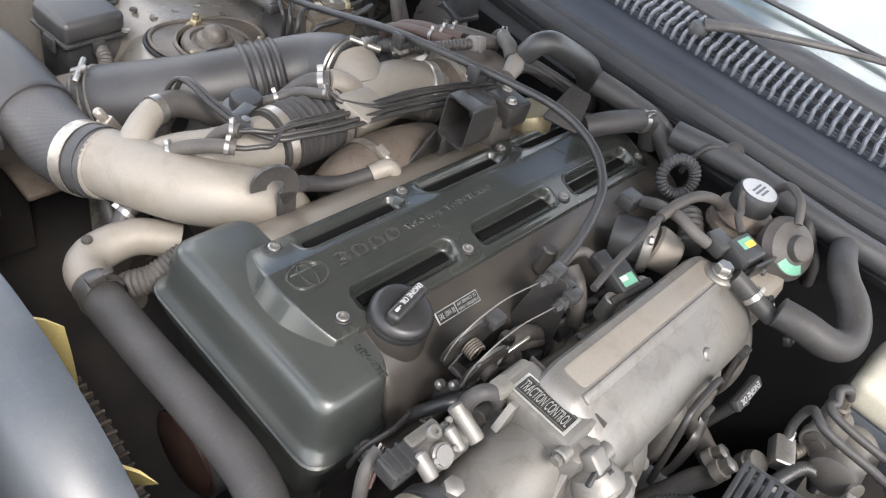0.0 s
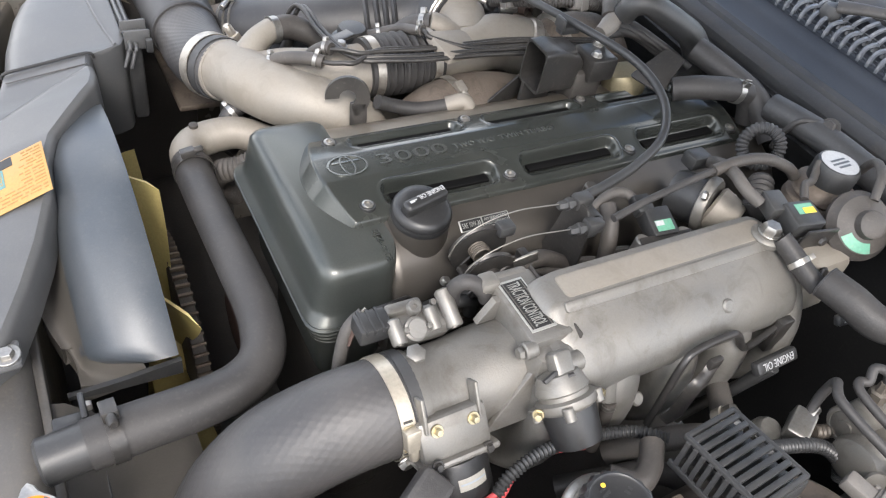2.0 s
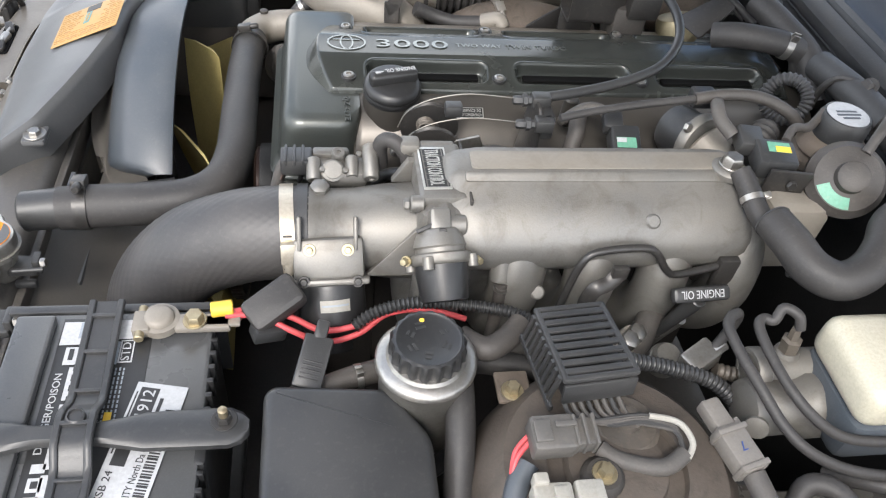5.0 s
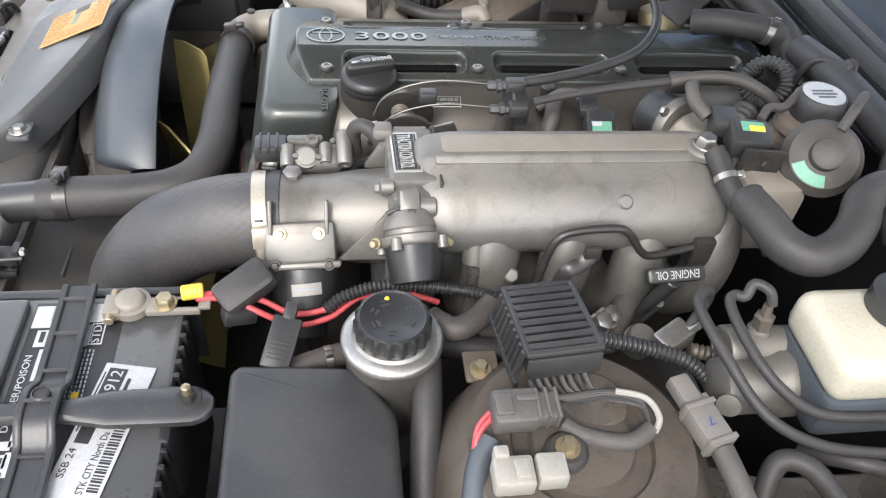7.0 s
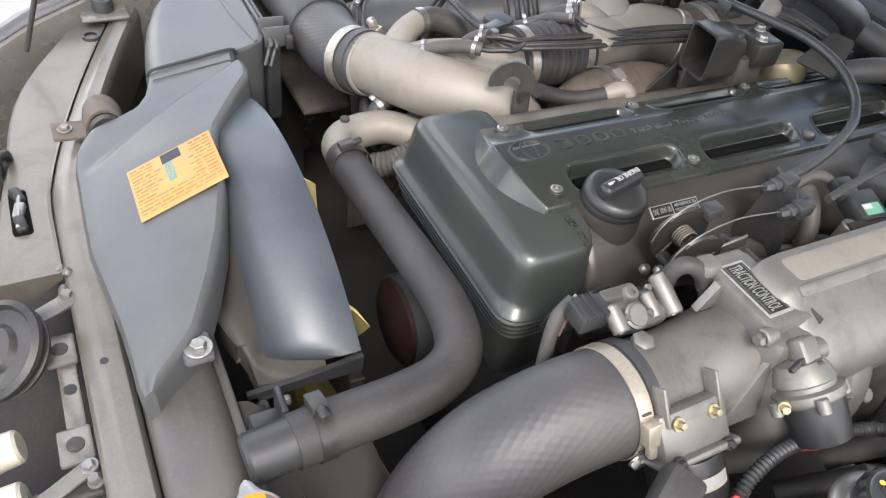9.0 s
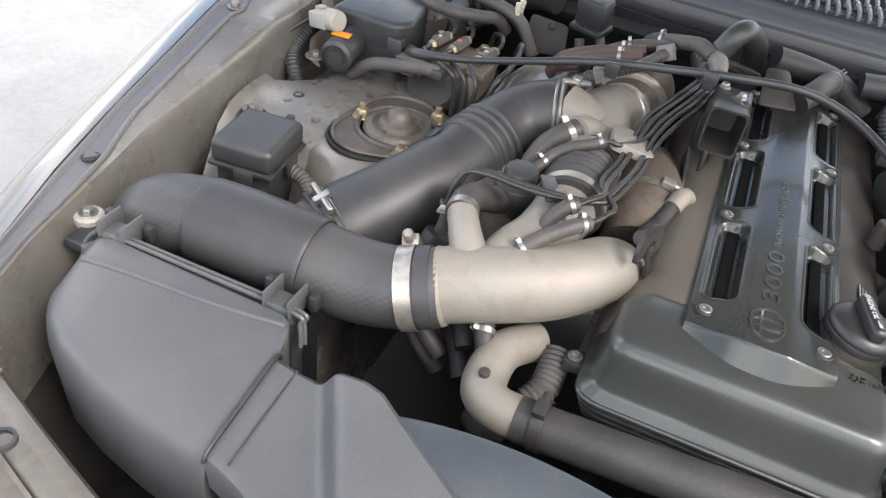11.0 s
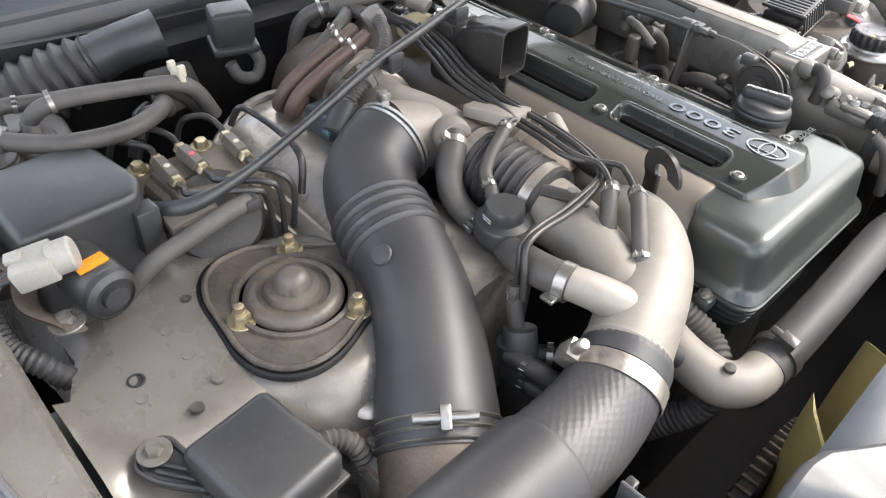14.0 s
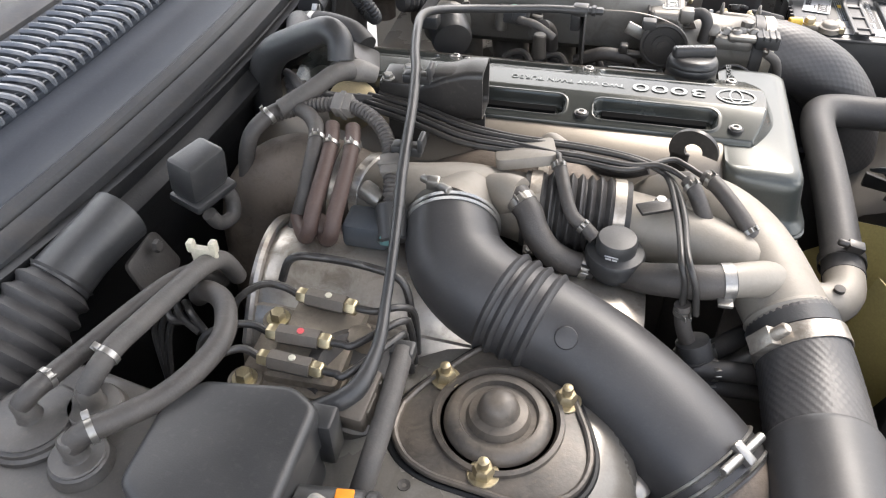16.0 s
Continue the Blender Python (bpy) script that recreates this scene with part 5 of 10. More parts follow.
def ring_pt(t, k, r):
    s = max(0.40, 1 - 0.6 * max(0.0, (t - 127.0) / 4.5) ** 2.6)
    rr_ = 0.3625 - (0.3625 - r) * s
    return (-0.219 - 0.100 * s * k, FC.y + rr_ * math.cos(radians(t)), FC.z + rr_ * math.sin(radians(t)))


g = Geo()
rr = []
for i in range(65):
    t = 40 + 91.5 * i / 64
    rr.append([ring_pt(t, k, r) for k, r in RING])
g.rings(rr)
part("ring", g, M_SHROUD, sh)
g = Geo().box((-0.318, -0.09, -0.36), (0.012, 0.15, 0.36), 0.004)
part("side_panel", g, M_PLASTIC_G, sh)
part("side_panel", Geo().box((-0.318, 0.34, -0.36), (0.012, 0.12, 0.36), 0.004), M_PLASTIC_G, sh)
g = Geo()
rr = []
for i in range(13):
    y = -0.30 + 0.265 * i / 12
    u = i / 12
    zt = -0.140 - 0.012 * (1 - u)
    rr.append([(-0.36, y, zt - 0.006), (-0.36, y, zt), (-0.335, y, zt - 0.01), (-0.30, y, zt - 0.055), (-0.24, y, -0.215 - 0.03 * (1 - u)), (-0.215, y, -0.24), (-0.215, y, -0.26), (-0.33, y, -0.26)])
g.rings(rr)
part("scoop", g, M_SHEET, sh)
g = Geo()
rr = []
for i in range(29):
    t = 88 + 43.5 * i / 28
    c = Vector(ring_pt(t, 0.88, 0.318))
    e = i / 28
    q = Vector((-0.318 - 0.024 * math.sin(math.pi * min(1.0, e * 1.1)), c.y + (0.012 if e > 0.8 else 0.0), min(c.z - 0.02, -0.112 - 0.056 * e)))
    row = []
    for j in range(9):
        u = j / 8
        p = q.lerp(c, u)
        row.append((p.x, p.y, p.z - 0.022 * math.sin(math.pi * u) * (1 - 0.5 * e)))
    rr.append([(q.x, q.y, q.z - 0.03)] + row + [(c.x + 0.006, c.y, c.z - 0.03)])
g.rings(rr)
part("shoulder", g, M_SHEET, sh, "dull grey curved shoulder panel")
g = Geo().rings([[(-0.332, -0.012, -0.166), (-0.332, -0.012, -0.172), (-0.332, -0.018, -0.172), (-0.332, -0.018, -0.166)], [(-0.28, -0.020, -0.153), (-0.28, -0.020, -0.166), (-0.28, -0.026, -0.166), (-0.28, -0.026, -0.153)], [(-0.217, -0.027, -0.136), (-0.217, -0.027, -0.158), (-0.217, -0.033, -0.158), (-0.217, -0.033, -0.136)]])
part("edge_flange", g, M_PLASTIC, sh, "thin black edge flange")

fan = thing("cooling_fan", "yellowed plastic cooling fan behind the shroud", "fan")
g = Geo().lathe([(0.03, -0.02), (0.065, -0.015), (0.068, 0.012), (0.05, 0.02), (0.02, 0.024)], (-0.188, FC.y, FC.z), (1, 0, 0), 28)
part("hub", g, M_FAN, fan)
g = Geo().lathe([(0.150, 0), (0.158, 0.003), (0.158, 0.020), (0.12, 0.026), (0.03, 0.035)], (-0.186, FC.y, FC.z), (1, 0, 0), 48)
cl_f = part("clutch", g, M_DARK, fan, "dusty finned fan clutch")
for i in range(72):
    t = 2 * math.pi * i / 72
    g = Geo().box((0, 0, 0), (0.020, 0.004, 0.009), 0.001, Matrix.Translation((-0.174, FC.y + 0.160 * math.cos(t), FC.z + 0.160 * math.sin(t))) @ Matrix.Rotation(t + math.pi / 2, 4, "X"))
    part("fin", g, M_IRON, cl_f)
for i in range(9):
    t0 = 2 * math.pi * i / 9 + 0.02
    g = Geo()
    rr = []
    for j in range(7):
        r = 0.06 + 0.226 * j / 6
        wid, tw = 0.034 + 0.016 * math.sin(math.pi * 0.62 * j / 6), radians(52 - 8 * j / 6)
        ring = []
        for u, th in ((-1, 0), (-0.5, 0.0022), (0.5, 0.0022), (1, 0), (0.5, -0.0012), (-0.5, -0.0012)):
            a, b = u * wid, th + 0.006 * (1 - u * u)
            ty, tx = a * math.cos(tw) - b * math.sin(tw), a * math.sin(tw) + b * math.cos(tw)
            tt = t0 + ty / r
            ring.append((-0.210 + tx * 0.86, FC.y + r * math.cos(tt), FC.z + r * math.sin(tt)))
        rr.append(ring)
    g.rings(rr)
    part("blade", g, M_FAN, fan)
pu = thing("belt_pulley", "dark red-brown pulley with a ribbed belt", "pulley")
g = Geo().lathe([(0.01, -0.01), (0.05, -0.008), (0.055, 0.0), (0.055, 0.02), (0.048, 0.024)], (-0.105, 0.08, -0.24), (-1, 0, 0), 30)
part("wheel", g, M_REDPULLEY, pu)
g = Geo().lathe([(0.056, -0.004), (0.060, -0.003), (0.060, 0.020), (0.056, 0.021)], (-0.10, 0.08, -0.24), (-1, 0, 0), 36, False, False)
part("belt", g, M_SEAL, pu)

rad = thing("radiator", "grey-tan radiator top tank with an orange-labelled cap", "radiator")
g = Geo()
g.box((-0.391, 0.01, -0.166), (0.072, 0.74, 0.092), 0.024, seg=4)
part("top_tank", g, M_TANK, rad, "dark grey dusty plastic tank")
part("tank_rib", Geo().box((-0.352, -0.08, -0.150), (0.010, 0.52, 0.030), 0.003), M_TANK, rad)
part("tank_rib", Geo().box((-0.345, -0.21, -0.128), (0.022, 0.008, 0.008), 0.002), M_PLASTIC, rad)
bars("moulded_marks", [(-0.012 + 0.004 * i, 0.0, 0.0026, 0.006) for i in range(6)] + [(-0.012, 0.009, 0.012, 0.003), (-0.008, -0.007, 0.016, 0.003)], frame_at((-0.392, -0.285, -0.1195), (0, -1, 0), (1, 0, 0)), M_GREYCON, rad)
part("clip_box", Geo().box((-0.366, -0.290, -0.128), (0.020, 0.030, 0.020), 0.003), M_PLASTIC, rad)
g = Geo().box((-0.372, 0.05, -0.38), (0.045, 0.64, 0.40), 0.004)
part("core", g, M_CORE, rad)
g = Geo().rod((-0.362, -0.1285, -0.099), (-0.30, -0.125, -0.094), 0.023, 0.0225)
part("outlet_neck", g, M_PLASTIC, rad, "black outlet neck")
g = Geo().lathe([(0.018, -0.03), (0.018, 0.0), (0.026, 0.004), (0.027, 0.010)], (-0.37, -0.195, -0.095), (0, 0, 1), 24)
part("filler_neck", g, M_BODY, rad)
g = Geo()
poly = []
for i in range(40):
    t = 2 * math.pi * i / 40
    r = 0.0245 + 0.012 * max(0, math.cos(2 * (t - math.pi / 2))) ** 8
    poly.append((-0.37 + r * math.cos(t) * 0.98, -0.195 + r * math.sin(t)))
g.prism(poly, -0.086, -0.070, 0.004)
cp = part("cap", g, M_STEEL, rad, "silver pressure cap with two ears")
g = Geo().lathe([(0.0205, 0), (0.0205, 0.0008), (0.001, 0.0009)], (-0.37, -0.195, -0.0702), (0, 0, 1), 30)
cl = part("cap_label", g, M_ORANGE, cp, "orange round label")
part("label_half", Geo().prism([(0.0199 * math.cos(radians(a)), 0.0199 * math.sin(radians(a))) for a in range(-62, 63, 8)], 0.0, 0.0003, 0, Matrix.Translation((-0.37, -0.195, -0.0694))), M_PLASTIC_G, cl, "grey segment of the round label")
bars("cap_print", [(-0.014, -0.011 + 0.0038 * i, 0.006 + 0.018 * ((i * 7) % 5) / 5, 0.0014) for i in range(6)], Matrix.Translation((-0.37, -0.195, -0.0694)), M_LABINK, cl, 0.0002)
g = Geo().box((-0.333, -0.09, -0.115), (0.028, 0.018, 0.022), 0.003)
g.box((-0.318, -0.085, -0.105), (0.006, 0.03, 0.03), 0.002)
part("mount_clip", g, M_PLASTIC, rad)
hexbolt(rad, (-0.316, -0.085, -0.095), 0.005, 0.006, d=(1, 0, 0))

uh = thing("upper_radiator_hose", "thick dusty black rubber radiator hose bent round the engine front", "hose")
g = Geo().tube([(-0.322, -0.127, -0.096), (-0.28, -0.124, -0.095), (-0.22, -0.121, -0.094), (-0.176, -0.114, -0.090), (-0.148, -0.092, -0.084), (-0.137, -0.045, -0.080), (-0.137, 0.03, -0.081), (-0.138, 0.12, -0.088), (-0.137, 0.2, -0.096), (-0.135, 0.245, -0.101)], [0.0245, 0.0245, 0.0242, 0.0238, 0.0232, 0.0228, 0.0226, 0.0226, 0.0230, 0.0235], 28, 7)
part("tube", g, M_RUBBER, uh)
ring_clamp(uh, (-0.297, -0.1253, -0.0955), (1, 0.06, 0), 0.025, 0.014, (-0.2, 0.3, 1), M_BLACKSTEEL)
ring_clamp(uh, (-0.135, 0.222, -0.0972), (0.05, 1, -0.12), 0.025, 0.012, (-0.2, 0, 1), M_BLACKSTEEL)
ow = thing("water_outlet", "dusty cast aluminium water outlet elbow", "water outlet")
g = Geo().tube([(-0.135, 0.235, -0.099), (-0.132, 0.268, -0.103), (-0.115, 0.288, -0.104), (-0.085, 0.292, -0.10), (-0.055, 0.285, -0.098), (-0.02, 0.262, -0.105)], [0.022, 0.023, 0.024, 0.023, 0.022, 0.022], 20, 6)
part("elbow", g, M_ALLOY_D, ow)
g = Geo().lathe([(0.006, 0), (0.006, 0.004), (0.002, 0.005)], (-0.117, 0.291, -0.080), (0, 0, 1), 12)
part("plug", g, M_DARK, ow)
hose("corrugated_loom", [(-0.03, 0.235, -0.10), (-0.07, 0.235, -0.115), (-0.095, 0.25, -0.13), (-0.1, 0.27, -0.17), (-0.06, 0.30, -0.22)], 0.017, M_TAPE, "dusty corrugated wiring sleeve at the front", "wiring loom", wave=(0.002, 0.006))
hose("breather_hose", [(0.0, 0.31, -0.07), (-0.045, 0.315, -0.075), (-0.062, 0.312, -0.082), (-0.075, 0.302, -0.095)], 0.011, M_RUBBER, "short black breather hose with a clip", clamps=[((-0.06, 0.3125, -0.081), (-1, -0.2, -0.6), (0, 1, 1))])

# rail and tank fixings
hexbolt(rad, (-0.421, -0.232, -0.126), 0.0062, 0.007, d=(0.6, 0, 0.8), washer=0.010)
for p, w in (((-0.345, -0.199, -0.112), 0.024), ((-0.338, -0.300, -0.084), 0.030)):
    part("tank_bracket", Geo().box(p, (0.030, w, 0.010), 0.003).box((p[0] + 0.014, p[1], p[2] + 0.004), (0.008, w * 0.7, 0.020), 0.002), M_PLASTIC, rad, "black plastic tank bracket")
    hexbolt(rad, (p[0] + 0.018, p[1] - 0.004, p[2] + 0.008), 0.0052, 0.006, d=(1, 0, 0.2))
part("clip_rod", Geo().rod((-0.352, -0.214, -0.104), (-0.322, -0.212, -0.104), 0.0026), M_PLASTIC, rad)
# overflow hose and the left front corner
hose("overflow_hose", [(-0.372, -0.215, -0.098), (-0.378, -0.245, -0.112), (-0.395, -0.285, -0.12), (-0.418, -0.34, -0.125), (-0.43, -0.4, -0.15), (-0.43, -0.46, -0.2)], 0.011, M_RUBBER, "black overflow hose from the radiator cap", clamps=[((-0.3755, -0.232, -0.105), (-0.2, -0.9, -0.4), (1, 0, 0.4))])
hn = thing("horn", "round black horn on a steel bracket", "horn")
g = Geo().lathe([(0.02, -0.035), (0.044, -0.014), (0.047, -0.008), (0.043, -0.006), (0.043, 0.0), (0.050, 0.003), (0.050, 0.008), (0.044, 0.011), (0.040, 0.006), (0.026, 0.008), (0.022, 0.014), (0.012, 0.015), (0.011, 0.010), (0.002, 0.010)], (-0.535, 0.102, -0.150), (-0.55, -0.25, 0.8), 40)
part("diaphragm", g, M_BLACKSTEEL, hn)
g = Geo().box((-0.490, 0.142, -0.150), (0.06, 0.020, 0.004), 0.0015, Matrix.Translation((-0.490, 0.142, -0.150)) @ pose(0, 0, 0, 0, -14, 14) @ Matrix.Translation((0.490, -0.142, 0.150)))
br = part("bracket", g, M_BODY, hn)
hexbolt(br, (-0.471, 0.152, -0.146), 0.006, 0.008, washer=0.009, mat=M_BODY)
hexbolt(br, (-0.470, 0.198, -0.150), 0.005, 0.007, washer=0.007, d=(-0.5, 0, 1), mat=M_BODY)
lt = thing("hood_latch", "dusty steel hood latch plate with slots", "hood latch")
for y in (0.098, -0.019):
    g = Geo().box((-0.487, y, -0.164), (0.030, 0.040, 0.006), 0.003)
    pt_ = part("latch_pad", g, M_BODY, lt)
    g = Geo().lathe([(0.008, 0), (0.008, 0.0014), (0.005, 0.002)], (-0.487, y, -0.1612), (0, 0, 1), 14)
    part("rivet", g, M_DARK, pt_)
g = Geo().box((-0.484, 0.040, -0.168), (0.018, 0.10, 0.005), 0.002)
part("latch_bar", g, M_BODY, lt)
part("latch_hole", Geo().lathe([(0.006, 0), (0.006, 0.001), (0.004, 0.0012)], (-0.484, 0.048, -0.1655), (0, 0, 1), 12), M_INK, lt)
part("latch_arm", Geo().box((-0.505, -0.062, -0.170), (0.07, 0.020, 0.008), 0.004), M_DARK, lt)
hexbolt(lt, (-0.475, -0.064, -0.158), 0.006, 0.008, washer=0.008, d=(-0.3, 0, 1), mat=M_BODY)
part("stay", Geo().box((0, 0, 0), (0.062, 0.016, 0.004), 0.0015, frame_at((-0.503, -0.060, -0.160), (-0.93, -0.36, -0.2), (-0.3, 0.95, 0))), M_BODY, lt, "flat steel stay")
hexbolt(lt, (-0.478, -0.051, -0.154), 0.0055, 0.006, d=(-0.3, 0, 1), washer=0.008, mat=M_STEEL)
hexbolt(lt, (-0.464, 0.183, -0.142), 0.0050, 0.006, d=(-0.7, 0, 0.7), mat=M_CAN)
hexbolt(lt, (-0.470, 0.166, -0.150), 0.0058, 0.007, d=(-0.8, 0, 0.6), washer=0.009, mat=M_CAN)
part("rail_hole", Geo().lathe([(0.0042, 0), (0.0038, 0.0006), (0.0005, 0.0006)], (-0.449, 0.044, -0.1323), (0, 0, 1), 14), M_INK, fr, "small dark hole")
hk = thing("headlamp_back", "yellowed headlamp socket and dark housing in the nose", "headlamp")
g = Geo().box((-0.61, -0.12, -0.20), (0.10, 0.16, 0.10), 0.02)
part("housing", g, M_PLASTIC, hk)
for y in (0.0, -0.055):
    g = Geo().rod((-0.565, y, -0.172), (-0.530, y, -0.165), 0.018, 0.016)
    part("socket", g, M_CREAM, hk, "yellowed plastic socket")
fc = thing("hood_catch", "steel catch parts in a dark slot of the nose shelf", "catch")
# no opening is cut here: a black plate paints the slot's shade
part("slot", Geo().prism(rounded([(-0.512, 0.262), (-0.491, 0.262), (-0.493, 0.343), (-0.512, 0.343)], 0.006, 3), -0.1462, -0.1440, 0.0006), M_VOID, fc, "black plate painted as the shade of a slot in the sheet")
for y, h, a in ((0.328, 0.012, 20), (0.300, 0.010, -15), (0.276, 0.012, 8)):
    part("lever", Geo().box((0, 0, 0), (0.012, 0.022, h), 0.003, Matrix.Translation((-0.502, y, -0.1415)) @ pose(0, 0, 0, 12, 0, a)), M_STEEL if y == 0.300 else M_BLACKSTEEL, fc)
part("pin", Geo().rod((-0.505, 0.268, -0.139), (-0.499, 0.336, -0.139), 0.0028), M_STEEL, fc)
rs = thing("rubber_stop", "black rubber hood stop on a steel ear", "hood stop")
g = Geo().box((-0.345, 0.738, -0.128), (0.07, 0.05, 0.006), 0.003)
part("ear", g, M_BODY, rs)
g = Geo().lathe([(0.015, -0.026), (0.0155, -0.004), (0.0145, 0.0), (0.005, 0.001), (0.005, 0.006), (0.003, 0.007)], (-0.345, 0.742, -0.106), (0, 0, 1), 20)
part("stop", g, M_SEAL, rs)
g = Geo().lathe([(0.009, 0), (0.0125, 0.0), (0.0125, 0.005), (0.009, 0.005)], (-0.375, 0.642, -0.118), (0, 0, 1), 20, False, False)
part("eye", g, M_SEAL, rs)

rbt = thing("ribbed_boot", "black ribbed rubber boot beside the battery", "rubber boot")
part("boot", Geo().tube([(-0.392, -0.335, -0.165), (-0.392, -0.37, -0.170), (-0.392, -0.42, -0.185), (-0.395, -0.48, -0.22)], [0.042, 0.045, 0.045, 0.04], 28, 8, wave=(0.008, 0.022)), M_RUBBER, rbt)
web = thing("support_web", "dusty sheet web between rail and radiator", "body panel", kind="structure")
part("web_panel", Geo().box((-0.424, 0.02, -0.175), (0.02, 1.0, 0.02), 0.004), M_BODY, web)
part("side_plate", Geo().box((-0.385, -0.52, -0.235), (0.14, 0.34, 0.02), 0.005), M_BODY, web)


# ---- left side of the bay: battery, boxes, reservoirs ----
bt = thing("battery", "black car battery with white labels under a hold-down bar", "battery")
BC = Vector((-0.224, -0.435, -0.178))
g = Geo().box(BC + Vector((0, 0, -0.01)), (0.172, 0.256, 0.20), 0.006)
part("case", g, M_PLASTIC, bt)
ZB = -0.066
g = Geo().box((BC.x, BC.y, ZB - 0.006), (0.176, 0.260, 0.014), 0.004)
part("lid", g, M_LID, bt)
g = Geo().box((-0.293, -0.42, ZB + 0.0045), (0.034, 0.215, 0.009), 0.003)
part("lid_step", g, M_LID, bt)
for i in range(14):
    g = Geo().box((-0.1345, -0.34 - 0.015 * i, ZB - 0.012), (0.006, 0.005, 0.024), 0.001)
    part("side_rib", g, M_BLACKCAP, bt)
LM = frame_at((-0.237, -0.42, ZB + 0.0012), (0, 1, 0), (-1, 0, 0))


def lm(x, y, d=0.0008):
    """Place on the battery top from the world's x and y."""
    return LM @ Matrix.Translation((y + 0.42, -0.237 - x, d))


rnd = random.Random(8)
g = Geo().box((-0.010, 0.0205, 0), (0.235, 0.026, 0.0008), 0.0003, LM)
l1 = part("warning_label", g, M_INK, bt, "black warning label with white print")
bars("white_patch", [(-0.013, -0.0115, 0.026, 0.022)], lm(-0.2585, -0.330), M_PAPER, l1)
bars("blue_patch", [(-0.006, -0.0105, 0.018, 0.006)], lm(-0.2585, -0.330, 0.0013), M_PANEL, l1)
bars("part_box", [(-0.010, -0.0065, 0.019, 0.013)], lm(-0.2555, -0.355), M_PAPER, l1)
bars("white_panel", [(-0.135, -0.0045, 0.022, 0.0095), (-0.108, -0.0045, 0.030, 0.0095), (-0.074, -0.0045, 0.026, 0.0095), (-0.044, -0.0045, 0.034, 0.0095)], lm(-0.2500, -0.358), M_PAPER, l1)
bars("part_print", [(-0.006, -0.002, 0.012, 0.004)], lm(-0.2565, -0.354, 0.0013), M_INK, l1)
writing("poison_lettering", "DANGER/POISON", 0.01, lm(-0.2625, -0.413), M_PAPER, l1, 0.0002, width=0.078, height=0.0062)
bars("small_print", [(-0.03 + 0.0105 * i, -0.004 + 0.0035 * j, 0.008 * rnd.uniform(0.6, 1), 0.0014) for i in range(7) for j in range(2)], lm(-0.2505, -0.405, 0.0013), M_INK, l1)
bars("sign_row", [(-0.03, -0.005, 0.016, 0.011), (-0.01, -0.005, 0.012, 0.011), (0.006, -0.005, 0.008, 0.011)], lm(-0.258, -0.475), M_PAPER, l1)
bars("sign_print", [(-0.026, -0.002, 0.008, 0.005), (-0.007, -0.002, 0.006, 0.005)], lm(-0.258, -0.475, 0.0013), M_INK, l1)
g = Geo().box((0.018, -0.030, 0), (0.17, 0.034, 0.0008), 0.0003, LM)
l2 = part("type_label", g, M_INK, bt, "black label with white lettering")
bars("white_patch", [(-0.010, -0.014, 0.022, 0.027)], lm(-0.2165, -0.328), M_PAPER, l2)
bars("grey_patch", [(-0.014, -0.007, 0.025, 0.013)], lm(-0.2235, -0.352), M_PANEL, l2)
writing("volt_lettering", "12V", 0.01, lm(-0.2225, -0.352, 0.0013), M_INK, l2, 0.0002, width=0.014, height=0.0055)
bars("std_frame", [(-0.0125, -0.0062, 0.025, 0.0012), (-0.0125, 0.0048, 0.025, 0.0012), (-0.0125, -0.005, 0.0012, 0.0098), (0.0113, -0.005, 0.0012, 0.0098)], lm(-0.2100, -0.352), M_PAPER, l2)
writing("std_lettering", "STD", 0.01, lm(-0.2105, -0.352), M_PAPER, l2, 0.0002, width=0.020, height=0.0075)
for j in range(8):
    bars("small_print", [(-0.050 + 0.0048 * i, 0, 0.0041 * rnd.uniform(0.6, 1), 0.0013) for i in range(16)], lm(-0.2320 + 0.0034 * j, -0.395), M_PANEL, l2)
bars("yellow_patch", [(-0.007, -0.003, 0.012, 0.006)], lm(-0.2145, -0.421, 0.0013), M_YELLOW, l2)
SM = frame_at((-0.1795, -0.430, ZB + 0.0030), (0.20, 1, 0), (-1, 0.20, 0))
g = Geo().box((-0.035, 0.001, 0), (0.150, 0.044, 0.0008), 0.0003, SM)
l3 = part("stock_sticker", g, M_PAPER, bt, "white stock sticker set askew")
bars("date_ground", [(0.004, 0.002, 0.031, 0.016)], SM @ Matrix.Translation((0, 0, 0.0004)), M_INK, l3, 0.0003)
writing("date_lettering", "1912", 0.01, SM @ Matrix.Translation((0.0195, 0.010, 0.0009)), M_PAPER, l3, 0.0002, width=0.026, height=0.010)
writing("stock_lettering", "SSB 24", 0.01, SM @ Matrix.Translation((-0.058, 0.016, 0.0006)), M_INK, l3, 0.0002, width=0.026, height=0.006)
writing("city_lettering", "STK CITY North Da", 0.01, SM @ Matrix.Translation((-0.055, -0.004, 0.0006)), M_INK, l3, 0.0002, width=0.055, height=0.006)
bars("stock_print", [(-0.08 + 0.0027 * i, -0.018, 0.0013 if i % 3 else 0.002, 0.009) for i in range(36)] + [(-0.04, 0.006, 0.02, 0.012), (0.012, -0.004, 0.014, 0.003), (-0.03, 0.0195, 0.02, 0.0012), (0.0, 0.0195, 0.03, 0.0012)], SM @ Matrix.Translation((0, 0, 0.0004)), M_INK, l3, 0.0003)
strap = thing("battery_strap", "black plastic ladder strap across the battery top", "battery strap")


def strap_z(y):
    return ZB + 0.009 + 0.016 * math.exp(-((y + 0.444) / 0.026) ** 4)


def strap_x(y):
    return -0.2325 - 0.02 * (y + 0.33)


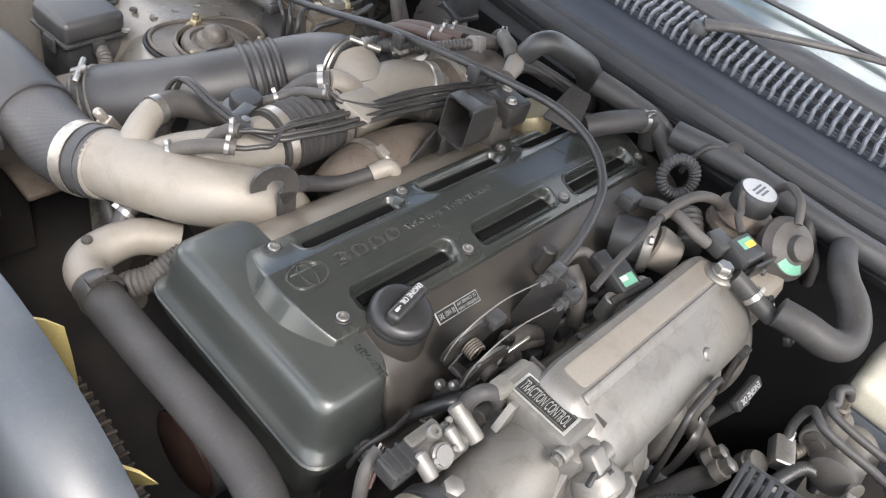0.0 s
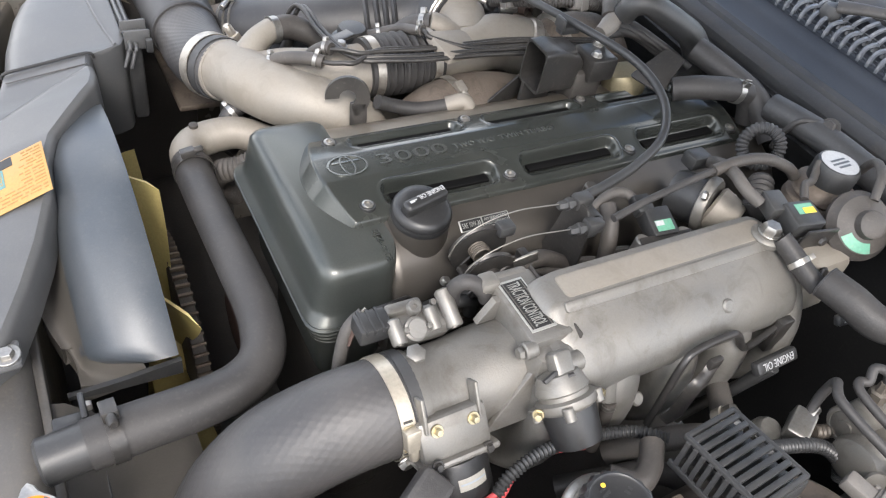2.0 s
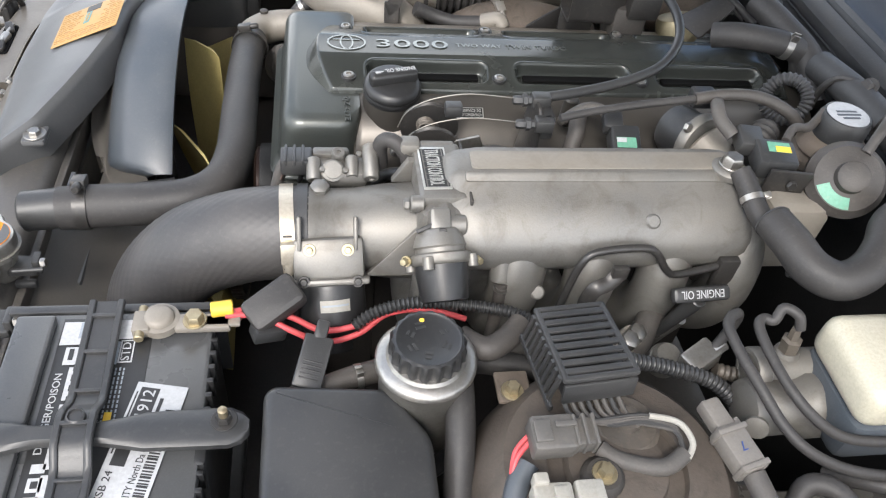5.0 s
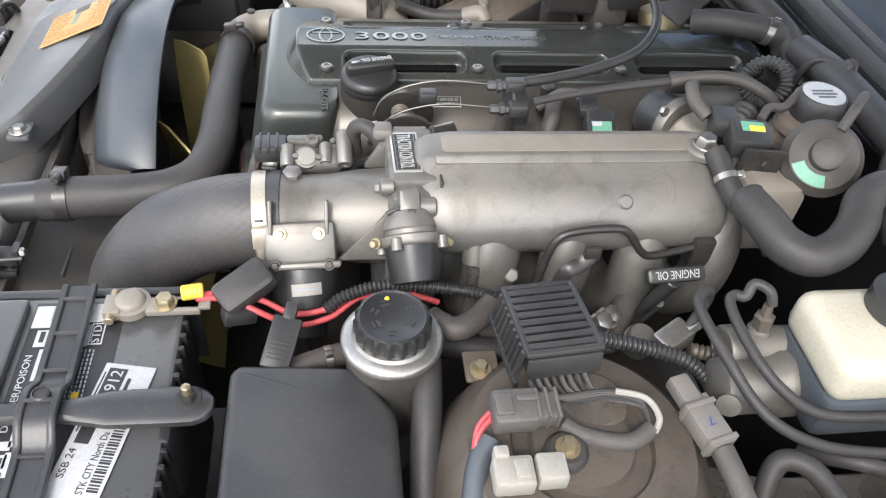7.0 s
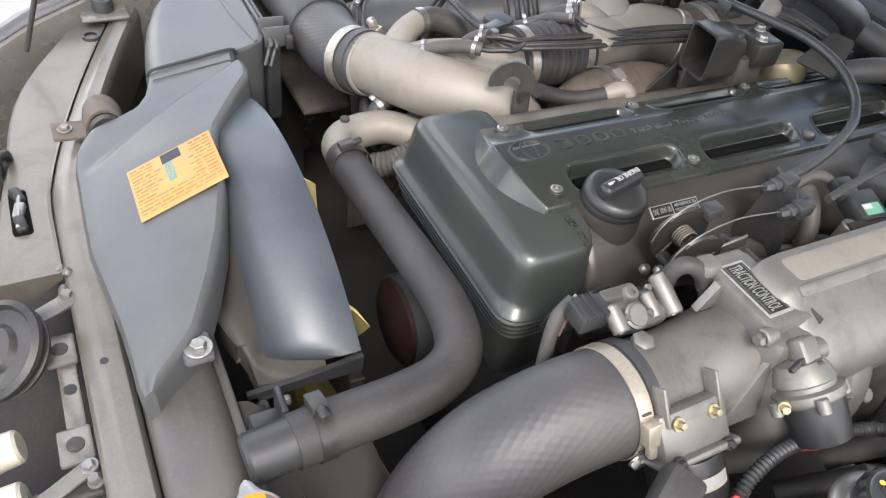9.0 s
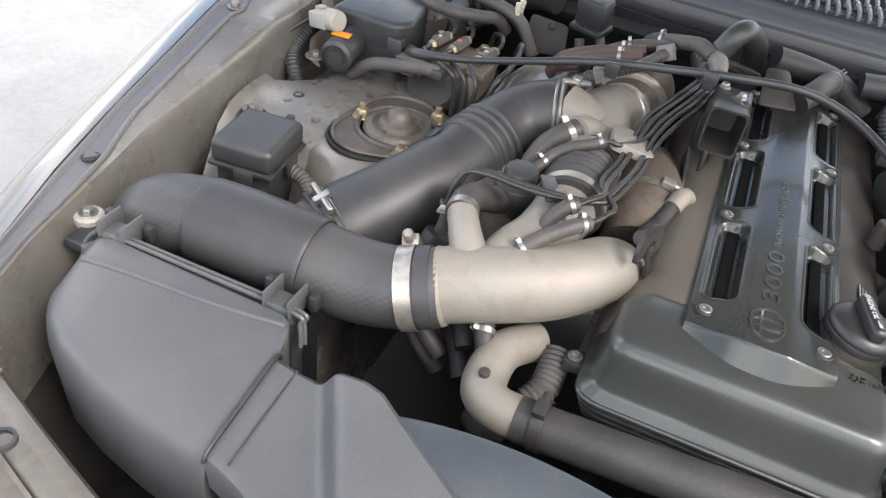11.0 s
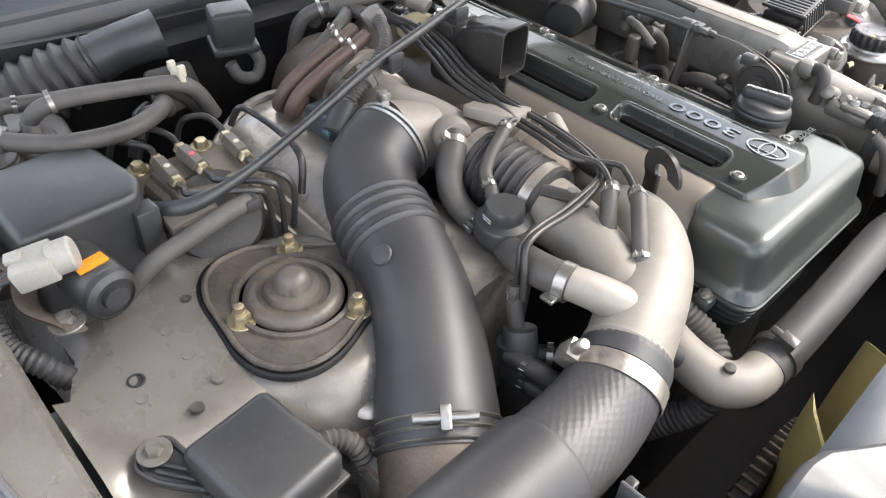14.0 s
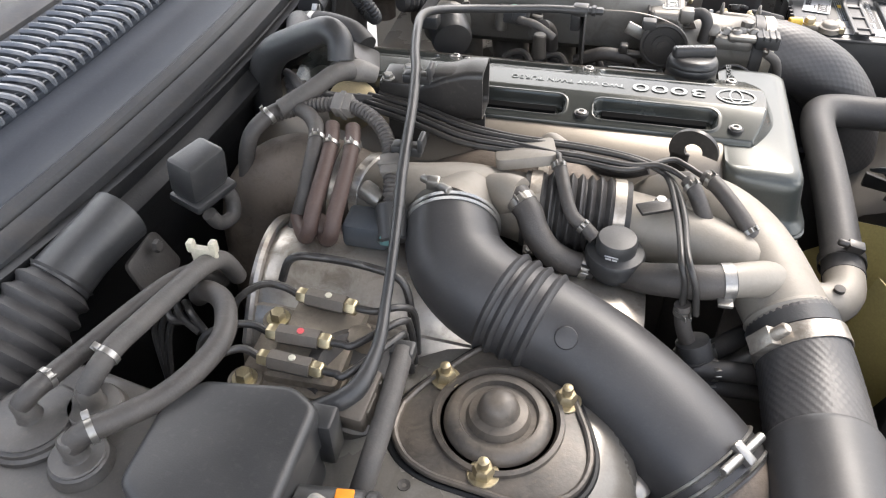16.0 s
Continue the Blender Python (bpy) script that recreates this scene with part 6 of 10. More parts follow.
for s in (-1, 1):
    g = Geo()
    rr = []
    for i in range(37):
        y = -0.30 - 0.25 * i / 36
        x, z = strap_x(y) + 0.0125 * s, strap_z(y)
        rr.append([(x - 0.003, y, z), (x + 0.003, y, z), (x + 0.003, y, z + 0.004), (x + 0.002, y, z + 0.005), (x - 0.002, y, z + 0.005), (x - 0.003, y, z + 0.004)])
    g.rings(rr)
    part("side_rail", g, M_PLASTIC, strap)
g = Geo()
rr = []
for i in range(37):
    y = -0.30 - 0.25 * i / 36
    x, z = strap_x(y), strap_z(y)
    rr.append([(x - 0.012, y, z), (x + 0.012, y, z), (x + 0.012, y, z + 0.002), (x - 0.012, y, z + 0.002)])
g.rings(rr)
part("web", g, M_PLASTIC, strap)
for i in range(6):
    y = -0.318 - 0.041 * i
    part("rung", Geo().box((strap_x(y), y, strap_z(y) + 0.0025), (0.024, 0.004, 0.005), 0.0012), M_PLASTIC, strap)
part("knob", Geo().lathe([(0.0075, 0), (0.0075, 0.003), (0.006, 0.004), (0.0055, 0.002), (0.001, 0.002)], (strap_x(-0.435), -0.435, strap_z(-0.435) + 0.002), (0, 0, 1), 20), M_PLASTIC, strap)
hb = thing("battery_hold_down", "black steel hold-down bar bolted across the battery", "hold-down")
g = Geo()
rr = []
for x, w, z in ((-0.36, 0.016, ZB + 0.012), (-0.31, 0.016, ZB + 0.014), (-0.285, 0.013, ZB + 0.015), (-0.262, 0.0085, ZB + 0.016), (-0.225, 0.008, ZB + 0.016), (-0.200, 0.012, ZB + 0.016), (-0.178, 0.0165, ZB + 0.016), (-0.13, 0.0175, ZB + 0.016), (-0.112, 0.0175, ZB + 0.016), (-0.102, 0.0135, ZB + 0.015), (-0.096, 0.006, ZB + 0.015)):
    rr.append([(x, -0.444 - w, z - 0.004), (x, -0.444 - w, z + 0.002), (x, -0.444 - w * 0.7, z + 0.005), (x, -0.444 + w * 0.7, z + 0.005), (x, -0.444 + w, z + 0.002), (x, -0.444 + w, z - 0.004)])
g.rings(rr)
part("bar", g, M_PLASTIC, hb)
hexbolt(hb, (-0.116, -0.440, ZB + 0.020), 0.0065, 0.008, washer=0.011, mat=M_BLACKSTEEL)
g = Geo().lathe([(0.004, 0), (0.004, 0.01), (0.002, 0.011)], (-0.116, -0.440, ZB + 0.026), (0, 0, 1), 10)
part("stud", g, M_BRASS, hb)
g = Geo().box((-0.137, -0.444, -0.11), (0.012, 0.05, 0.09), 0.003)
part("leg", g, M_PLASTIC, hb)
ty = thing("battery_tray", "black battery tray and heat shield beside the radiator", "battery tray")
g = Geo().box((-0.224, -0.302, -0.115), (0.19, 0.004, 0.10), 0.0015)
g.box((-0.224, -0.3, -0.067), (0.195, 0.010, 0.006), 0.002)
part("shield", g, M_PLASTIC, ty)
g = Geo()
g.prism([(-0.42, -0.10), (-0.302, -0.10), (-0.302, 0.0), (-0.40, -0.07)], 0, 0.004, 0.001, frame_at((-0.318, 0.0, -0.07), (0, 1, 0), (0, 0, 1)))
part("side_shield", g, M_PLASTIC, ty)
g = Geo().box((-0.224, -0.435, -0.29), (0.2, 0.29, 0.02), 0.004)
part("base", g, M_PLASTIC, ty)
tm = thing("battery_terminal", "corroded lead battery clamp with bolts and a yellow sleeve", "battery terminal")
g = Geo().lathe([(0.0140, 0), (0.0140, 0.012), (0.0125, 0.016), (0.010, 0.0175), (0.003, 0.018)], (-0.184, -0.322, -0.066), (0, 0, 1), 24)
part("post", g, M_ALLOY_D, tm)
g = Geo().lathe([(0.016, 0), (0.018, 0.001), (0.018, 0.009), (0.0145, 0.010)], (-0.184, -0.322, -0.064), (0, 0, 1), 24)
g.box((-0.199, -0.326, -0.058), (0.016, 0.024, 0.012), 0.002)
g.box((-0.145, -0.326, -0.059), (0.050, 0.018, 0.008), 0.002)
g.box((-0.128, -0.326, -0.057), (0.034, 0.012, 0.004), 0.001)
part("clamp", g, M_ALLOY_D, tm, "grey corroded lead clamp")
hexbolt(tm, (-0.152, -0.326, -0.055), 0.0085, 0.010, washer=0.011, mat=M_BRASS)
g = Geo().rod((-0.200, -0.345, -0.057), (-0.200, -0.307, -0.057), 0.0045)
part("pinch_bolt", g, M_BRASS, tm)
g = Geo().rod((-0.138, -0.318, -0.050), (-0.118, -0.315, -0.050), 0.0075)
part("sleeve", g, M_YELLOW, tm, "yellow cable sleeve")
bo = thing("terminal_boot", "black rubber terminal cover folded off the cables", "terminal cover")
g = Geo().box((-0.080, -0.312, -0.050), (0.056, 0.034, 0.026), 0.006, Matrix.Translation((-0.080, -0.312, -0.050)) @ pose(0, 0, 0, 20, -20, 30) @ Matrix.Translation((0.080, 0.312, 0.050)))
part("boot", g, M_RUBBER, bo)
g = Geo().box((-0.086, -0.330, -0.068), (0.032, 0.02, 0.016), 0.003, Matrix.Translation((-0.086, -0.33, -0.068)) @ pose(0, 0, 0, 0, 15, 20) @ Matrix.Translation((0.086, 0.33, 0.068)))
part("flap", g, M_PLASTIC, bo)
for k, dy in enumerate((0.0, -0.008)):
    hose("battery_cable", [(-0.125, -0.318 + dy * 0.5, -0.054), (-0.095, -0.312 + dy, -0.058), (-0.065, -0.316 + dy * 2, -0.066), (-0.035, -0.324 + dy, -0.078 + dy), (0.0, -0.320 + dy * 0.6, -0.076 + dy), (0.03, -0.308, -0.070 + dy * 0.6), (0.07, -0.306, -0.072), (0.11, -0.309, -0.085)], 0.0031, M_RED, "red battery cable with plastic sheath", "cable", seg=10)
hose("loom_conduit", [(-0.004, -0.322, -0.076), (0.015, -0.314, -0.066), (0.05, -0.308, -0.059), (0.10, -0.310, -0.060), (0.15, -0.322, -0.060), (0.178, -0.345, -0.055)], 0.0068, M_PLASTIC, "black corrugated cable conduit", "cable conduit", wave=(0.0018, 0.0045), seg=12)
cm = thing("cable_marker", "dark grey plastic cable holder with slots", "cable holder")
m_ = Matrix.Translation((-0.044, -0.376, -0.058)) @ pose(0, 0, 0, 24, 8, -14)
g = Geo().box((0, 0, 0), (0.027, 0.05, 0.006), 0.002, m_)
part("plate", g, M_PLASTIC, cm)
for i in range(5):
    g = Geo().box((0, -0.016 + 0.004 * i, 0.0034), (0.018, 0.0012, 0.001), 0.0003, m_)
    part("slot", g, M_INK, cm)
g = Geo().box((0.0, 0.03, -0.002), (0.012, 0.02, 0.01), 0.002, m_)
part("tab", g, M_PLASTIC, cm)

fb = thing("air_resonator", "matt grey-black plastic box cover beside the battery", "plastic cover")
out = rounded([(-0.086, -0.62), (0.056, -0.62), (0.056, -0.462), (0.022, -0.412), (-0.078, -0.404), (-0.086, -0.412)], 0.012, 4)
g = Geo().prism(out, -0.17, -0.047, 0.009, seg=4)
part("cover_shell", g, M_PLASTIC, fb)
g = Geo().prism([(x * 1.03 + 0.0004, (y + 0.5) * 1.02 - 0.5) for x, y in out], -0.17, -0.110, 0.003)
part("lower_case", g, M_PLASTIC, fb)
for x in (-0.05, 0.01):
    part("latch", Geo().box((x, -0.402, -0.112), (0.018, 0.012, 0.022), 0.002), M_PLASTIC, fb)

ps = thing("power_steering_reservoir", "silver steel power steering reservoir with a black cap", "fluid reservoir")
RC = (0.055, -0.398, 0)
g = Geo().lathe([(0.036, -0.13), (0.040, -0.12), (0.041, -0.04), (0.043, -0.034), (0.044, -0.031)], RC, (0, 0.03, 1), 48)
part("canister", g, M_CAN, ps)
g = Geo().lathe([(0.0435, -0.032), (0.0455, -0.030), (0.0455, -0.0265), (0.043, -0.0235), (0.036, -0.0215), (0.034, -0.0185), (0.031, -0.0180)], RC, (0, 0.03, 1), 48)
part("rim", g, M_STEEL, ps, "bright rolled steel rim")
g = Geo()
rr = []
for z, base, dep in ((-0.021, 0.031, 0.0), (-0.017, 0.0325, 0.0018), (-0.004, 0.0325, 0.0018), (0.0, 0.031, 0.0006), (0.001, 0.0285, 0.0), (-0.0005, 0.0265, 0.0), (-0.0005, 0.002, 0)):
    rr.append([(RC[0] + (base + dep * math.cos(18 * 2 * math.pi * i / 144)) * math.cos(2 * math.pi * i / 144), RC[1] + (base + dep * math.cos(18 * 2 * math.pi * i / 144)) * math.sin(2 * math.pi * i / 144), z) for i in range(144)])
g.rings(rr)
cp = part("cap", g, M_BLACKCAP, ps, "black scalloped screw cap")
g = Geo().lathe([(0.0022, 0), (0.0022, 0.0006), (0.0005, 0.0007)], (0.051, -0.377, -0.0006), (0, 0, 1), 12)
part("paint_dot", g, M_YELLOW, cp)
for i, (a, l) in enumerate(((0.3, 0.018), (1.1, 0.012), (2.0, 0.016), (3.0, 0.014), (4.2, 0.016), (5.2, 0.01))):
    bars("cap_mark", [(-l / 3, 0.013, l * 0.5, 0.0026), (-l / 4, 0.018, l * 0.4, 0.0022)], Matrix.Translation((RC[0], RC[1], -0.0006)) @ Matrix.Rotation(a, 4, "Z"), M_PLASTIC, cp, 0.0005)
hose("steering_hose", [(0.095, -0.365, -0.12), (0.088, -0.385, -0.075), (0.086, -0.408, -0.052), (0.083, -0.45, -0.062), (0.078, -0.50, -0.09), (0.076, -0.56, -0.12)], 0.0135, M_RUBBER, "dusty black power steering hose")
hose("steering_return_hose", [(0.04, -0.36, -0.09), (-0.005, -0.375, -0.085), (-0.04, -0.385, -0.09), (-0.06, -0.37, -0.12), (-0.065, -0.34, -0.2)], 0.0115, M_RUBBER_D, "dusty black return hose with a clip", clamps=[((-0.002, -0.3745, -0.0855), (1, 0.2, 0), (0, -0.3, 1))])
hose("bracket_hose", [(0.095, -0.355, -0.055), (0.115, -0.372, -0.052), (0.135, -0.365, -0.05), (0.155, -0.345, -0.05)], 0.012, M_RUBBER_D, "dusty black pipe held by a bracket")

# igniter with slotted cover
ig = thing("igniter", "black slotted igniter housing with a wire bundle", "igniter")
IC = Vector((0.192, -0.406, 0.000))
im = frame_at(IC, (1, 0.08, 0.02), (0.02, 0.088, -0.010))
g = Geo().box((0, 0, -0.018), (0.060, 0.080, 0.020), 0.004, im)
part("housing", g, M_BLACKCAP, ig)
g = Geo()
for sx in (-1, 1):
    g.box((0.0315 * sx, 0, 0.001), (0.006, 0.088, 0.006), 0.0022, im)
for sy in (-1, 1):
    g.box((0, 0.0415 * sy, 0.001), (0.066, 0.006, 0.006), 0.0022, im)
part("rim", g, M_PLASTIC, ig)
for i in range(8):
    g = Geo().box((0, -0.034 + 0.0097 * i, 0.002), (0.060, 0.0062, 0.0040), 0.0014, im)
    part("slat", g, M_PLASTIC, ig)
for i in range(9):
    g = Geo().rings([[(-0.0335 - 0.006 * ease(u / 4), -0.036 + 0.009 * i + dy, 0.001 - 0.007 * u), (-0.0335 - 0.006 * ease(u / 4), -0.036 + 0.009 * i - dy, 0.001 - 0.007 * u), (-0.0365 - 0.006 * ease(u / 4), -0.036 + 0.009 * i - dy, 0.0 - 0.007 * u), (-0.0365 - 0.006 * ease(u / 4), -0.036 + 0.009 * i + dy, 0.0 - 0.007 * u)] for u in range(5) for dy in (0.0022,)], m=im)
    part("side_rib", g, M_PLASTIC, ig)
part("side_rail", Geo().box((-0.041, 0, -0.031), (0.005, 0.088, 0.008), 0.002, im), M_PLASTIC, ig)
part("front_skirt", Geo().box((0, -0.0435, -0.014), (0.066, 0.004, 0.022), 0.0015, im), M_PLASTIC, ig)
wr = thing("igniter_wires", "bundle of grey-black wires taped together", "wiring loom")
for i in range(8):
    x = 0.167 + 0.007 * i
    g = Geo().tube([(x, -0.450, -0.022), (x + 0.004, -0.462, -0.026), (x + 0.018 - i * 0.001, -0.470 - 0.0015 * (i % 4), -0.026), (0.232, -0.468 - 0.0022 * (i % 4), -0.024 - 0.002 * (i // 4)), (0.258, -0.477 - 0.002 * (i % 4), -0.026), (0.262, -0.50 + 0.001 * i, -0.030)], 0.0022, 7, 4)
    part("wire", g, M_TAPE if i % 3 else M_PLASTIC, wr)
g = Geo().tube([(0.238, -0.470, -0.022), (0.262, -0.478, -0.022), (0.270, -0.495, -0.026), (0.263, -0.507, -0.030)], 0.0028, 8, 6)
part("white_wire", g, M_WHITE, wr, "single white wire")
g = Geo().tube([(0.262, -0.502, -0.032), (0.24, -0.512, -0.034), (0.205, -0.503, -0.034), (0.19, -0.492, -0.032)], 0.0075, 12, 5)
part("tape_wrap", g, M_TAPE, wr)
cg = thing("grey_connector", "dusty grey multi-pin connector", "connector")
cmx = frame_at((0.146, -0.490, -0.013), (1, 0.02, 0), (0, 1, 0.1))
g = Geo().box((0, 0, 0), (0.036, 0.030, 0.022), 0.003, cmx)
g.box((0.026, 0.0, -0.001), (0.020, 0.024, 0.018), 0.003, cmx)
for i_ in range(3):
    g.box((0.018 + 0.008 * i_, 0.0, 0.002), (0.003, 0.027, 0.020), 0.001, cmx)
part("shell", g, M_CONDARK, cg)
g = Geo().box((-0.010, 0.0, 0.0122), (0.014, 0.018, 0.004), 0.001, cmx)
g.box((0.010, 0.005, 0.012), (0.018, 0.005, 0.003), 0.001, cmx)
part("latch", g, M_CONDARK, cg)
hose("connector_loom", [(0.128, -0.500, -0.036), (0.116, -0.52, -0.045), (0.108, -0.56, -0.06), (0.105, -0.62, -0.08)], 0.010, M_SHROUD, "grey taped wiring loom by the tower", "wiring loom")
for i, dy in enumerate((0.004, -0.002)):
    hose("red_wire", [(0.130, -0.486 + dy, -0.024), (0.118, -0.497 + dy, -0.030), (0.113, -0.512, -0.040)], 0.0022, M_RED, "thin red wire into the connector", "wire", seg=8)
wc = thing("white_connector", "dusty white plastic connector pair", "connector")
g = Geo().box((0.138, -0.540, -0.024), (0.032, 0.026, 0.018), 0.003)
g.box((0.130, -0.525, -0.019), (0.012, 0.010, 0.015), 0.002)
g.box((0.144, -0.540, -0.014), (0.012, 0.016, 0.004), 0.001)
part("shell", g, M_WHITE, wc)
g = Geo().box((0.168, -0.538, -0.024), (0.024, 0.024, 0.018), 0.003)
part("plug", g, M_WHITE, wc)
c7 = thing("numbered_connector", "grey connector marked 7 hanging on a loom", "connector")
cm7 = frame_at((0.311, -0.497, -0.034), (0.26, -0.98, -0.06), (1, 0.12, 0.0))
g = Geo().box((0.004, 0, 0), (0.044, 0.026, 0.020), 0.003, cm7)
g.box((-0.030, 0, 0), (0.030, 0.019, 0.015), 0.003, cm7)
g.box((-0.012, 0, 0.002), (0.005, 0.029, 0.021), 0.001, cm7)
g.box((0.022, 0, 0.001), (0.005, 0.028, 0.021), 0.001, cm7)
part("shell", g, M_GREYCON, c7)
g = Geo().box((-0.012, 0.012, 0.003), (0.020, 0.005, 0.008), 0.001, cm7)
part("latch", g, M_GREYCON, c7)
writing("number_mark", "7", 0.012, cm7 @ frame_at((0.004, 0.0, 0.0104), (0, -1, 0), (1, 0, 0)), surface("blue_marker", (0.03, 0.06, 0.2), 0.5, 0, 0.05, 20, 300, 0.0), c7, 0.0002)
hose("connector_tail", [(0.318, -0.522, -0.036), (0.324, -0.555, -0.044), (0.334, -0.60, -0.066)], 0.010, M_TAPE, "taped grey wiring loom below the connector", "wiring loom")

# brake master cylinder and reservoir
mc = thing("master_cylinder", "cast aluminium brake master cylinder", "master cylinder")
g = Geo().lathe([(0.020, 0), (0.026, 0.003), (0.028, 0.012), (0.028, 0.05), (0.033, 0.06), (0.033, 0.075), (0.027, 0.085), (0.027, 0.16), (0.04, 0.17), (0.04, 0.18)], (0.352, -0.440, -0.066), (1, 0.02, 0.0), 30)
part("cylinder", g, M_ALLOY, mc)
g = Geo().lathe([(0.017, 0.002), (0.018, 0.0), (0.0215, 0.0), (0.023, 0.002), (0.023, 0.012), (0.0205, 0.014), (0.0205, 0.09), (0.024, 0.10)], (0.366, -0.410, -0.050), (1, 0.0, 0.0), 28)
part("upper_bore", g, M_ALLOY, mc)
part("bore_plug", Geo().lathe([(0.0172, 0), (0.0172, -0.001), (0.008, -0.002), (0.0078, -0.0045), (0.001, -0.0045)], (0.3675, -0.410, -0.050), (1, 0, 0), 24), M_CAN, mc)
part("cast_bridge", Geo().box((0.405, -0.424, -0.056), (0.050, 0.040, 0.030), 0.008), M_ALLOY, mc)
part("port_boss", Geo().lathe([(0.013, -0.02), (0.012, 0.0), (0.010, 0.004), (0.009, 0.004)], (0.400, -0.404, -0.030), (-0.1, 0.1, 1), 20), M_ALLOY, mc)
g = Geo().lathe([(0.011, 0), (0.011, 0.004), (0.006, 0.005)], (0.356, -0.464, -0.060), (-0.6, -0.8, 0.35), 16)
part("plug", g, M_ALLOY, mc)
g = Geo().lathe([(0.0095, 0), (0.0095, 0.014), (0.006, 0.016), (0.0045, 0.028)], (0.400, -0.404, -0.026), (-0.1, 0.1, 1), 6)
part("line_nut", g, M_COUP, mc)
rv = thing("brake_reservoir", "yellowed translucent brake fluid reservoir", "fluid reservoir")
g = Geo().box((0.478, -0.447, -0.050), (0.118, 0.10, 0.054), 0.014)
part("lower_tank", g, M_SHROUD, rv, "grey lower half of the tank")
g = Geo().box((0.481, -0.444, -0.004), (0.120, 0.100, 0.050), 0.016, seg=4)
part("upper_tank", g, M_CREAM, rv)
g = Geo().lathe([(0.03, 0), (0.03, 0.018), (0.027, 0.02)], (0.50, -0.43, 0.022), (0, 0, 1), 28)
part("cap", g, M_PLASTIC, rv)
hose("brake_line", [(0.344, -0.381, -0.052), (0.352, -0.376, -0.036), (0.354, -0.376, -0.014), (0.348, -0.380, 0.0), (0.337, -0.387, 0.004), (0.331, -0.398, 0.002), (0.335, -0.424, -0.004), (0.344, -0.456, -0.012), (0.356, -0.482, -0.024), (0.374, -0.503, -0.034), (0.405, -0.517, -0.044), (0.446, -0.5245, -0.050), (0.52, -0.53, -0.055)], 0.0052, M_RUBBER, "black sleeved brake line by the reservoir", "brake line", seg=12)
hose("brake_line", [(0.400, -0.402, 0.002), (0.396, -0.396, 0.014), (0.384, -0.388, 0.016), (0.376, -0.394, 0.006), (0.368, -0.390, 0.004), (0.361, -0.398, 0.002), (0.362, -0.425, -0.003), (0.370, -0.4605, -0.010), (0.386, -0.482, -0.020), (0.409, -0.495, -0.030), (0.44, -0.500, -0.034), (0.50, -0.502, -0.035)], 0.0050, M_RUBBER, "black sleeved brake line by the reservoir", "brake line", seg=12)
vf = thing("brake_valve", "bright steel brake pipe fittings", "pipe fitting")
g = Geo().box((0, 0, 0), (0.036, 0.024, 0.022), 0.003, Matrix.Translation((0.330, -0.386, -0.062)) @ pose(0, 0, 0, 0, -12, 28))
part("block", g, M_STEEL, vf)
part("nut", Geo().lathe([(0.0062, 0), (0.0068, 0.001), (0.0068, 0.016), (0.0045, 0.018)], (0.340, -0.384, -0.056), (0.7, 0.25, 0.45), 6), M_STEEL, vf)
part("union", Geo().lathe([(0.015, 0), (0.0165, 0.002), (0.0165, 0.016), (0.0145, 0.018), (0.0145, 0.022), (0.012, 0.026), (0.002, 0.0265)], (0.305, -0.368, -0.094), (0, -0.25, 1), 26), M_CAN, vf)
part("hose_tail", Geo().tube([(0.345, -0.395, -0.068), (0.362, -0.400, -0.070), (0.374, -0.402, -0.070)], 0.008, 14, 5, wave=(0.0015, 0.006)), M_COUP, vf)
hose("side_conduit", [(0.212, -0.392, -0.030), (0.25, -0.395, -0.046), (0.29, -0.400, -0.054), (0.335, -0.412, -0.064), (0.362, -0.428, -0.085), (0.37, -0.44, -0.11)], 0.0082, M_PLASTIC, "black corrugated cable conduit", "cable conduit", wave=(0.0018, 0.005), seg=12)
hose("servo_hose", [(0.42, -0.50, -0.09), (0.45, -0.53, -0.06), (0.50, -0.545, -0.07), (0.55, -0.55, -0.1)], 0.0075, M_RUBBER, "black hose by the strut tower")
hose("servo_hose_low", [(0.36, -0.55, -0.09), (0.375, -0.525, -0.06), (0.40, -0.535, -0.055), (0.43, -0.57, -0.08)], 0.0095, M_RUBBER, "black looped hose by the strut tower")
lt_ = thing("strut_tower_left", "dusty brown strut tower dome", "strut tower", kind="structure")
g = Geo().lathe([(0.14, -0.12), (0.125, -0.055), (0.11, -0.018), (0.095, -0.002), (0.06, 0.002), (0.058, -0.004), (0.045, -0.004), (0.042, 0.004), (0.02, 0.008)], (0.205, -0.505, -0.042), (0, 0, 1), 48)
part("dome", g, M_TOWER, lt_)
part("top_nut_cover", Geo().lathe([(0.030, -0.004), (0.030, 0.004), (0.026, 0.008), (0.012, 0.009), (0.011, 0.016), (0.002, 0.017)], (0.222, -0.468, -0.042), (0, 0, 1), 28), M_CAP, lt_)
for x, y in ((0.134, -0.418), (0.187, -0.517)):
    if y < -0.45:
        part("bolt_seat", Geo().lathe([(0.019, -0.006), (0.018, 0.006), (0.014, 0.010), (0.002, 0.0105)], (x, y, -0.038), (0, 0, 1), 22), M_DARK, lt_)
    hexbolt(lt_, (x, y, -0.055 if y > -0.45 else -0.0275), 0.0065, 0.010, washer=0.0105, mat=M_BRASS)
g = Geo().box((0.136, -0.412, -0.058), (0.032, 0.034, 0.005), 0.003)
part("bracket_plate", g, M_IRON, lt_)

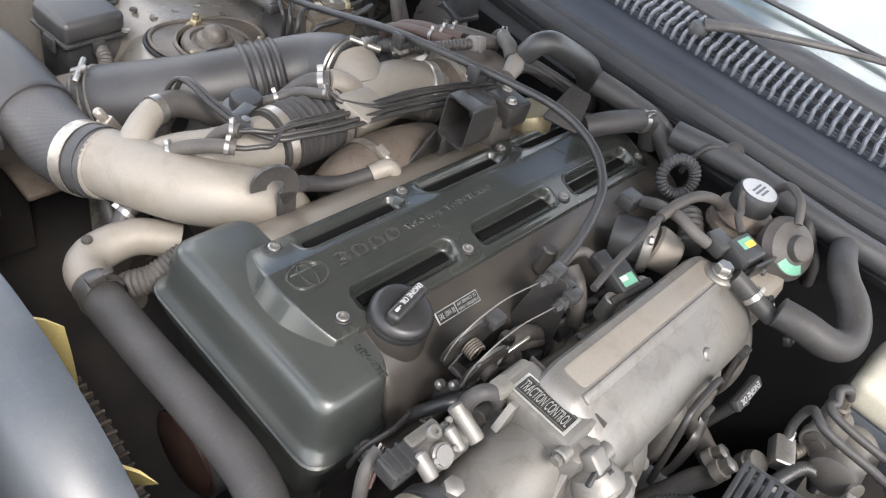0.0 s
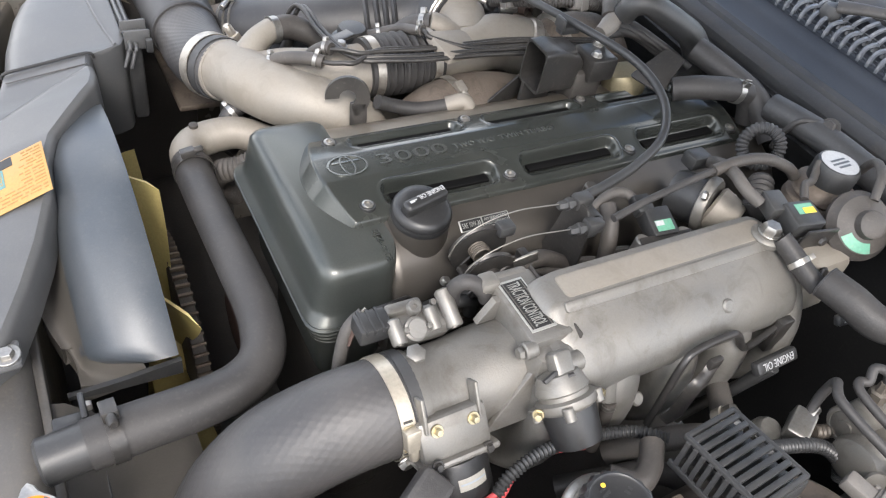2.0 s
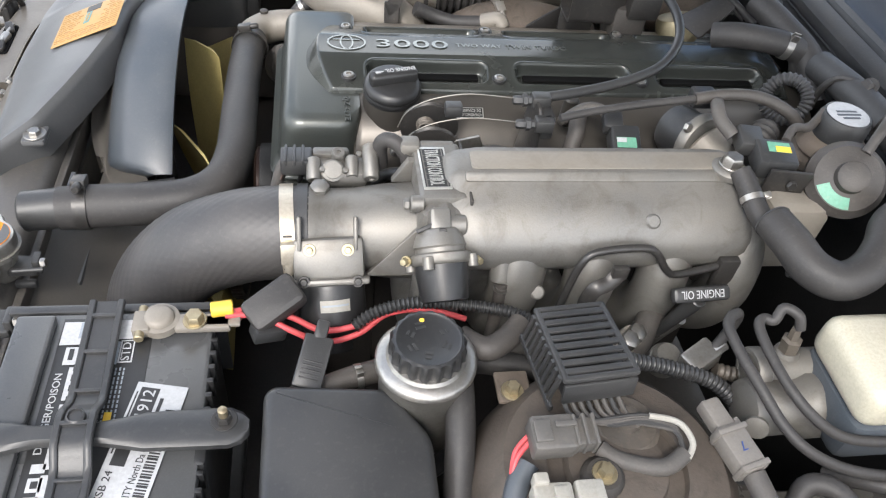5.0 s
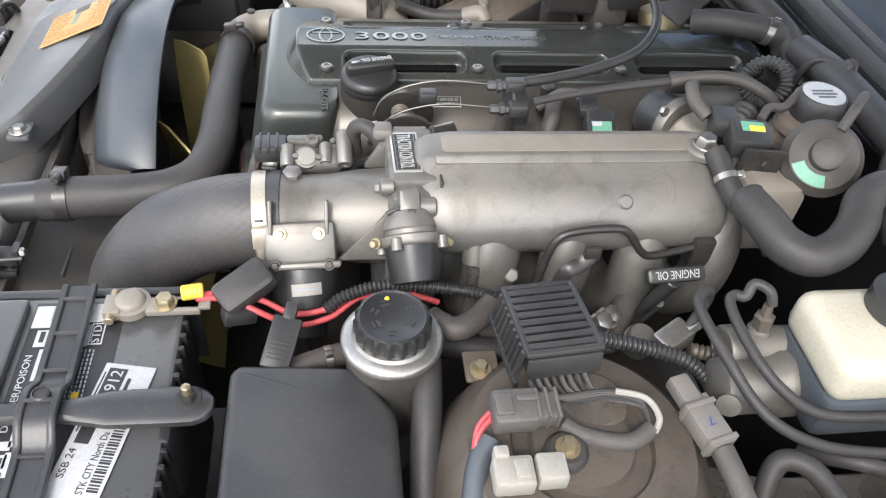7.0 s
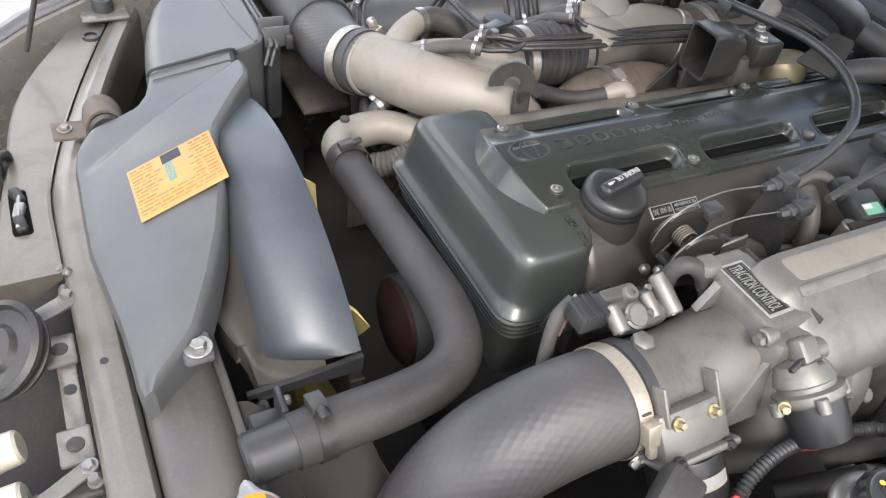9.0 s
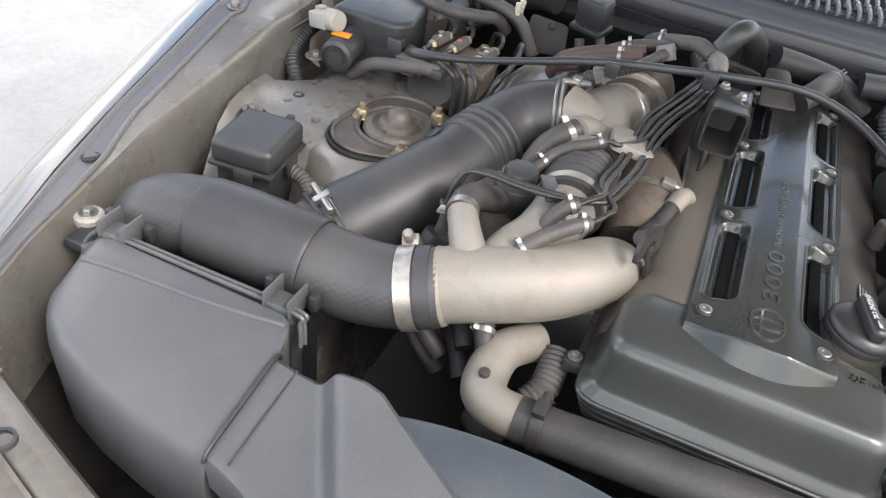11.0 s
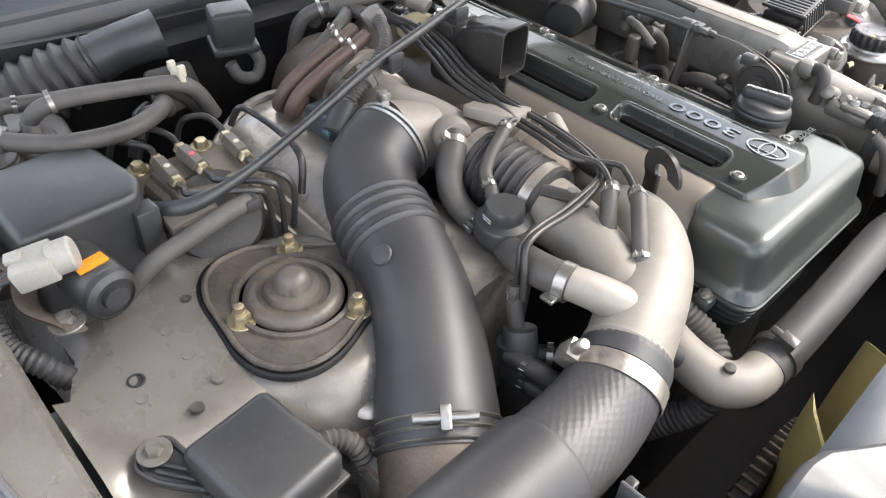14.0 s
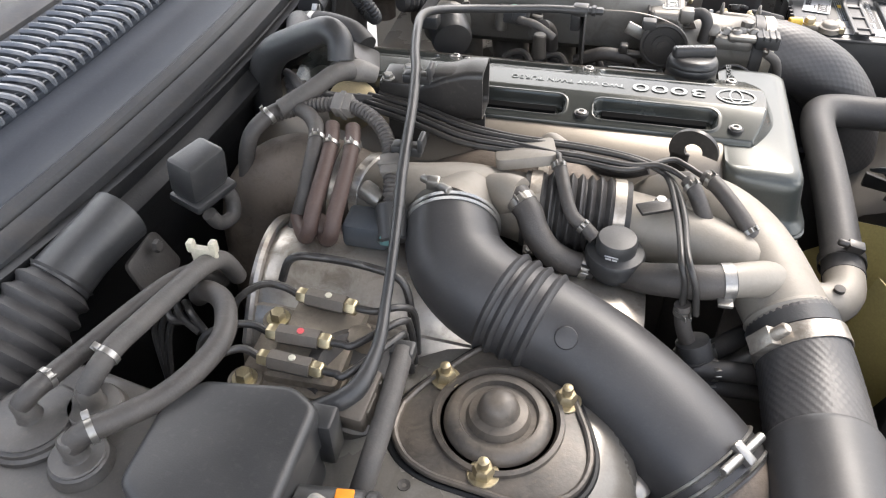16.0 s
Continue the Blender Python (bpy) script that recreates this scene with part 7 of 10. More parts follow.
# dipstick, pipe loop on the plenum, breather hose on the banjo bolt
dp = thing("dipstick_handle", "black dipstick handle with white lettering", "dipstick")
dm = frame_at((0.350, -0.318, -0.044), (1, 0.02, 0.05), (0, 0.7, 0.7))
g = Geo().box((0, 0, 0), (0.062, 0.016, 0.012), 0.004, dm)
part("grip", g, M_PLASTIC, dp)
writing("grip_lettering", "ENGINE OIL", 0.01, dm @ Matrix.Translation((0.0, 0.0, 0.0061)) @ Matrix.Rotation(math.pi, 4, "Z"), M_PAPER, dp, 0.0002, width=0.046, height=0.0085)
g = Geo().rod((0.350, -0.320, -0.050), (0.335, -0.302, -0.125), 0.009, 0.006)
part("stem", g, M_PLASTIC, dp)
hose("vacuum_pipe", [(0.205, -0.305, -0.105), (0.213, -0.300, -0.06), (0.222, -0.295, -0.022), (0.238, -0.291, -0.008), (0.285, -0.290, -0.004), (0.302, -0.291, -0.012), (0.318, -0.293, -0.034), (0.335, -0.292, -0.042), (0.385, -0.285, -0.036)], 0.0042, M_BLACKSTEEL, "black bent vacuum pipe on the plenum", "pipe", seg=10)
wb = thing("wire_bracket", "black bent steel bracket below the plenum", "bracket")
g = Geo().tube([(0.262, -0.303, -0.028), (0.252, -0.308, -0.036), (0.238, -0.312, -0.040), (0.232, -0.313, -0.055), (0.230, -0.313, -0.085), (0.222, -0.31, -0.1)], 0.008, 8, 5, flat=0.3)
g.box((0.262, -0.303, -0.026), (0.018, 0.008, 0.018), 0.003)
part("strap", g, M_BLACKSTEEL, wb)
g = Geo().box((0.389, -0.287, -0.05), (0.022, 0.010, 0.05), 0.002)
single("plenum_bracket", g, M_BLACKSTEEL, "black sheet bracket on the plenum end", "bracket")
hose("small_vacuum_hose", [(0.148, -0.286, -0.055), (0.147, -0.292, -0.09), (0.145, -0.295, -0.13)], 0.0075, M_RUBBER_D, "dusty hose stub under the plenum", clamps=[((0.148, -0.287, -0.062), (0, -0.1, -1), (1, 0, 0))])
hose("banjo_hose", [(0.398, -0.225, 0.042), (0.402, -0.240, 0.036), (0.406, -0.265, 0.026), (0.412, -0.285, 0.018)], 0.0115, M_RUBBER, "black fuel hose on the banjo fitting", clamps=[((0.404, -0.255, 0.030), (0.1, -0.9, -0.4), (1, 0, 0.6))])
bbh = thing("brake_booster_hose", "thick foam-sleeved black hose with a bare end", "hose")
part("foam_sleeve", Geo().tube([(0.412, -0.288, 0.030), (0.418, -0.318, 0.030), (0.428, -0.346, 0.024), (0.450, -0.362, 0.022), (0.476, -0.358, 0.030), (0.498, -0.340, 0.042), (0.514, -0.316, 0.052), (0.545, -0.300, 0.054), (0.60, -0.29, 0.04)], [0.0185, 0.019, 0.0192, 0.0192, 0.0192, 0.0190, 0.0180, 0.017, 0.017], 24, 7), M_RUBBER, bbh)
part("sleeve_end", Geo().lathe([(0.0150, -0.001), (0.0185, 0.0), (0.0192, 0.002)], (0.4115, -0.286, 0.030), (0.2, -0.95, 0.0), 24), M_SEAL, bbh)

# clutter low beside the engine, under the plenum
hose("taped_loom", [(0.345, -0.285, -0.14), (0.325, -0.292, -0.112), (0.305, -0.320, -0.108), (0.287, -0.347, -0.112), (0.252, -0.336, -0.110), (0.205, -0.322, -0.112), (0.17, -0.30, -0.15)], 0.0135, M_TAPE, "thick taped wiring loom under the plenum", "wiring loom", seg=16)
hose("lower_coolant_hose", [(0.10, -0.31, -0.16), (0.14, -0.33, -0.135), (0.19, -0.345, -0.13), (0.225, -0.37, -0.14), (0.235, -0.40, -0.17)], 0.0125, M_RUBBER, "black coolant hose low beside the engine", seg=14)
hose("guide_tube", [(0.352, -0.306, -0.10), (0.345, -0.29, -0.15), (0.335, -0.27, -0.22)], 0.0065, M_STEEL, "dull steel guide tube below the plenum", "pipe", seg=12)
for k in range(4):
    hose("injector_wire", [(0.11 + 0.055 * k, -0.105, -0.06), (0.125 + 0.055 * k, -0.118, -0.045), (0.15 + 0.055 * k, -0.122, -0.052), (0.165 + 0.055 * k, -0.112, -0.07)], 0.0048, M_TAPE, "taped injector wiring between head and plenum", "wiring loom", seg=8, group="injector wiring")
    ij = thing("injector", "black fuel injector plug on the head", "injector", group="injectors")
    part("plug", Geo().box((0.135 + 0.055 * k, -0.120, -0.062), (0.020, 0.024, 0.016), 0.003), M_PLASTIC, ij)
    part("body", Geo().rod((0.135 + 0.055 * k, -0.118, -0.066), (0.135 + 0.055 * k, -0.135, -0.105), 0.009), M_ALLOY_D, ij)
fr2 = thing("fuel_rail", "dusty cast fuel rail under the plenum", "fuel rail")
part("rail", Geo().rod((0.09, -0.140, -0.085), (0.40, -0.140, -0.085), 0.010), M_ALLOY_D, fr2)
for x in (0.14, 0.27, 0.38):
    hexbolt(fr2, (x, -0.140, -0.076), 0.006, 0.008, washer=0.008)
for x, y, z in ((0.268, -0.352, -0.078), (0.282, -0.338, -0.085)):
    un = thing("pipe_union", "dull steel pipe union beside the master cylinder", "pipe fitting", group="pipe unions")
    part("nut", Geo().lathe([(0.009, 0), (0.010, 0.002), (0.010, 0.012), (0.007, 0.014)], (x, y, z), (0.3, -0.3, 1), 6), M_STEEL, un)
    part("collar", Geo().lathe([(0.012, -0.012), (0.012, 0.0)], (x, y, z), (0.3, -0.3, 1), 16), M_ALLOY_D, un)


# ---- right side: airbox, air hoses, turbo piping ----
ab = thing("airbox", "faded grey plastic air cleaner box with clips", "air cleaner")
BOX_L = [(0.468, -0.327), (0.52, -0.322), (0.557, -0.317), (0.62, -0.303), (0.67, -0.286), (0.70, -0.268), (0.722, -0.247), (0.735, -0.218), (0.742, -0.192)]
BOX_R = [(0.468, -0.208), (0.473, -0.186), (0.482, -0.168), (0.496, -0.161), (0.70, -0.158), (0.732, -0.160), (0.742, -0.168)]
g = Geo()
rr = []
for i in range(57):
    y = 0.468 + 0.274 * i / 56
    xl, xr = lerp_table(BOX_L, y), lerp_table(BOX_R, y)
    end = 0.016 * ease((y - 0.712) / 0.03) + 0.004 * ease((0.474 - y) / 0.006)
    pts = [(xl + 0.004, y, -0.21), (xl, y, -0.125 - end), (xl + 0.002, y, -0.106 - end), (xl + 0.007, y, -0.094 - end), (xl + 0.015, y, -0.0865 - end), (xl + 0.026, y, -0.082 - end)]
    for j in range(1, 9):
        u = j / 8
        pts.append((xl + 0.026 + (xr - xl - 0.031) * u, y, -0.082 + 0.0195 * u - end + 0.0022 * math.sin(math.pi * u)))
    pts += [(xr - 0.001, y, -0.064 - end), (xr, y, -0.068 - end), (xr, y, -0.21)]
    rr.append(pts)
g.rings(rr)
part("cover", g, M_PLASTIC_G, ab)
part("cover_step", Geo().tube([(-0.176, 0.482, -0.0620), (-0.186, 0.56, -0.0636), (-0.192, 0.66, -0.0648), (-0.196, 0.715, -0.0680)], 0.0028, 8, 5, flat=0.5), M_PLASTIC_G, ab)
g = Geo().box((-0.150, 0.607, -0.135), (0.022, 0.25, 0.12), 0.006)
part("case", g, M_PLASTIC, ab)
for dx, dz in ((-0.1555, -0.0635), (-0.1475, -0.0665)):
    g = Geo().tube([(dx - 0.012, 0.470, dz - 0.030), (dx - 0.004, 0.476, dz - 0.010), (dx, 0.486, dz), (dx, 0.60, dz + 0.001), (dx, 0.715, dz), (dx - 0.001, 0.733, dz - 0.004), (dx - 0.006, 0.744, dz - 0.018), (dx - 0.010, 0.747, dz - 0.036)], 0.0026, 8, 6)
    part("lid_rib", g, M_PLASTIC_G, ab)
for y in (0.503, 0.709):
    part("clip", Geo().box((-0.1475, y, -0.070), (0.026, 0.028, 0.020), 0.003), M_PLASTIC_G, ab)
    for s_ in (-1, 1):
        part("clip_fin", Geo().box((-0.144, y + 0.0145 * s_, -0.062), (0.036, 0.0034, 0.030), 0.0012), M_PLASTIC_G, ab)
    part("clip_post", Geo().box((-0.130, y + 0.026, -0.066), (0.010, 0.010, 0.024), 0.002), M_PLASTIC, ab)
    part("clip_post", Geo().box((-0.130, y - 0.026, -0.066), (0.010, 0.010, 0.020), 0.002), M_PLASTIC, ab)
g = Geo().box((-0.14, 0.748, -0.092), (0.055, 0.05, 0.012), 0.004)
part("mount_ear", g, M_PLASTIC, ab)
g = Geo().lathe([(0.016, 0), (0.017, 0.003), (0.017, 0.012), (0.014, 0.015)], (-0.126, 0.773, -0.092), (0, 0, 1), 24)
part("mount_bush", g, M_WHITE, ab, "white washer under the mount bolt")
hexbolt(ab, (-0.126, 0.773, -0.078), 0.007, 0.008, washer=0.011)

cpz = thing("turbo_outlet_hose", "thick black pipe with woven-faced ends across the front of the engine", "air hose")
CL = [(-0.086, 0.745, -0.190), (-0.083, 0.741, -0.135), (-0.078, 0.718, -0.090), (-0.072, 0.668, -0.072), (-0.070, 0.60, -0.070), (-0.069, 0.53, -0.072), (-0.068, 0.462, -0.073), (-0.063, 0.415, -0.066), (-0.050, 0.370, -0.054)]
g = Geo().knit(CL[0:5], [0.042, 0.0445, 0.0465, 0.047, 0.047], 38, 0.012, 0.0003)
part("rear_elbow", g, M_WEAVE, cpz, "dusty woven-faced rubber elbow")
sl_ = [Vector((-0.0725, 0.652, -0.0712)), Vector((-0.0705, 0.61, -0.0702)), Vector((-0.0698, 0.56, -0.0708)), Vector((-0.069, 0.512, -0.0722))]
g = Geo().tube([sl_[0]] + [sl_[0].lerp(sl_[1], 0.06)] + sl_[1:3] + [sl_[3].lerp(sl_[2], 0.06), sl_[3]], [0.0475, 0.0512, 0.0515, 0.0515, 0.0515, 0.0475], 48, 6)
part("sleeve", g, M_INTAKE, cpz, "smooth matt black sleeve")
g = Geo().knit(CL[4:9], [0.0475, 0.0475, 0.0465, 0.0445, 0.0425], 38, 0.012, 0.0003)
part("front_elbow", g, M_WEAVE, cpz, "black cord-faced rubber hose end")
ring_clamp(cpz, (-0.083, 0.740, -0.125), (0.05, 0.15, 1), 0.0452, 0.012, (0.2, 0.9, 0.0), M_BANDTAN)
ring_clamp(cpz, (-0.0605, 0.402, -0.063), (0.28, -0.9, 0.25), 0.0452, 0.018, (0.85, 0.0, 0.5), M_SHIELD)
hexbolt(cpz, (-0.058, 0.777, -0.112), 0.006, 0.012, d=(0.2, 0.5, 1), washer=0.008)
g = Geo().tube([(-0.0565, 0.392, -0.060), (-0.052, 0.378, -0.056)], [0.0450, 0.0450], 36, 4)
part("rubber_band", g, M_SEAL, cpz)

yp = thing("turbo_outlet_pipe", "dusty beige cast Y-shaped turbo outlet pipe", "turbo pipe")
g = Geo().tube([(-0.055, 0.388, -0.058), (-0.042, 0.355, -0.049), (-0.025, 0.312, -0.041), (-0.004, 0.272, -0.036), (0.026, 0.240, -0.034), (0.058, 0.222, -0.040), (0.088, 0.210, -0.062), (0.10, 0.205, -0.10)], [0.041, 0.0415, 0.0415, 0.0405, 0.039, 0.037, 0.035, 0.034], 36, 8)
part("main_pipe", g, M_ALLOY_D, yp)
g = Geo().tube([(-0.050, 0.345, -0.040), (-0.026, 0.354, -0.024), (-0.004, 0.370, -0.010), (0.022, 0.385, -0.004)], [0.024, 0.0205, 0.0178, 0.0165], 20, 6)
part("bypass_branch", g, M_ALLOY_D, yp)
g = Geo().tube([(-0.038, 0.33, -0.042), (0.010, 0.318, -0.030), (0.05, 0.302, -0.026), (0.10, 0.292, -0.026), (0.14, 0.29, -0.026)], [0.030, 0.031, 0.032, 0.036, 0.04], 24, 6)
part("rear_branch", g, M_ALLOY_D, yp)
g = Geo().lathe([(0.012, -0.01), (0.012, 0.006), (0.009, 0.010)], (0.022, 0.262, -0.014), (0.1, 0.1, 1), 16)
g.lathe([(0.010, -0.01), (0.010, 0.006), (0.008, 0.008)], (0.052, 0.285, 0.002), (0.0, 0.0, 1), 16)
part("port_boss", g, M_ALLOY_D, yp)
g = Geo().lathe([(0.042, -0.004), (0.0435, 0), (0.042, 0.004)], (-0.049, 0.371, -0.054), (0.28, -0.9, 0.28), 36)
part("pipe_bead", g, M_ALLOY_D, yp)
hexbolt(yp, (0.088, 0.297, 0.012), 0.0065, 0.008, washer=0.009)

bl = thing("turbo_bellows", "black ribbed rubber coupling with silver bands", "coupling")
B0, B1 = Vector((0.118, 0.288, -0.022)), Vector((0.232, 0.292, -0.020))
prof, L = [], (B1 - B0).length
for i in range(73):
    h = L * i / 72
    core = 0.042
    if 0.022 < h < L - 0.022:
        core += 0.003 * math.cos(2 * math.pi * (h - 0.022) / 0.0105)
    prof.append((core, h))
g = Geo().lathe(prof, B0, B1 - B0, 36)
part("bellows", g, M_RUBBER, bl)
for h in (0.012, L - 0.012):
    ring_clamp(bl, B0 + (B1 - B0).normalized() * h, B1 - B0, 0.0425, 0.012, (0, 0.6, -0.5), M_SHIELD)

tc = thing("turbo_inlet_casting", "dusty beige cast turbo inlet with a square flange", "turbo inlet")
g = Geo().tube([(0.225, 0.29, -0.022), (0.262, 0.288, -0.018), (0.30, 0.292, -0.014), (0.345, 0.305, -0.016), (0.385, 0.30, -0.024), (0.42, 0.28, -0.03)], [0.040, 0.036, 0.038, 0.042, 0.044, 0.044], 28, 6)
part("casting", g, M_ALLOY_D, tc)
g = Geo().tube([(0.29, 0.30, -0.012), (0.30, 0.335, -0.006), (0.303, 0.352, -0.004)], [0.036, 0.042, 0.045], 28, 5)
part("inlet_neck", g, M_ALLOY_D, tc)
g = Geo().prism(rounded([(-0.032, -0.03), (0.035, -0.022), (0.035, 0.022), (-0.032, 0.026)], 0.01, 4), 0, 0.012, 0.002, Matrix.Translation((0.235, 0.252, 0.018)) @ pose(0, 0, 0, 12, 8, 12))
part("flange", g, M_ALLOY_D, tc)
g = Geo().tube([(0.262, 0.30, 0.0), (0.245, 0.312, 0.014), (0.232, 0.318, 0.018)], [0.024, 0.021, 0.018], 18, 5)
part("bypass_neck", g, M_ALLOY_D, tc)
g = Geo().lathe([(0.046, -0.008), (0.048, -0.006), (0.048, 0.006), (0.046, 0.008)], (0.40, 0.29, -0.028), (1, -0.4, -0.2), 32)
part("band", g, M_SHIELD, tc, "worn steel band")

ah = thing("air_intake_hose", "big smooth black intake hose with bellows ribs and wire clamps", "air hose")
AL = [(0.300, 0.349, -0.004), (0.296, 0.372, -0.008), (0.283, 0.398, -0.020), (0.255, 0.418, -0.032), (0.215, 0.432, -0.040), (0.165, 0.448, -0.050), (0.118, 0.470, -0.062), (0.075, 0.498, -0.078), (0.042, 0.524, -0.094), (0.015, 0.545, -0.110)]
AR = [0.047, 0.049, 0.051, 0.052, 0.051, 0.051, 0.052, 0.054, 0.057, 0.058]
g = Geo().tube(AL, AR, 40, 8)
hs = part("hose_body", g, M_INTAKE, ah)


def on_line(L, u):
    i = min(int(u), len(L) - 2)
    a, b = Vector(L[i]), Vector(L[i + 1])
    return a.lerp(b, u - i), (b - a).normalized()


for u in (3.55, 3.85, 4.15, 4.45):
    p, d = on_line(AL, u)
    g = Geo().lathe([(0.0505, -0.005), (0.0535, -0.003), (0.0555, 0), (0.0535, 0.003), (0.0505, 0.005)], p, d, 40)
    part("bellows_rib", g, M_INTAKE, ah)
for u in (0.15, 0.45):
    p, d = on_line(AL, u)
    g = Geo().lathe([(0.0495, -0.002), (0.0515, 0), (0.0495, 0.002)], p, d, 40)
    part("wire_clamp", g, M_STEEL, ah)
for u in (8.35, 8.62, 8.9):
    p, d = on_line(AL, u)
    g = Geo().lathe([(0.0585, -0.0018), (0.0605, 0), (0.0585, 0.0018)], p, d, 40)
    part("wire_clamp", g, M_STEEL, ah)
p, d = on_line(AL, 8.5)
out_ = Vector((-0.35, 0.25, 1)) - d * Vector((-0.35, 0.25, 1)).dot(d)
out_.normalize()
g = Geo().rod(p + out_ * 0.063 - d.cross(out_) * 0.028, p + out_ * 0.063 + d.cross(out_) * 0.028, 0.0042)
g.box((0, 0, 0), (0.010, 0.022, 0.008), 0.002, frame_at(p + out_ * 0.064, d.cross(out_), d))
part("clamp_screw", g, M_STEEL, ah, "bright clamp screw")
g = Geo().lathe([(0.011, 0), (0.010, 0.002), (0.004, 0.003)], Vector(AL[5]) + Vector((0.0, 0.035, 0.0395)), (0, 0.6, 0.7), 16)
part("moulded_dot", g, M_INTAKE, ah)
g = Geo().rod((0.335, 0.333, 0.036), (0.300, 0.362, 0.046), 0.0045)
g.box((0.32, 0.348, 0.043), (0.014, 0.012, 0.012), 0.002)
part("upper_clamp_screw", g, M_STEEL, ah)
fm = thing("airflow_meter", "cast grey airflow sensor body under the intake hose", "air sensor")
g = Geo().lathe([(0.054, 0), (0.056, 0.004), (0.056, 0.05), (0.05, 0.06)], Vector(AL[-1]) + Vector((0.008, -0.006, 0.005)), Vector(AL[-1]) - Vector(AL[-2]), 32)
part("body", g, M_IRON, fm)
g = Geo().box((0.035, 0.585, -0.125), (0.07, 0.045, 0.04), 0.01)
part("sensor_box", g, M_GREYCON, fm)
part("cast_foot", Geo().prism(rounded([(0.098, 0.548), (0.100, 0.584), (0.055, 0.606), (-0.01, 0.600), (-0.02, 0.560), (0.05, 0.545)], 0.010, 3), -0.118, -0.106, 0.003), M_IRON, fm, "rusty cast mounting foot")
for p in ((0.058, 0.585, -0.104), (0.012, 0.588, -0.104)):
    hexbolt(fm, p, 0.006, 0.006, washer=0.009)
g = Geo().lathe([(0.014, 0), (0.015, 0.014), (0.011, 0.018), (0.004, 0.02)], (0.088, 0.566, -0.108), (0, 0, 1), 20)
single("mount_rubber", g, M_SHIELD, "round steel and rubber mount beside the airflow meter", "mount")

# bypass valve and its hoses
bv = thing("bypass_valve", "round black bypass valve with a screw-on top", "bypass valve")
VC = (0.128, 0.352, 0)
g = Geo().lathe([(0.016, -0.075), (0.016, -0.045), (0.022, -0.042), (0.022, -0.034), (0.030, -0.030), (0.031, -0.016), (0.029, -0.012), (0.021, -0.009), (0.021, 0.002), (0.019, 0.006), (0.008, 0.007)], VC, (0, 0, 1), 32)
part("body", g, M_PLASTIC, bv)
bars("valve_print", [(-0.007, -0.001, 0.014, 0.0016), (-0.006, -0.0045, 0.006, 0.002), (0.001, -0.0045, 0.005, 0.002)], frame_at((0.132, 0.3735, -0.003), (-0.98, 0.18, 0), (0, 0, 1)), M_PAPER, bv, 0.0003)
hose("bypass_hose_upper", [(0.238, 0.318, 0.018), (0.222, 0.334, 0.010), (0.212, 0.348, -0.004), (0.195, 0.356, -0.022), (0.172, 0.356, -0.034), (0.148, 0.354, -0.038)], [0.0148, 0.0148, 0.0148, 0.0145, 0.014, 0.0135], M_RUBBER_D, "dusty black bypass hose with clips", clamps=[((0.230, 0.326, 0.0145), (-0.7, 0.7, -0.4), (0.3, 0.5, 1)), ((0.158, 0.355, -0.037), (-1, 0, -0.2), (0, 1, 0.6))], seg=20)
hose("bypass_hose_lower", [(0.114, 0.360, -0.036), (0.094, 0.372, -0.026), (0.072, 0.383, -0.014), (0.046, 0.389, -0.006), (0.016, 0.383, -0.005)], [0.0145, 0.016, 0.017, 0.0172, 0.0172], M_RUBBER_D, "thick dusty black hose with a wide clip", clamps=[], seg=22)
ho = thing("wide_clip", "bright slotted spring clip", "clip")
ring_clamp(ho, (0.022, 0.3845, -0.0055), (1, 0.2, -0.05), 0.0178, 0.011, None, M_STEEL, "band")
g = Geo().box((0.022, 0.405, -0.012), (0.014, 0.014, 0.004), 0.001)
part("ear", g, M_STEEL, ho)
hose("signal_hose", [(0.200, 0.276, 0.036), (0.194, 0.288, 0.030), (0.186, 0.312, 0.020), (0.176, 0.330, 0.008), (0.160, 0.338, 0.0), (0.150, 0.345, -0.006)], 0.0072, M_RUBBER_D, "thin dusty hose to the bypass valve", clamps=[((0.198, 0.280, 0.034), (-0.3, 0.8, -0.5), (0, 0.4, 1)), ((0.164, 0.337, 0.002), (-0.8, 0.4, -0.4), (0.3, 0.4, 1))], seg=16)

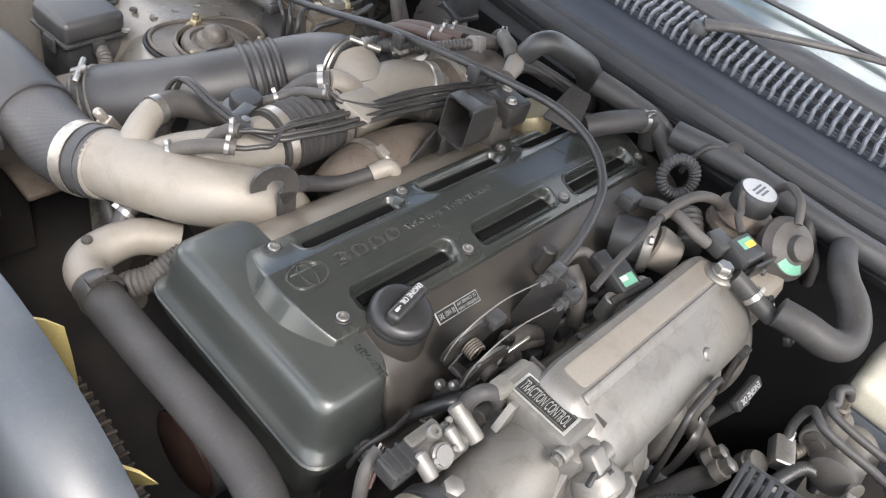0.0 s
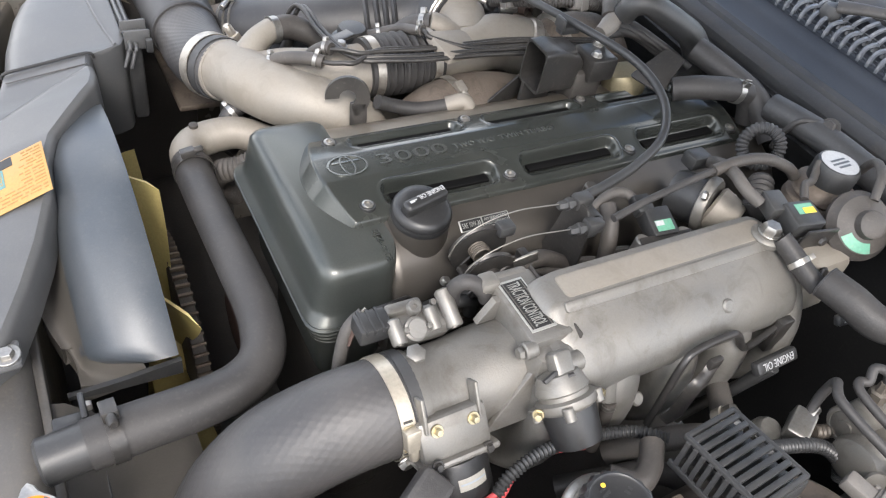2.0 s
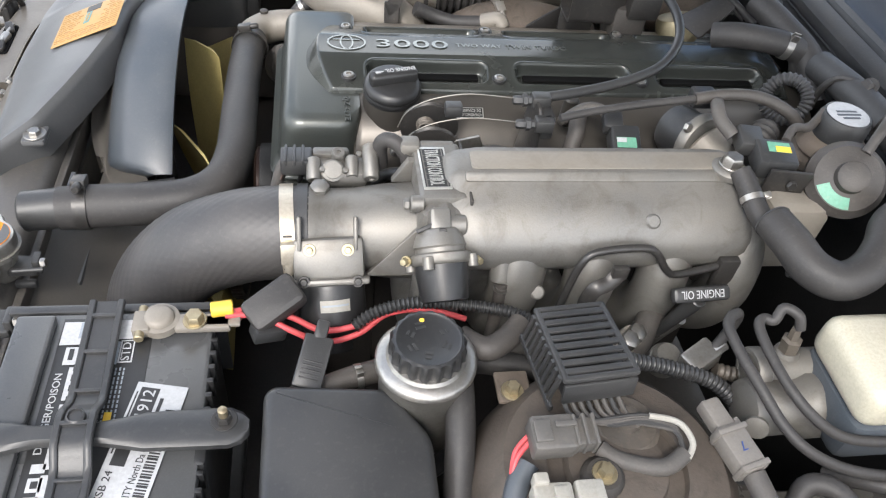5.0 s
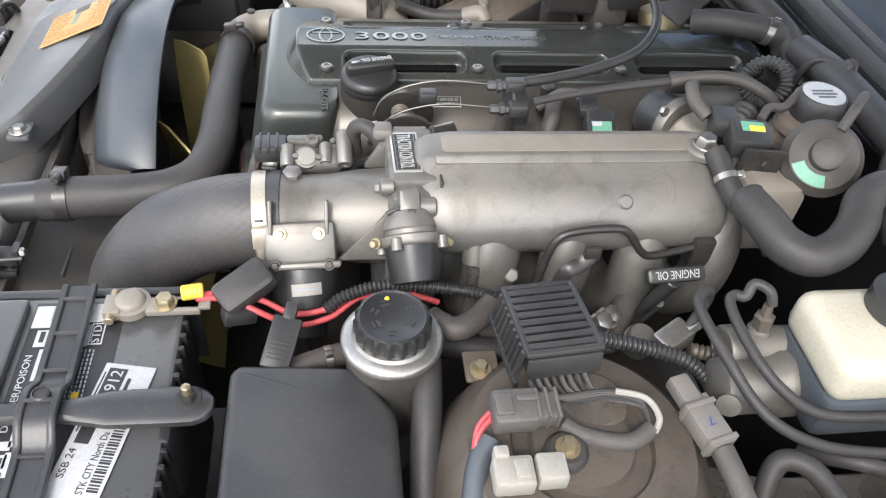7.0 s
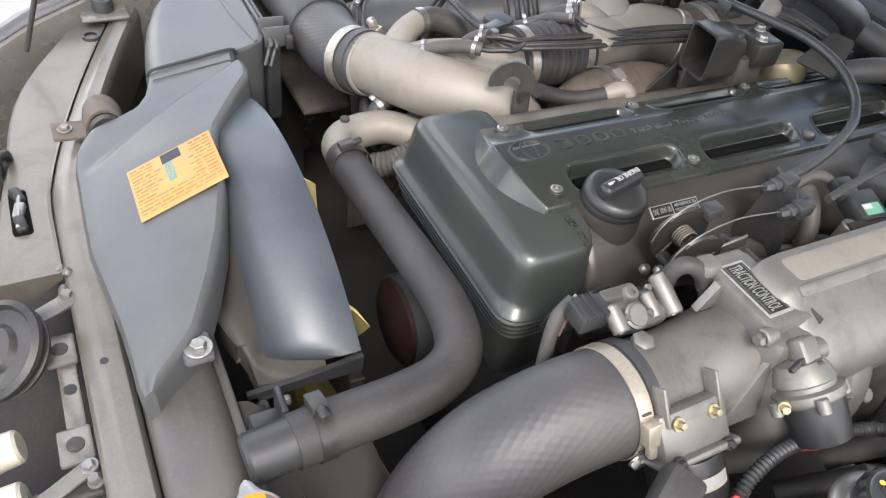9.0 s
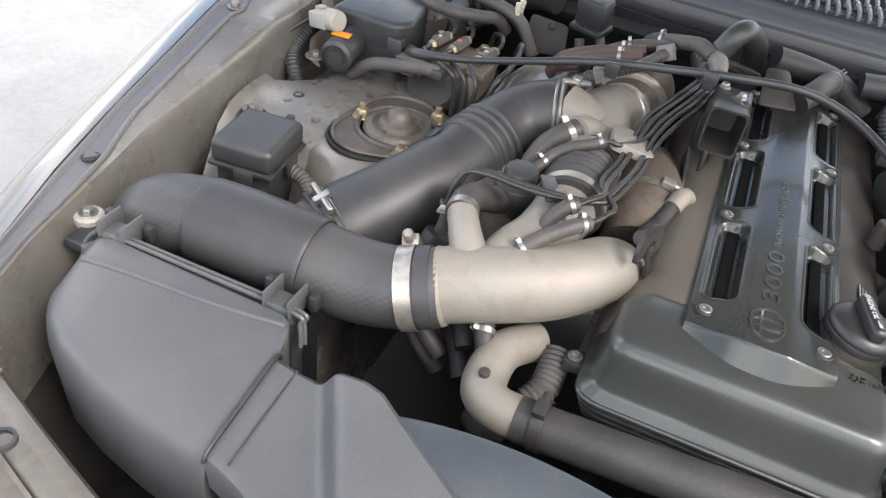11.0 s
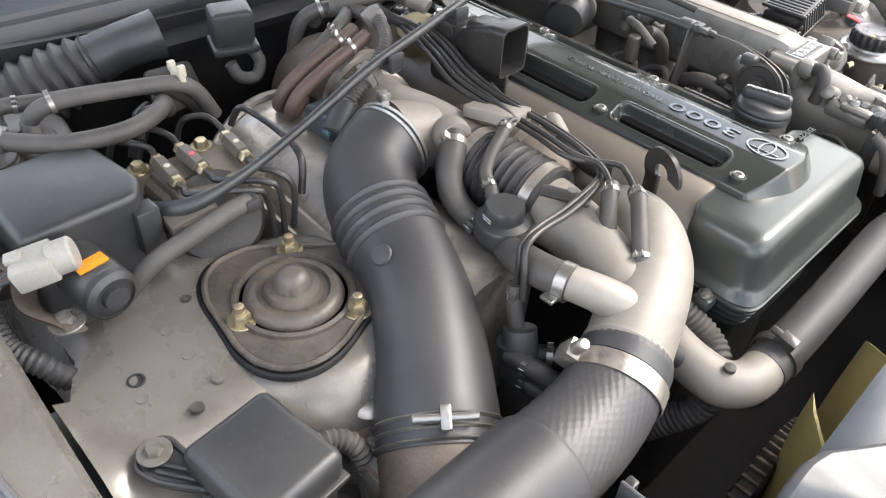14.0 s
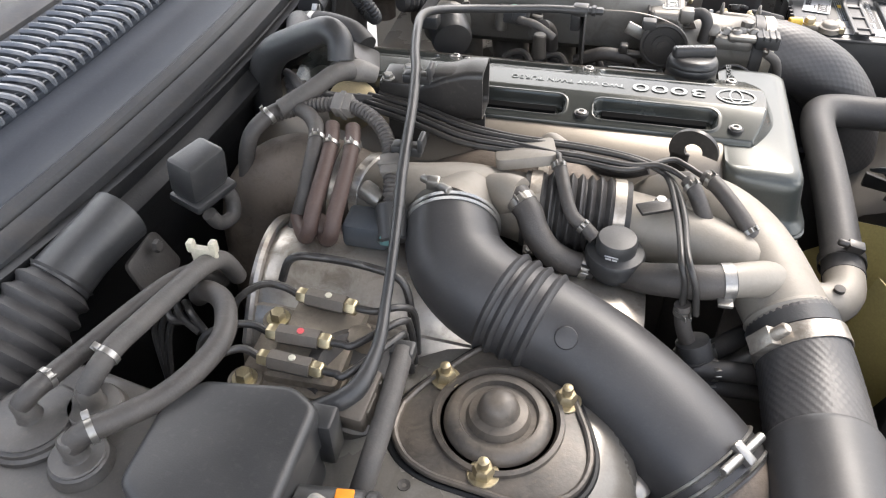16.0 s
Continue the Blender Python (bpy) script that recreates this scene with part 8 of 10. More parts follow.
# bundle of steel vacuum pipes along the exhaust cam cover
vb = thing("vacuum_pipe_bundle", "bundle of black steel vacuum pipes beside the cam cover", "pipe bundle")
for k in range(5):
    dy, dz = 0.0095 * (k - 2), 0.002 * (k % 2)
    if k < 2:
        end = [(0.095 - 0.006 * k, 0.262 + dy, 0.022), (0.080 - 0.007 * k, 0.290 + dy, 0.022), (0.072 - 0.007 * k, 0.33, 0.022), (0.070 - 0.006 * k, 0.370 + 0.006 * k, 0.024), (0.068 - 0.008 * k, 0.396 + 0.004 * k, 0.020), (0.062 - 0.010 * k, 0.405 + 0.004 * k, 0.002), (0.060 - 0.014 * k, 0.408 + 0.004 * k, -0.028)]
    elif k == 2:
        end = [(0.205, 0.258, 0.034), (0.200, 0.268, 0.037), (0.198, 0.277, 0.036)]
    elif k == 3:
        end = [(0.098, 0.250, 0.028), (0.086, 0.254, 0.029), (0.074, 0.262, 0.029), (0.060, 0.272, 0.026)]
    else:
        end = [(0.082, 0.234, 0.026), (0.066, 0.238, 0.025), (0.052, 0.246, 0.022), (0.040, 0.256, 0.021)]
    pts = [(0.43 + 0.012 * k, 0.185 + 0.5 * dy, 0.036), (0.38, 0.205 + dy, 0.032 + dz), (0.315, 0.226 + dy, 0.026 + dz), (0.255, 0.234 + dy * 0.8, 0.024 + dz), (0.18, 0.238 + dy * 0.8, 0.024 + dz)]
    if k == 2:
        pts = pts[:3] + [(0.255, 0.236, 0.026)]
    else:
        pts += [(0.125, 0.246 + dy * 0.7, 0.024 + dz)]
    g = Geo().tube(pts + end, 0.0033, 10, 5)
    part("pipe", g, M_BLACKSTEEL, vb)
g = Geo().box((0.088, 0.308, 0.018), (0.05, 0.018, 0.004), 0.0015, Matrix.Translation((0.088, 0.308, 0.018)) @ pose(0, 0, 0, 0, 0, 25) @ Matrix.Translation((-0.088, -0.308, -0.018)))
part("pipe_bracket", g, M_BLACKSTEEL, vb)
hose("pressure_hose", [(0.062, 0.270, 0.027), (0.056, 0.280, 0.024), (0.046, 0.292, 0.010), (0.036, 0.299, -0.010), (0.033, 0.300, -0.024)], 0.0086, M_RUBBER_D, "short dusty hose with spring clips", clamps=[((0.058, 0.277, 0.025), (-0.6, 0.7, -0.3), (0, 0.6, 1)), ((0.037, 0.298, -0.008), (-0.4, 0.3, -0.8), (-0.6, 0.6, 0.2))], group="pressure hoses", seg=18)
hose("pressure_hose", [(0.044, 0.252, 0.021), (0.034, 0.261, 0.021), (0.016, 0.282, 0.013), (-0.002, 0.302, 0.000), (-0.012, 0.312, -0.014)], 0.0086, M_RUBBER_D, "short dusty hose with spring clips", clamps=[((0.037, 0.258, 0.0212), (-0.7, 0.7, 0.0), (0.2, 0.3, 1)), ((-0.005, 0.305, -0.003), (-0.6, 0.6, -0.5), (0, 0.6, 1))], group="pressure hoses", seg=18)
for p_, d_ in (((0.034, 0.300, -0.012), (0.2, 0.0, 1)), ((-0.010, 0.311, -0.008), (-0.3, 0.3, 1))):
    part("hose_port", Geo().lathe([(0.014, -0.02), (0.014, -0.006), (0.012, -0.002), (0.0095, 0.0)], p_, d_, 20), M_ALLOY_D, yp)
hose("drop_hose", [(0.060, 0.408, -0.020), (0.055, 0.412, -0.045), (0.045, 0.414, -0.07), (0.035, 0.414, -0.10)], 0.008, M_RUBBER_D, "brown dusty hose with a bright clip", clamps=[((0.0585, 0.4095, -0.028), (-0.1, 0.1, -1), (-0.4, 1, 0))])
hose("foam_sleeve", [(0.042, 0.42, -0.075), (0.032, 0.422, -0.11), (0.025, 0.422, -0.16)], 0.0185, M_SEAL, "black foam sleeve round the vacuum hoses", "sleeve", seg=20)
for z in (-0.083, -0.108):
    hose("water_hose", [(0.04, 0.432, z), (0.0, 0.425, z - 0.003), (-0.04, 0.40, z - 0.03), (-0.05, 0.36, z - 0.07)], 0.0105, M_RUBBER, "black coolant hose with a steel clip", clamps=[((0.018, 0.428, z - 0.0015), (-1, -0.2, 0), (0, 0.8, 0.6))], group="coolant hoses")

# lifting hook and heat deflector
lh = thing("lifting_hook", "black steel lifting hook on the engine", "lifting hook")
g = Geo()
N_ = 20
rr = []
for i in range(N_ + 1):
    t = radians(-70 + 255 * i / N_)
    ri, ro = 0.0105, 0.0285
    rr.append([(ri * math.cos(t), ri * math.sin(t), -0.0025), (ro * math.cos(t), ro * math.sin(t), -0.0025), (ro * math.cos(t), ro * math.sin(t), 0.0025), (ri * math.cos(t), ri * math.sin(t), 0.0025)])
hm = frame_at((0.052, 0.186, 0.010), (0.92, -0.30, 0.05), (0.02, 0.1, 1))
g.rings(rr, m=hm)
g.box((0.014, -0.037, 0), (0.022, 0.06, 0.005), 0.002, hm)
part("hook_plate", g, M_BLACKSTEEL, lh)

hs_ = thing("heat_deflector", "black square plastic scoop beside the cam cover", "scoop")
g = Geo()
rr = []
for d, k, sh_ in ((0.0, 1.0, 0), (0.02, 1.0, 0.0), (0.045, 0.95, -0.006), (0.07, 0.85, -0.014), (0.085, 0.6, -0.022)):
    c = Vector((0.302 + d, 0.150 + d * 0.12, 0.044 + sh_))
    ring = rounded([(-0.024 * k, -0.034 * k), (0.024 * k, -0.034 * k), (0.024 * k, 0.030 * k), (-0.024 * k, 0.030 * k)], 0.008, 3)
    rr.append([(c.x, c.y + y, c.z + z) for y, z in ring])
inner_ = []
for d, k in ((0.0, 0.90), (0.02, 0.9), (0.06, 0.78)):
    ring = rounded([(-0.024 * k, -0.034 * k), (0.024 * k, -0.034 * k), (0.024 * k, 0.030 * k), (-0.024 * k, 0.030 * k)], 0.008, 3)
    inner_.append([(0.302 + d, 0.150 + d * 0.12 + y, 0.044 + z) for y, z in ring])
g.rings(list(reversed(inner_)) + rr)
part("scoop", g, M_BLACKSTEEL, hs_)
g = Geo().box((0.325, 0.160, -0.012), (0.05, 0.006, 0.05), 0.002)
g.box((0.29, 0.178, -0.02), (0.06, 0.004, 0.03), 0.001, Matrix.Translation((0.29, 0.178, -0.02)) @ pose(0, 0, 0, 0, -30, 10) @ Matrix.Translation((-0.29, -0.178, 0.02)))
part("bracket", g, M_BLACKSTEEL, hs_)

# exhaust side: turbo housing, elbow, heat shields
th = thing("turbo_housing", "rusty brown cast turbo housing with a band clamp", "turbocharger")
g = Geo().tube([(0.17, 0.20, -0.075), (0.205, 0.205, -0.062), (0.25, 0.208, -0.055), (0.30, 0.215, -0.06), (0.36, 0.225, -0.08)], [0.046, 0.050, 0.050, 0.046, 0.044], 28, 6)
part("housing", g, M_IRON, th)
ring_clamp(th, (0.225, 0.2065, -0.058), (1, 0.1, 0.1), 0.0515, 0.012, (0, -0.3, 1), M_SHIELD)
g = Geo().rod((0.262, 0.188, -0.05), (0.263, 0.1905, -0.034), 0.009)
part("oil_bolt", g, M_ALLOY_D, th)
hexbolt(th, (0.263, 0.191, -0.034), 0.0075, 0.008, mat=M_CAN)
hose("oil_hose", [(0.10, 0.196, -0.012), (0.125, 0.195, -0.022), (0.155, 0.186, -0.026), (0.19, 0.178, -0.022), (0.205, 0.173, -0.016)], 0.0098, M_RUBBER, "black hose with white printed letters")
g = Geo().tube([(0.195, 0.176, -0.02), (0.215, 0.168, -0.012), (0.222, 0.16, -0.02)], [0.012, 0.012, 0.010], 14, 5)
single("hose_union", g, M_ALLOY_D, "small cast hose union on the cam cover", "hose union")
de = thing("exhaust_elbow", "brown-grey dusty exhaust elbow behind the turbo", "exhaust pipe")
g = Geo().tube([(0.42, 0.285, -0.03), (0.47, 0.282, -0.022), (0.515, 0.28, -0.03), (0.548, 0.285, -0.065), (0.555, 0.292, -0.13), (0.55, 0.30, -0.25)], [0.045, 0.05, 0.052, 0.053, 0.053, 0.053], 28, 6)
part("elbow", g, M_IRON, de)
g = Geo().lathe([(0.050, -0.006), (0.056, -0.004), (0.056, 0.004), (0.050, 0.006)], (0.445, 0.283, -0.026), (1, 0, 0.15), 32)
part("joint_band", g, M_SHIELD, de)
hsd = thing("exhaust_heat_shield", "dull stained steel heat shield over the exhaust manifold", "heat shield")
g = Geo()
rr = []
for i in range(25):
    u = i / 24
    x = 0.492 - 0.40 * u
    b = 0.030 * u
    d = 0.010 * max(0.0, 1 - u / 0.05)
    rr.append([(x, 0.335, -0.045 - b), (x, 0.358, -0.022 - b - d), (x, 0.385, -0.012 - b - d), (x, 0.415, -0.013 - b - d), (x, 0.440, -0.022 - b - d), (x, 0.460, -0.036 - b - d), (x, 0.466, -0.044 - b - d), (x, 0.470, -0.044 - b - d), (x, 0.478, -0.052 - b - d), (x, 0.483, -0.060 - b - d), (x, 0.487, -0.060 - b - d), (x, 0.497, -0.078 - b - d), (x, 0.503, -0.11 - b), (x, 0.505, -0.25), (x, 0.40, -0.27), (x, 0.34, -0.2)])
g.rings(rr)
part("shield_panel", g, M_SHIELD, hsd)
g = Geo().tube([(0.488, 0.345, -0.034), (0.490, 0.37, -0.020), (0.490, 0.40, -0.016), (0.488, 0.432, -0.022), (0.487, 0.462, -0.042), (0.486, 0.495, -0.08)], 0.006, 8, 5)
part("rolled_edge", g, M_SHIELD, hsd)
for k, (x, r_) in enumerate(((0.414, 0.0085), (0.438, 0.0085))):
    hose("rusty_coolant_hose", [(x + 0.012, 0.285, 0.056), (x + 0.004, 0.315, 0.051), (x, 0.355, 0.040), (x, 0.392, 0.022), (x + 0.002, 0.406, 0.004), (x + 0.012, 0.398, -0.008), (x + 0.03, 0.37, -0.008)], r_, M_RUST_HOSE, "red-brown heat-aged coolant hose with a spring clip", clamps=[((x + 0.004, 0.315, 0.051), (-0.1, 1, -0.2), (0.2, 0, 1))], group="aged coolant hoses", seg=16)
hose("coolant_hose", [(0.50, 0.255, 0.054), (0.478, 0.276, 0.058), (0.462, 0.302, 0.056), (0.458, 0.335, 0.040), (0.46, 0.36, 0.015), (0.47, 0.375, -0.02)], 0.0088, M_RUBBER_D, "dusty coolant hose over the exhaust", clamps=[((0.459, 0.31, 0.053), (-0.2, 1, -0.2), (0, 0, 1))], group="aged coolant hoses", seg=16)
ac = thing("wastegate_actuator", "dirty blue-grey actuator between the turbo hoses", "actuator")
g = Geo().box((0.385, 0.375, -0.006), (0.05, 0.04, 0.03), 0.006)
part("body", g, M_SHROUD, ac)
g = Geo().rod((0.375, 0.352, 0.012), (0.40, 0.342, 0.02), 0.011)
part("union", g, M_STEEL, ac)

# cable over the engine, from the throttle to the right side
tcb = thing("throttle_cable", "long black sheathed cable looped over the engine", "cable")
g = Geo().tube([(0.200, -0.096, 0.039), (0.25, -0.088, 0.042), (0.31, -0.070, 0.045), (0.365, -0.045, 0.052), (0.398, -0.008, 0.064), (0.408, 0.035, 0.076), (0.402, 0.085, 0.084), (0.390, 0.145, 0.082), (0.378, 0.19, 0.080), (0.366, 0.25, 0.074), (0.357, 0.31, 0.066), (0.350, 0.36, 0.056), (0.343, 0.40, 0.046)], 0.0058, 14, 6)
part("sheath", g, M_PLASTIC, tcb)
g = Geo().tube([(0.343, 0.40, 0.046), (0.335, 0.45, 0.034), (0.328, 0.50, 0.022), (0.322, 0.55, 0.014), (0.33, 0.59, 0.004), (0.36, 0.61, -0.01)], [0.0055, 0.005, 0.005, 0.006, 0.009, 0.011], 12, 6)
part("thin_sheath", g, M_PLASTIC, tcb)
for p in ((0.377, 0.187, 0.070), (0.357, 0.31, 0.055)):
    g = Geo().box(p, (0.034, 0.016, 0.012), 0.003)
    g.box((p[0] - 0.016, p[1], p[2] + 0.010), (0.006, 0.02, 0.016), 0.002)
    part("cable_clip", g, M_PLASTIC, tcb)

# coolant hoses below the turbo outlet
cs = thing("foam_sleeved_pipe", "black foam-sleeved pipe standing between intake and turbo hoses", "hose")
part("sleeve", Geo().tube([(0.043, 0.414, -0.062), (0.036, 0.419, -0.08), (0.026, 0.424, -0.11), (0.018, 0.426, -0.20)], [0.0165, 0.0175, 0.0175, 0.0175], 20, 6), M_SEAL, cs)
for p_ in ((0.020, 0.391, -0.102), (0.011, 0.386, -0.141)):
    p_ = Vector(p_)
    hose("coolant_hose", [p_ + Vector((0.035, 0.030, -0.004)), p_ + Vector((0.012, 0.010, 0)), p_ - Vector((0.014, 0.012, 0)), p_ - Vector((0.045, 0.040, 0.004)), p_ - Vector((0.075, 0.060, 0.02))], 0.0112, M_RUBBER, "short black coolant hose with a spring clip", clamps=[(p_, (-0.75, -0.65, 0), (0, 0, 1))], group="coolant hoses")

# ---- right rear: strut tower, boxes, brake unit ----
tr = thing("strut_tower_right", "dusty painted strut tower with gold nuts", "strut tower", kind="structure")
TC = Vector((0.214, 0.553, -0.06))
g = Geo().lathe([(0.160, -0.20), (0.150, -0.09), (0.138, -0.045), (0.122, -0.018), (0.102, -0.004), (0.085, 0.0)], TC, (0, 0, 1), 56)
part("tower", g, M_BODY, tr)
tri = []
for i in range(60):
    t = 2 * math.pi * i / 60
    tri.append((TC.x + (0.083 + 0.010 * math.cos(3 * (t - radians(22)))) * math.cos(t), TC.y + (0.083 + 0.010 * math.cos(3 * (t - radians(22)))) * math.sin(t)))
g = Geo().prism(tri, TC.z - 0.01, TC.z + 0.006, 0.004)
part("mount_plate", g, M_CAP, tr, "dusty triangular mount plate with a rolled lip")
g = Geo().lathe([(0.060, 0.004), (0.059, 0.010), (0.055, 0.0115), (0.052, 0.006), (0.049, 0.006), (0.047, 0.012), (0.042, 0.016), (0.036, 0.016), (0.034, 0.012), (0.029, 0.012), (0.026, 0.019), (0.019, 0.021), (0.0165, 0.030), (0.012, 0.036), (0.004, 0.038)], TC, (0, 0, 1), 48)
part("bearing_cap", g, M_CAP, tr, "dusty pressed bearing cap with a rubber tip")
lip = [(x, y, TC.z + 0.0065) for x, y in tri[::3]]
part("plate_lip", Geo().tube(lip + lip[:1], 0.0032, 8, 3), M_CAP, tr)
for x, y in ((0.270, 0.518), (0.217, 0.610), (0.157, 0.520)):
    hexbolt(tr, (x, y, TC.z + 0.006), 0.0092, 0.012, washer=0.014, mat=M_BRASS, name="tower_nut")
    g = Geo().lathe([(0.0048, 0), (0.0048, 0.009), (0.003, 0.010)], (x, y, TC.z + 0.017), (0, 0, 1), 12)
    part("stud", g, M_BRASS, tr)
part("plate_seal", Geo().tube([(x * 1.06 - TC.x * 0.06, y * 1.06 - TC.y * 0.06, TC.z + 0.001) for x, y in tri[::2]] + [(tri[0][0] * 1.06 - TC.x * 0.06, tri[0][1] * 1.06 - TC.y * 0.06, TC.z + 0.001)], 0.0036, 8, 3), M_FLANGE, tr, "black sealer round the plate")
part("open_hole", Geo().lathe([(0.0085, -0.001), (0.0078, 0.0012), (0.006, 0.0014), (0.0055, 0.0002), (0.0005, 0.0001)], (0.219, 0.714, -0.0572), (0, 0, 1), 18), M_INK, tr, "dark open hole")
for x, y in ((0.216, 0.666), (0.176, 0.66), (0.198, 0.719), (0.239, 0.722), (0.280, 0.632), (0.253, 0.666), (0.170, 0.627), (0.31, 0.66), (0.16, 0.69), (0.12, 0.64)):
    g = Geo().lathe([(0.0062, -0.002), (0.0056, 0.0008), (0.0035, 0.0004), (0.001, 0.0)], (x, y, -0.0572), (0, 0, 1), 16)
    part("spot_dimple", g, M_DARK if x in (0.280, 0.16) else M_BODY, tr)

rl = thing("relay_box", "black plastic relay box with a rounded lid", "relay box")
rm = Matrix.Translation((0.072, 0.682, 0)) @ pose(0, 0, 0, 0, 0, 6)
g = Geo().box((0, 0, -0.048), (0.096, 0.084, 0.034), 0.009, rm, 3)
part("lid", g, M_PLASTIC, rl)
g = Geo().box((0, 0, -0.066), (0.100, 0.088, 0.006), 0.002, rm)
part("rim", g, M_PLASTIC, rl)
g = Geo().box((0, 0, -0.105), (0.086, 0.074, 0.075), 0.006, rm)
part("base", g, M_PLASTIC, rl)
g = Geo().box((-0.051, -0.006, -0.075), (0.005, 0.026, 0.022), 0.002, rm)
part("latch", g, M_PLASTIC, rl)
for s_ in (-1, 1):
    part("latch", Geo().box((0.0, 0.046 * s_, -0.075), (0.02, 0.006, 0.02), 0.002, rm), M_PLASTIC, rl)
bp = rounded([(0.085, 0.722), (0.112, 0.717), (0.152, 0.722), (0.158, 0.742), (0.140, 0.756), (0.118, 0.748)], 0.008, 3)
part("bracket", Geo().prism(bp, -0.066, -0.060, 0.002), M_PLASTIC, rl, "black ribbed plastic bracket")
bpl = [(x, y, -0.0595) for x, y in bp]
part("bracket_rim", Geo().tube(bpl + bpl[:1], 0.0028, 8, 3), M_PLASTIC, rl)
for q in ((0.095, 0.722, 0.128, 0.745), (0.105, 0.720, 0.135, 0.742)):
    part("bracket_rib", Geo().rod((q[0], q[1], -0.058), (q[2], q[3], -0.058), 0.002), M_PLASTIC, rl)
hexbolt(rl, (0.141, 0.738, -0.054), 0.007, 0.007, washer=0.014, mat=M_BODY)
hose("relay_loom", [(0.08, 0.64, -0.08), (0.075, 0.615, -0.085), (0.06, 0.60, -0.10), (0.04, 0.60, -0.15)], 0.011, M_TAPE, "dusty corrugated loom from the relay box", "wiring loom", wave=(0.002, 0.006))

fx = thing("fuse_box", "matt black fuse box cover with chamfered end", "fuse box")
out = rounded([(0.345, 0.628), (0.372, 0.612), (0.448, 0.622), (0.468, 0.655), (0.466, 0.722), (0.44, 0.738), (0.345, 0.738)], 0.010, 4)
g = Geo().prism(out, -0.012, 0.030, 0.008, seg=4)
part("cover", g, M_PLASTIC, fx)
g = Geo().prism([(x * 0.96 + 0.0162, y * 0.96 + 0.027) for x, y in out], -0.09, -0.012, 0.002)
part("base", g, M_PLASTIC, fx)
g = Geo().box((0.346, 0.626, -0.012), (0.022, 0.024, 0.05), 0.003)
part("side_clip", g, M_PLASTIC, fx)
for pts in ([(0.36, 0.742, -0.02), (0.33, 0.750, -0.030), (0.30, 0.735, -0.034), (0.285, 0.730, -0.034)], [(0.345, 0.742, -0.004), (0.372, 0.756, 0.004), (0.395, 0.775, 0.016), (0.408, 0.795, 0.0245), (0.412, 0.808, 0.026)]):
    part("bracket", Geo().tube(pts, 0.013, 12, 5, flat=0.28), M_IRON, fx, "dusty steel bracket arm")
hexbolt(fx, (0.296, 0.733, -0.032), 0.008, 0.008, washer=0.016, mat=M_BODY)
hexbolt(fx, (0.411, 0.801, 0.028), 0.008, 0.008, washer=0.015, mat=M_BODY)
ww = thing("white_multi_connector", "white multi-pin connector with wires", "connector")
wm = frame_at((0.322, 0.735, 0.018), (-0.35, -0.9, 0.2), (1, -0.3, 0))
g = Geo().box((0, 0, 0), (0.036, 0.034, 0.024), 0.003, wm)
g.rod(wm @ Vector((0.012, 0, 0)), wm @ Vector((0.034, 0, 0)), 0.0155)
part("shell", g, M_WHITE, ww)
g = Geo().box((-0.012, 0.004, 0.0135), (0.014, 0.012, 0.005), 0.001, wm)
part("latch", g, M_WHITE, ww)
for i in range(4):
    g = Geo().tube([wm @ Vector((-0.016, -0.008 + 0.005 * i, 0)), wm @ Vector((-0.034, -0.006 + 0.004 * i, -0.006)), (0.30 + 0.003 * i, 0.785, -0.012), (0.28, 0.79, -0.04)], 0.0022, 7, 4)
    part("wire", g, M_RUST_HOSE if i % 2 else M_PLASTIC, ww)
mo_ = thing("pump_motor", "black cylindrical motor with an orange label", "motor")
g = Geo().lathe([(0.018, 0), (0.0245, 0.002), (0.0245, 0.050), (0.022, 0.053), (0.0245, 0.055), (0.0245, 0.062), (0.019, 0.066), (0.019, 0.063), (0.012, 0.063), (0.0115, 0.069), (0.004, 0.070)], (0.345, 0.700, -0.014), (-0.98, -0.12, -0.03), 30)
part("body", g, M_PLASTIC, mo_)
g = Geo().box((0, 0, 0.0225), (0.014, 0.028, 0.003), 0.001, frame_at((0.306, 0.6965, -0.0125), (-0.98, -0.12, -0.03), (0.12, -0.98, 0)))
part("label", g, M_ORANGE, mo_, "orange and yellow label")
hose("corner_loom", [(0.362, 0.775, -0.012), (0.335, 0.782, -0.030), (0.308, 0.780, -0.044), (0.285, 0.765, -0.055), (0.272, 0.75, -0.075)], 0.0115, M_SEAL, "black ribbed loom by the bracket", "wiring loom", wave=(0.002, 0.006))

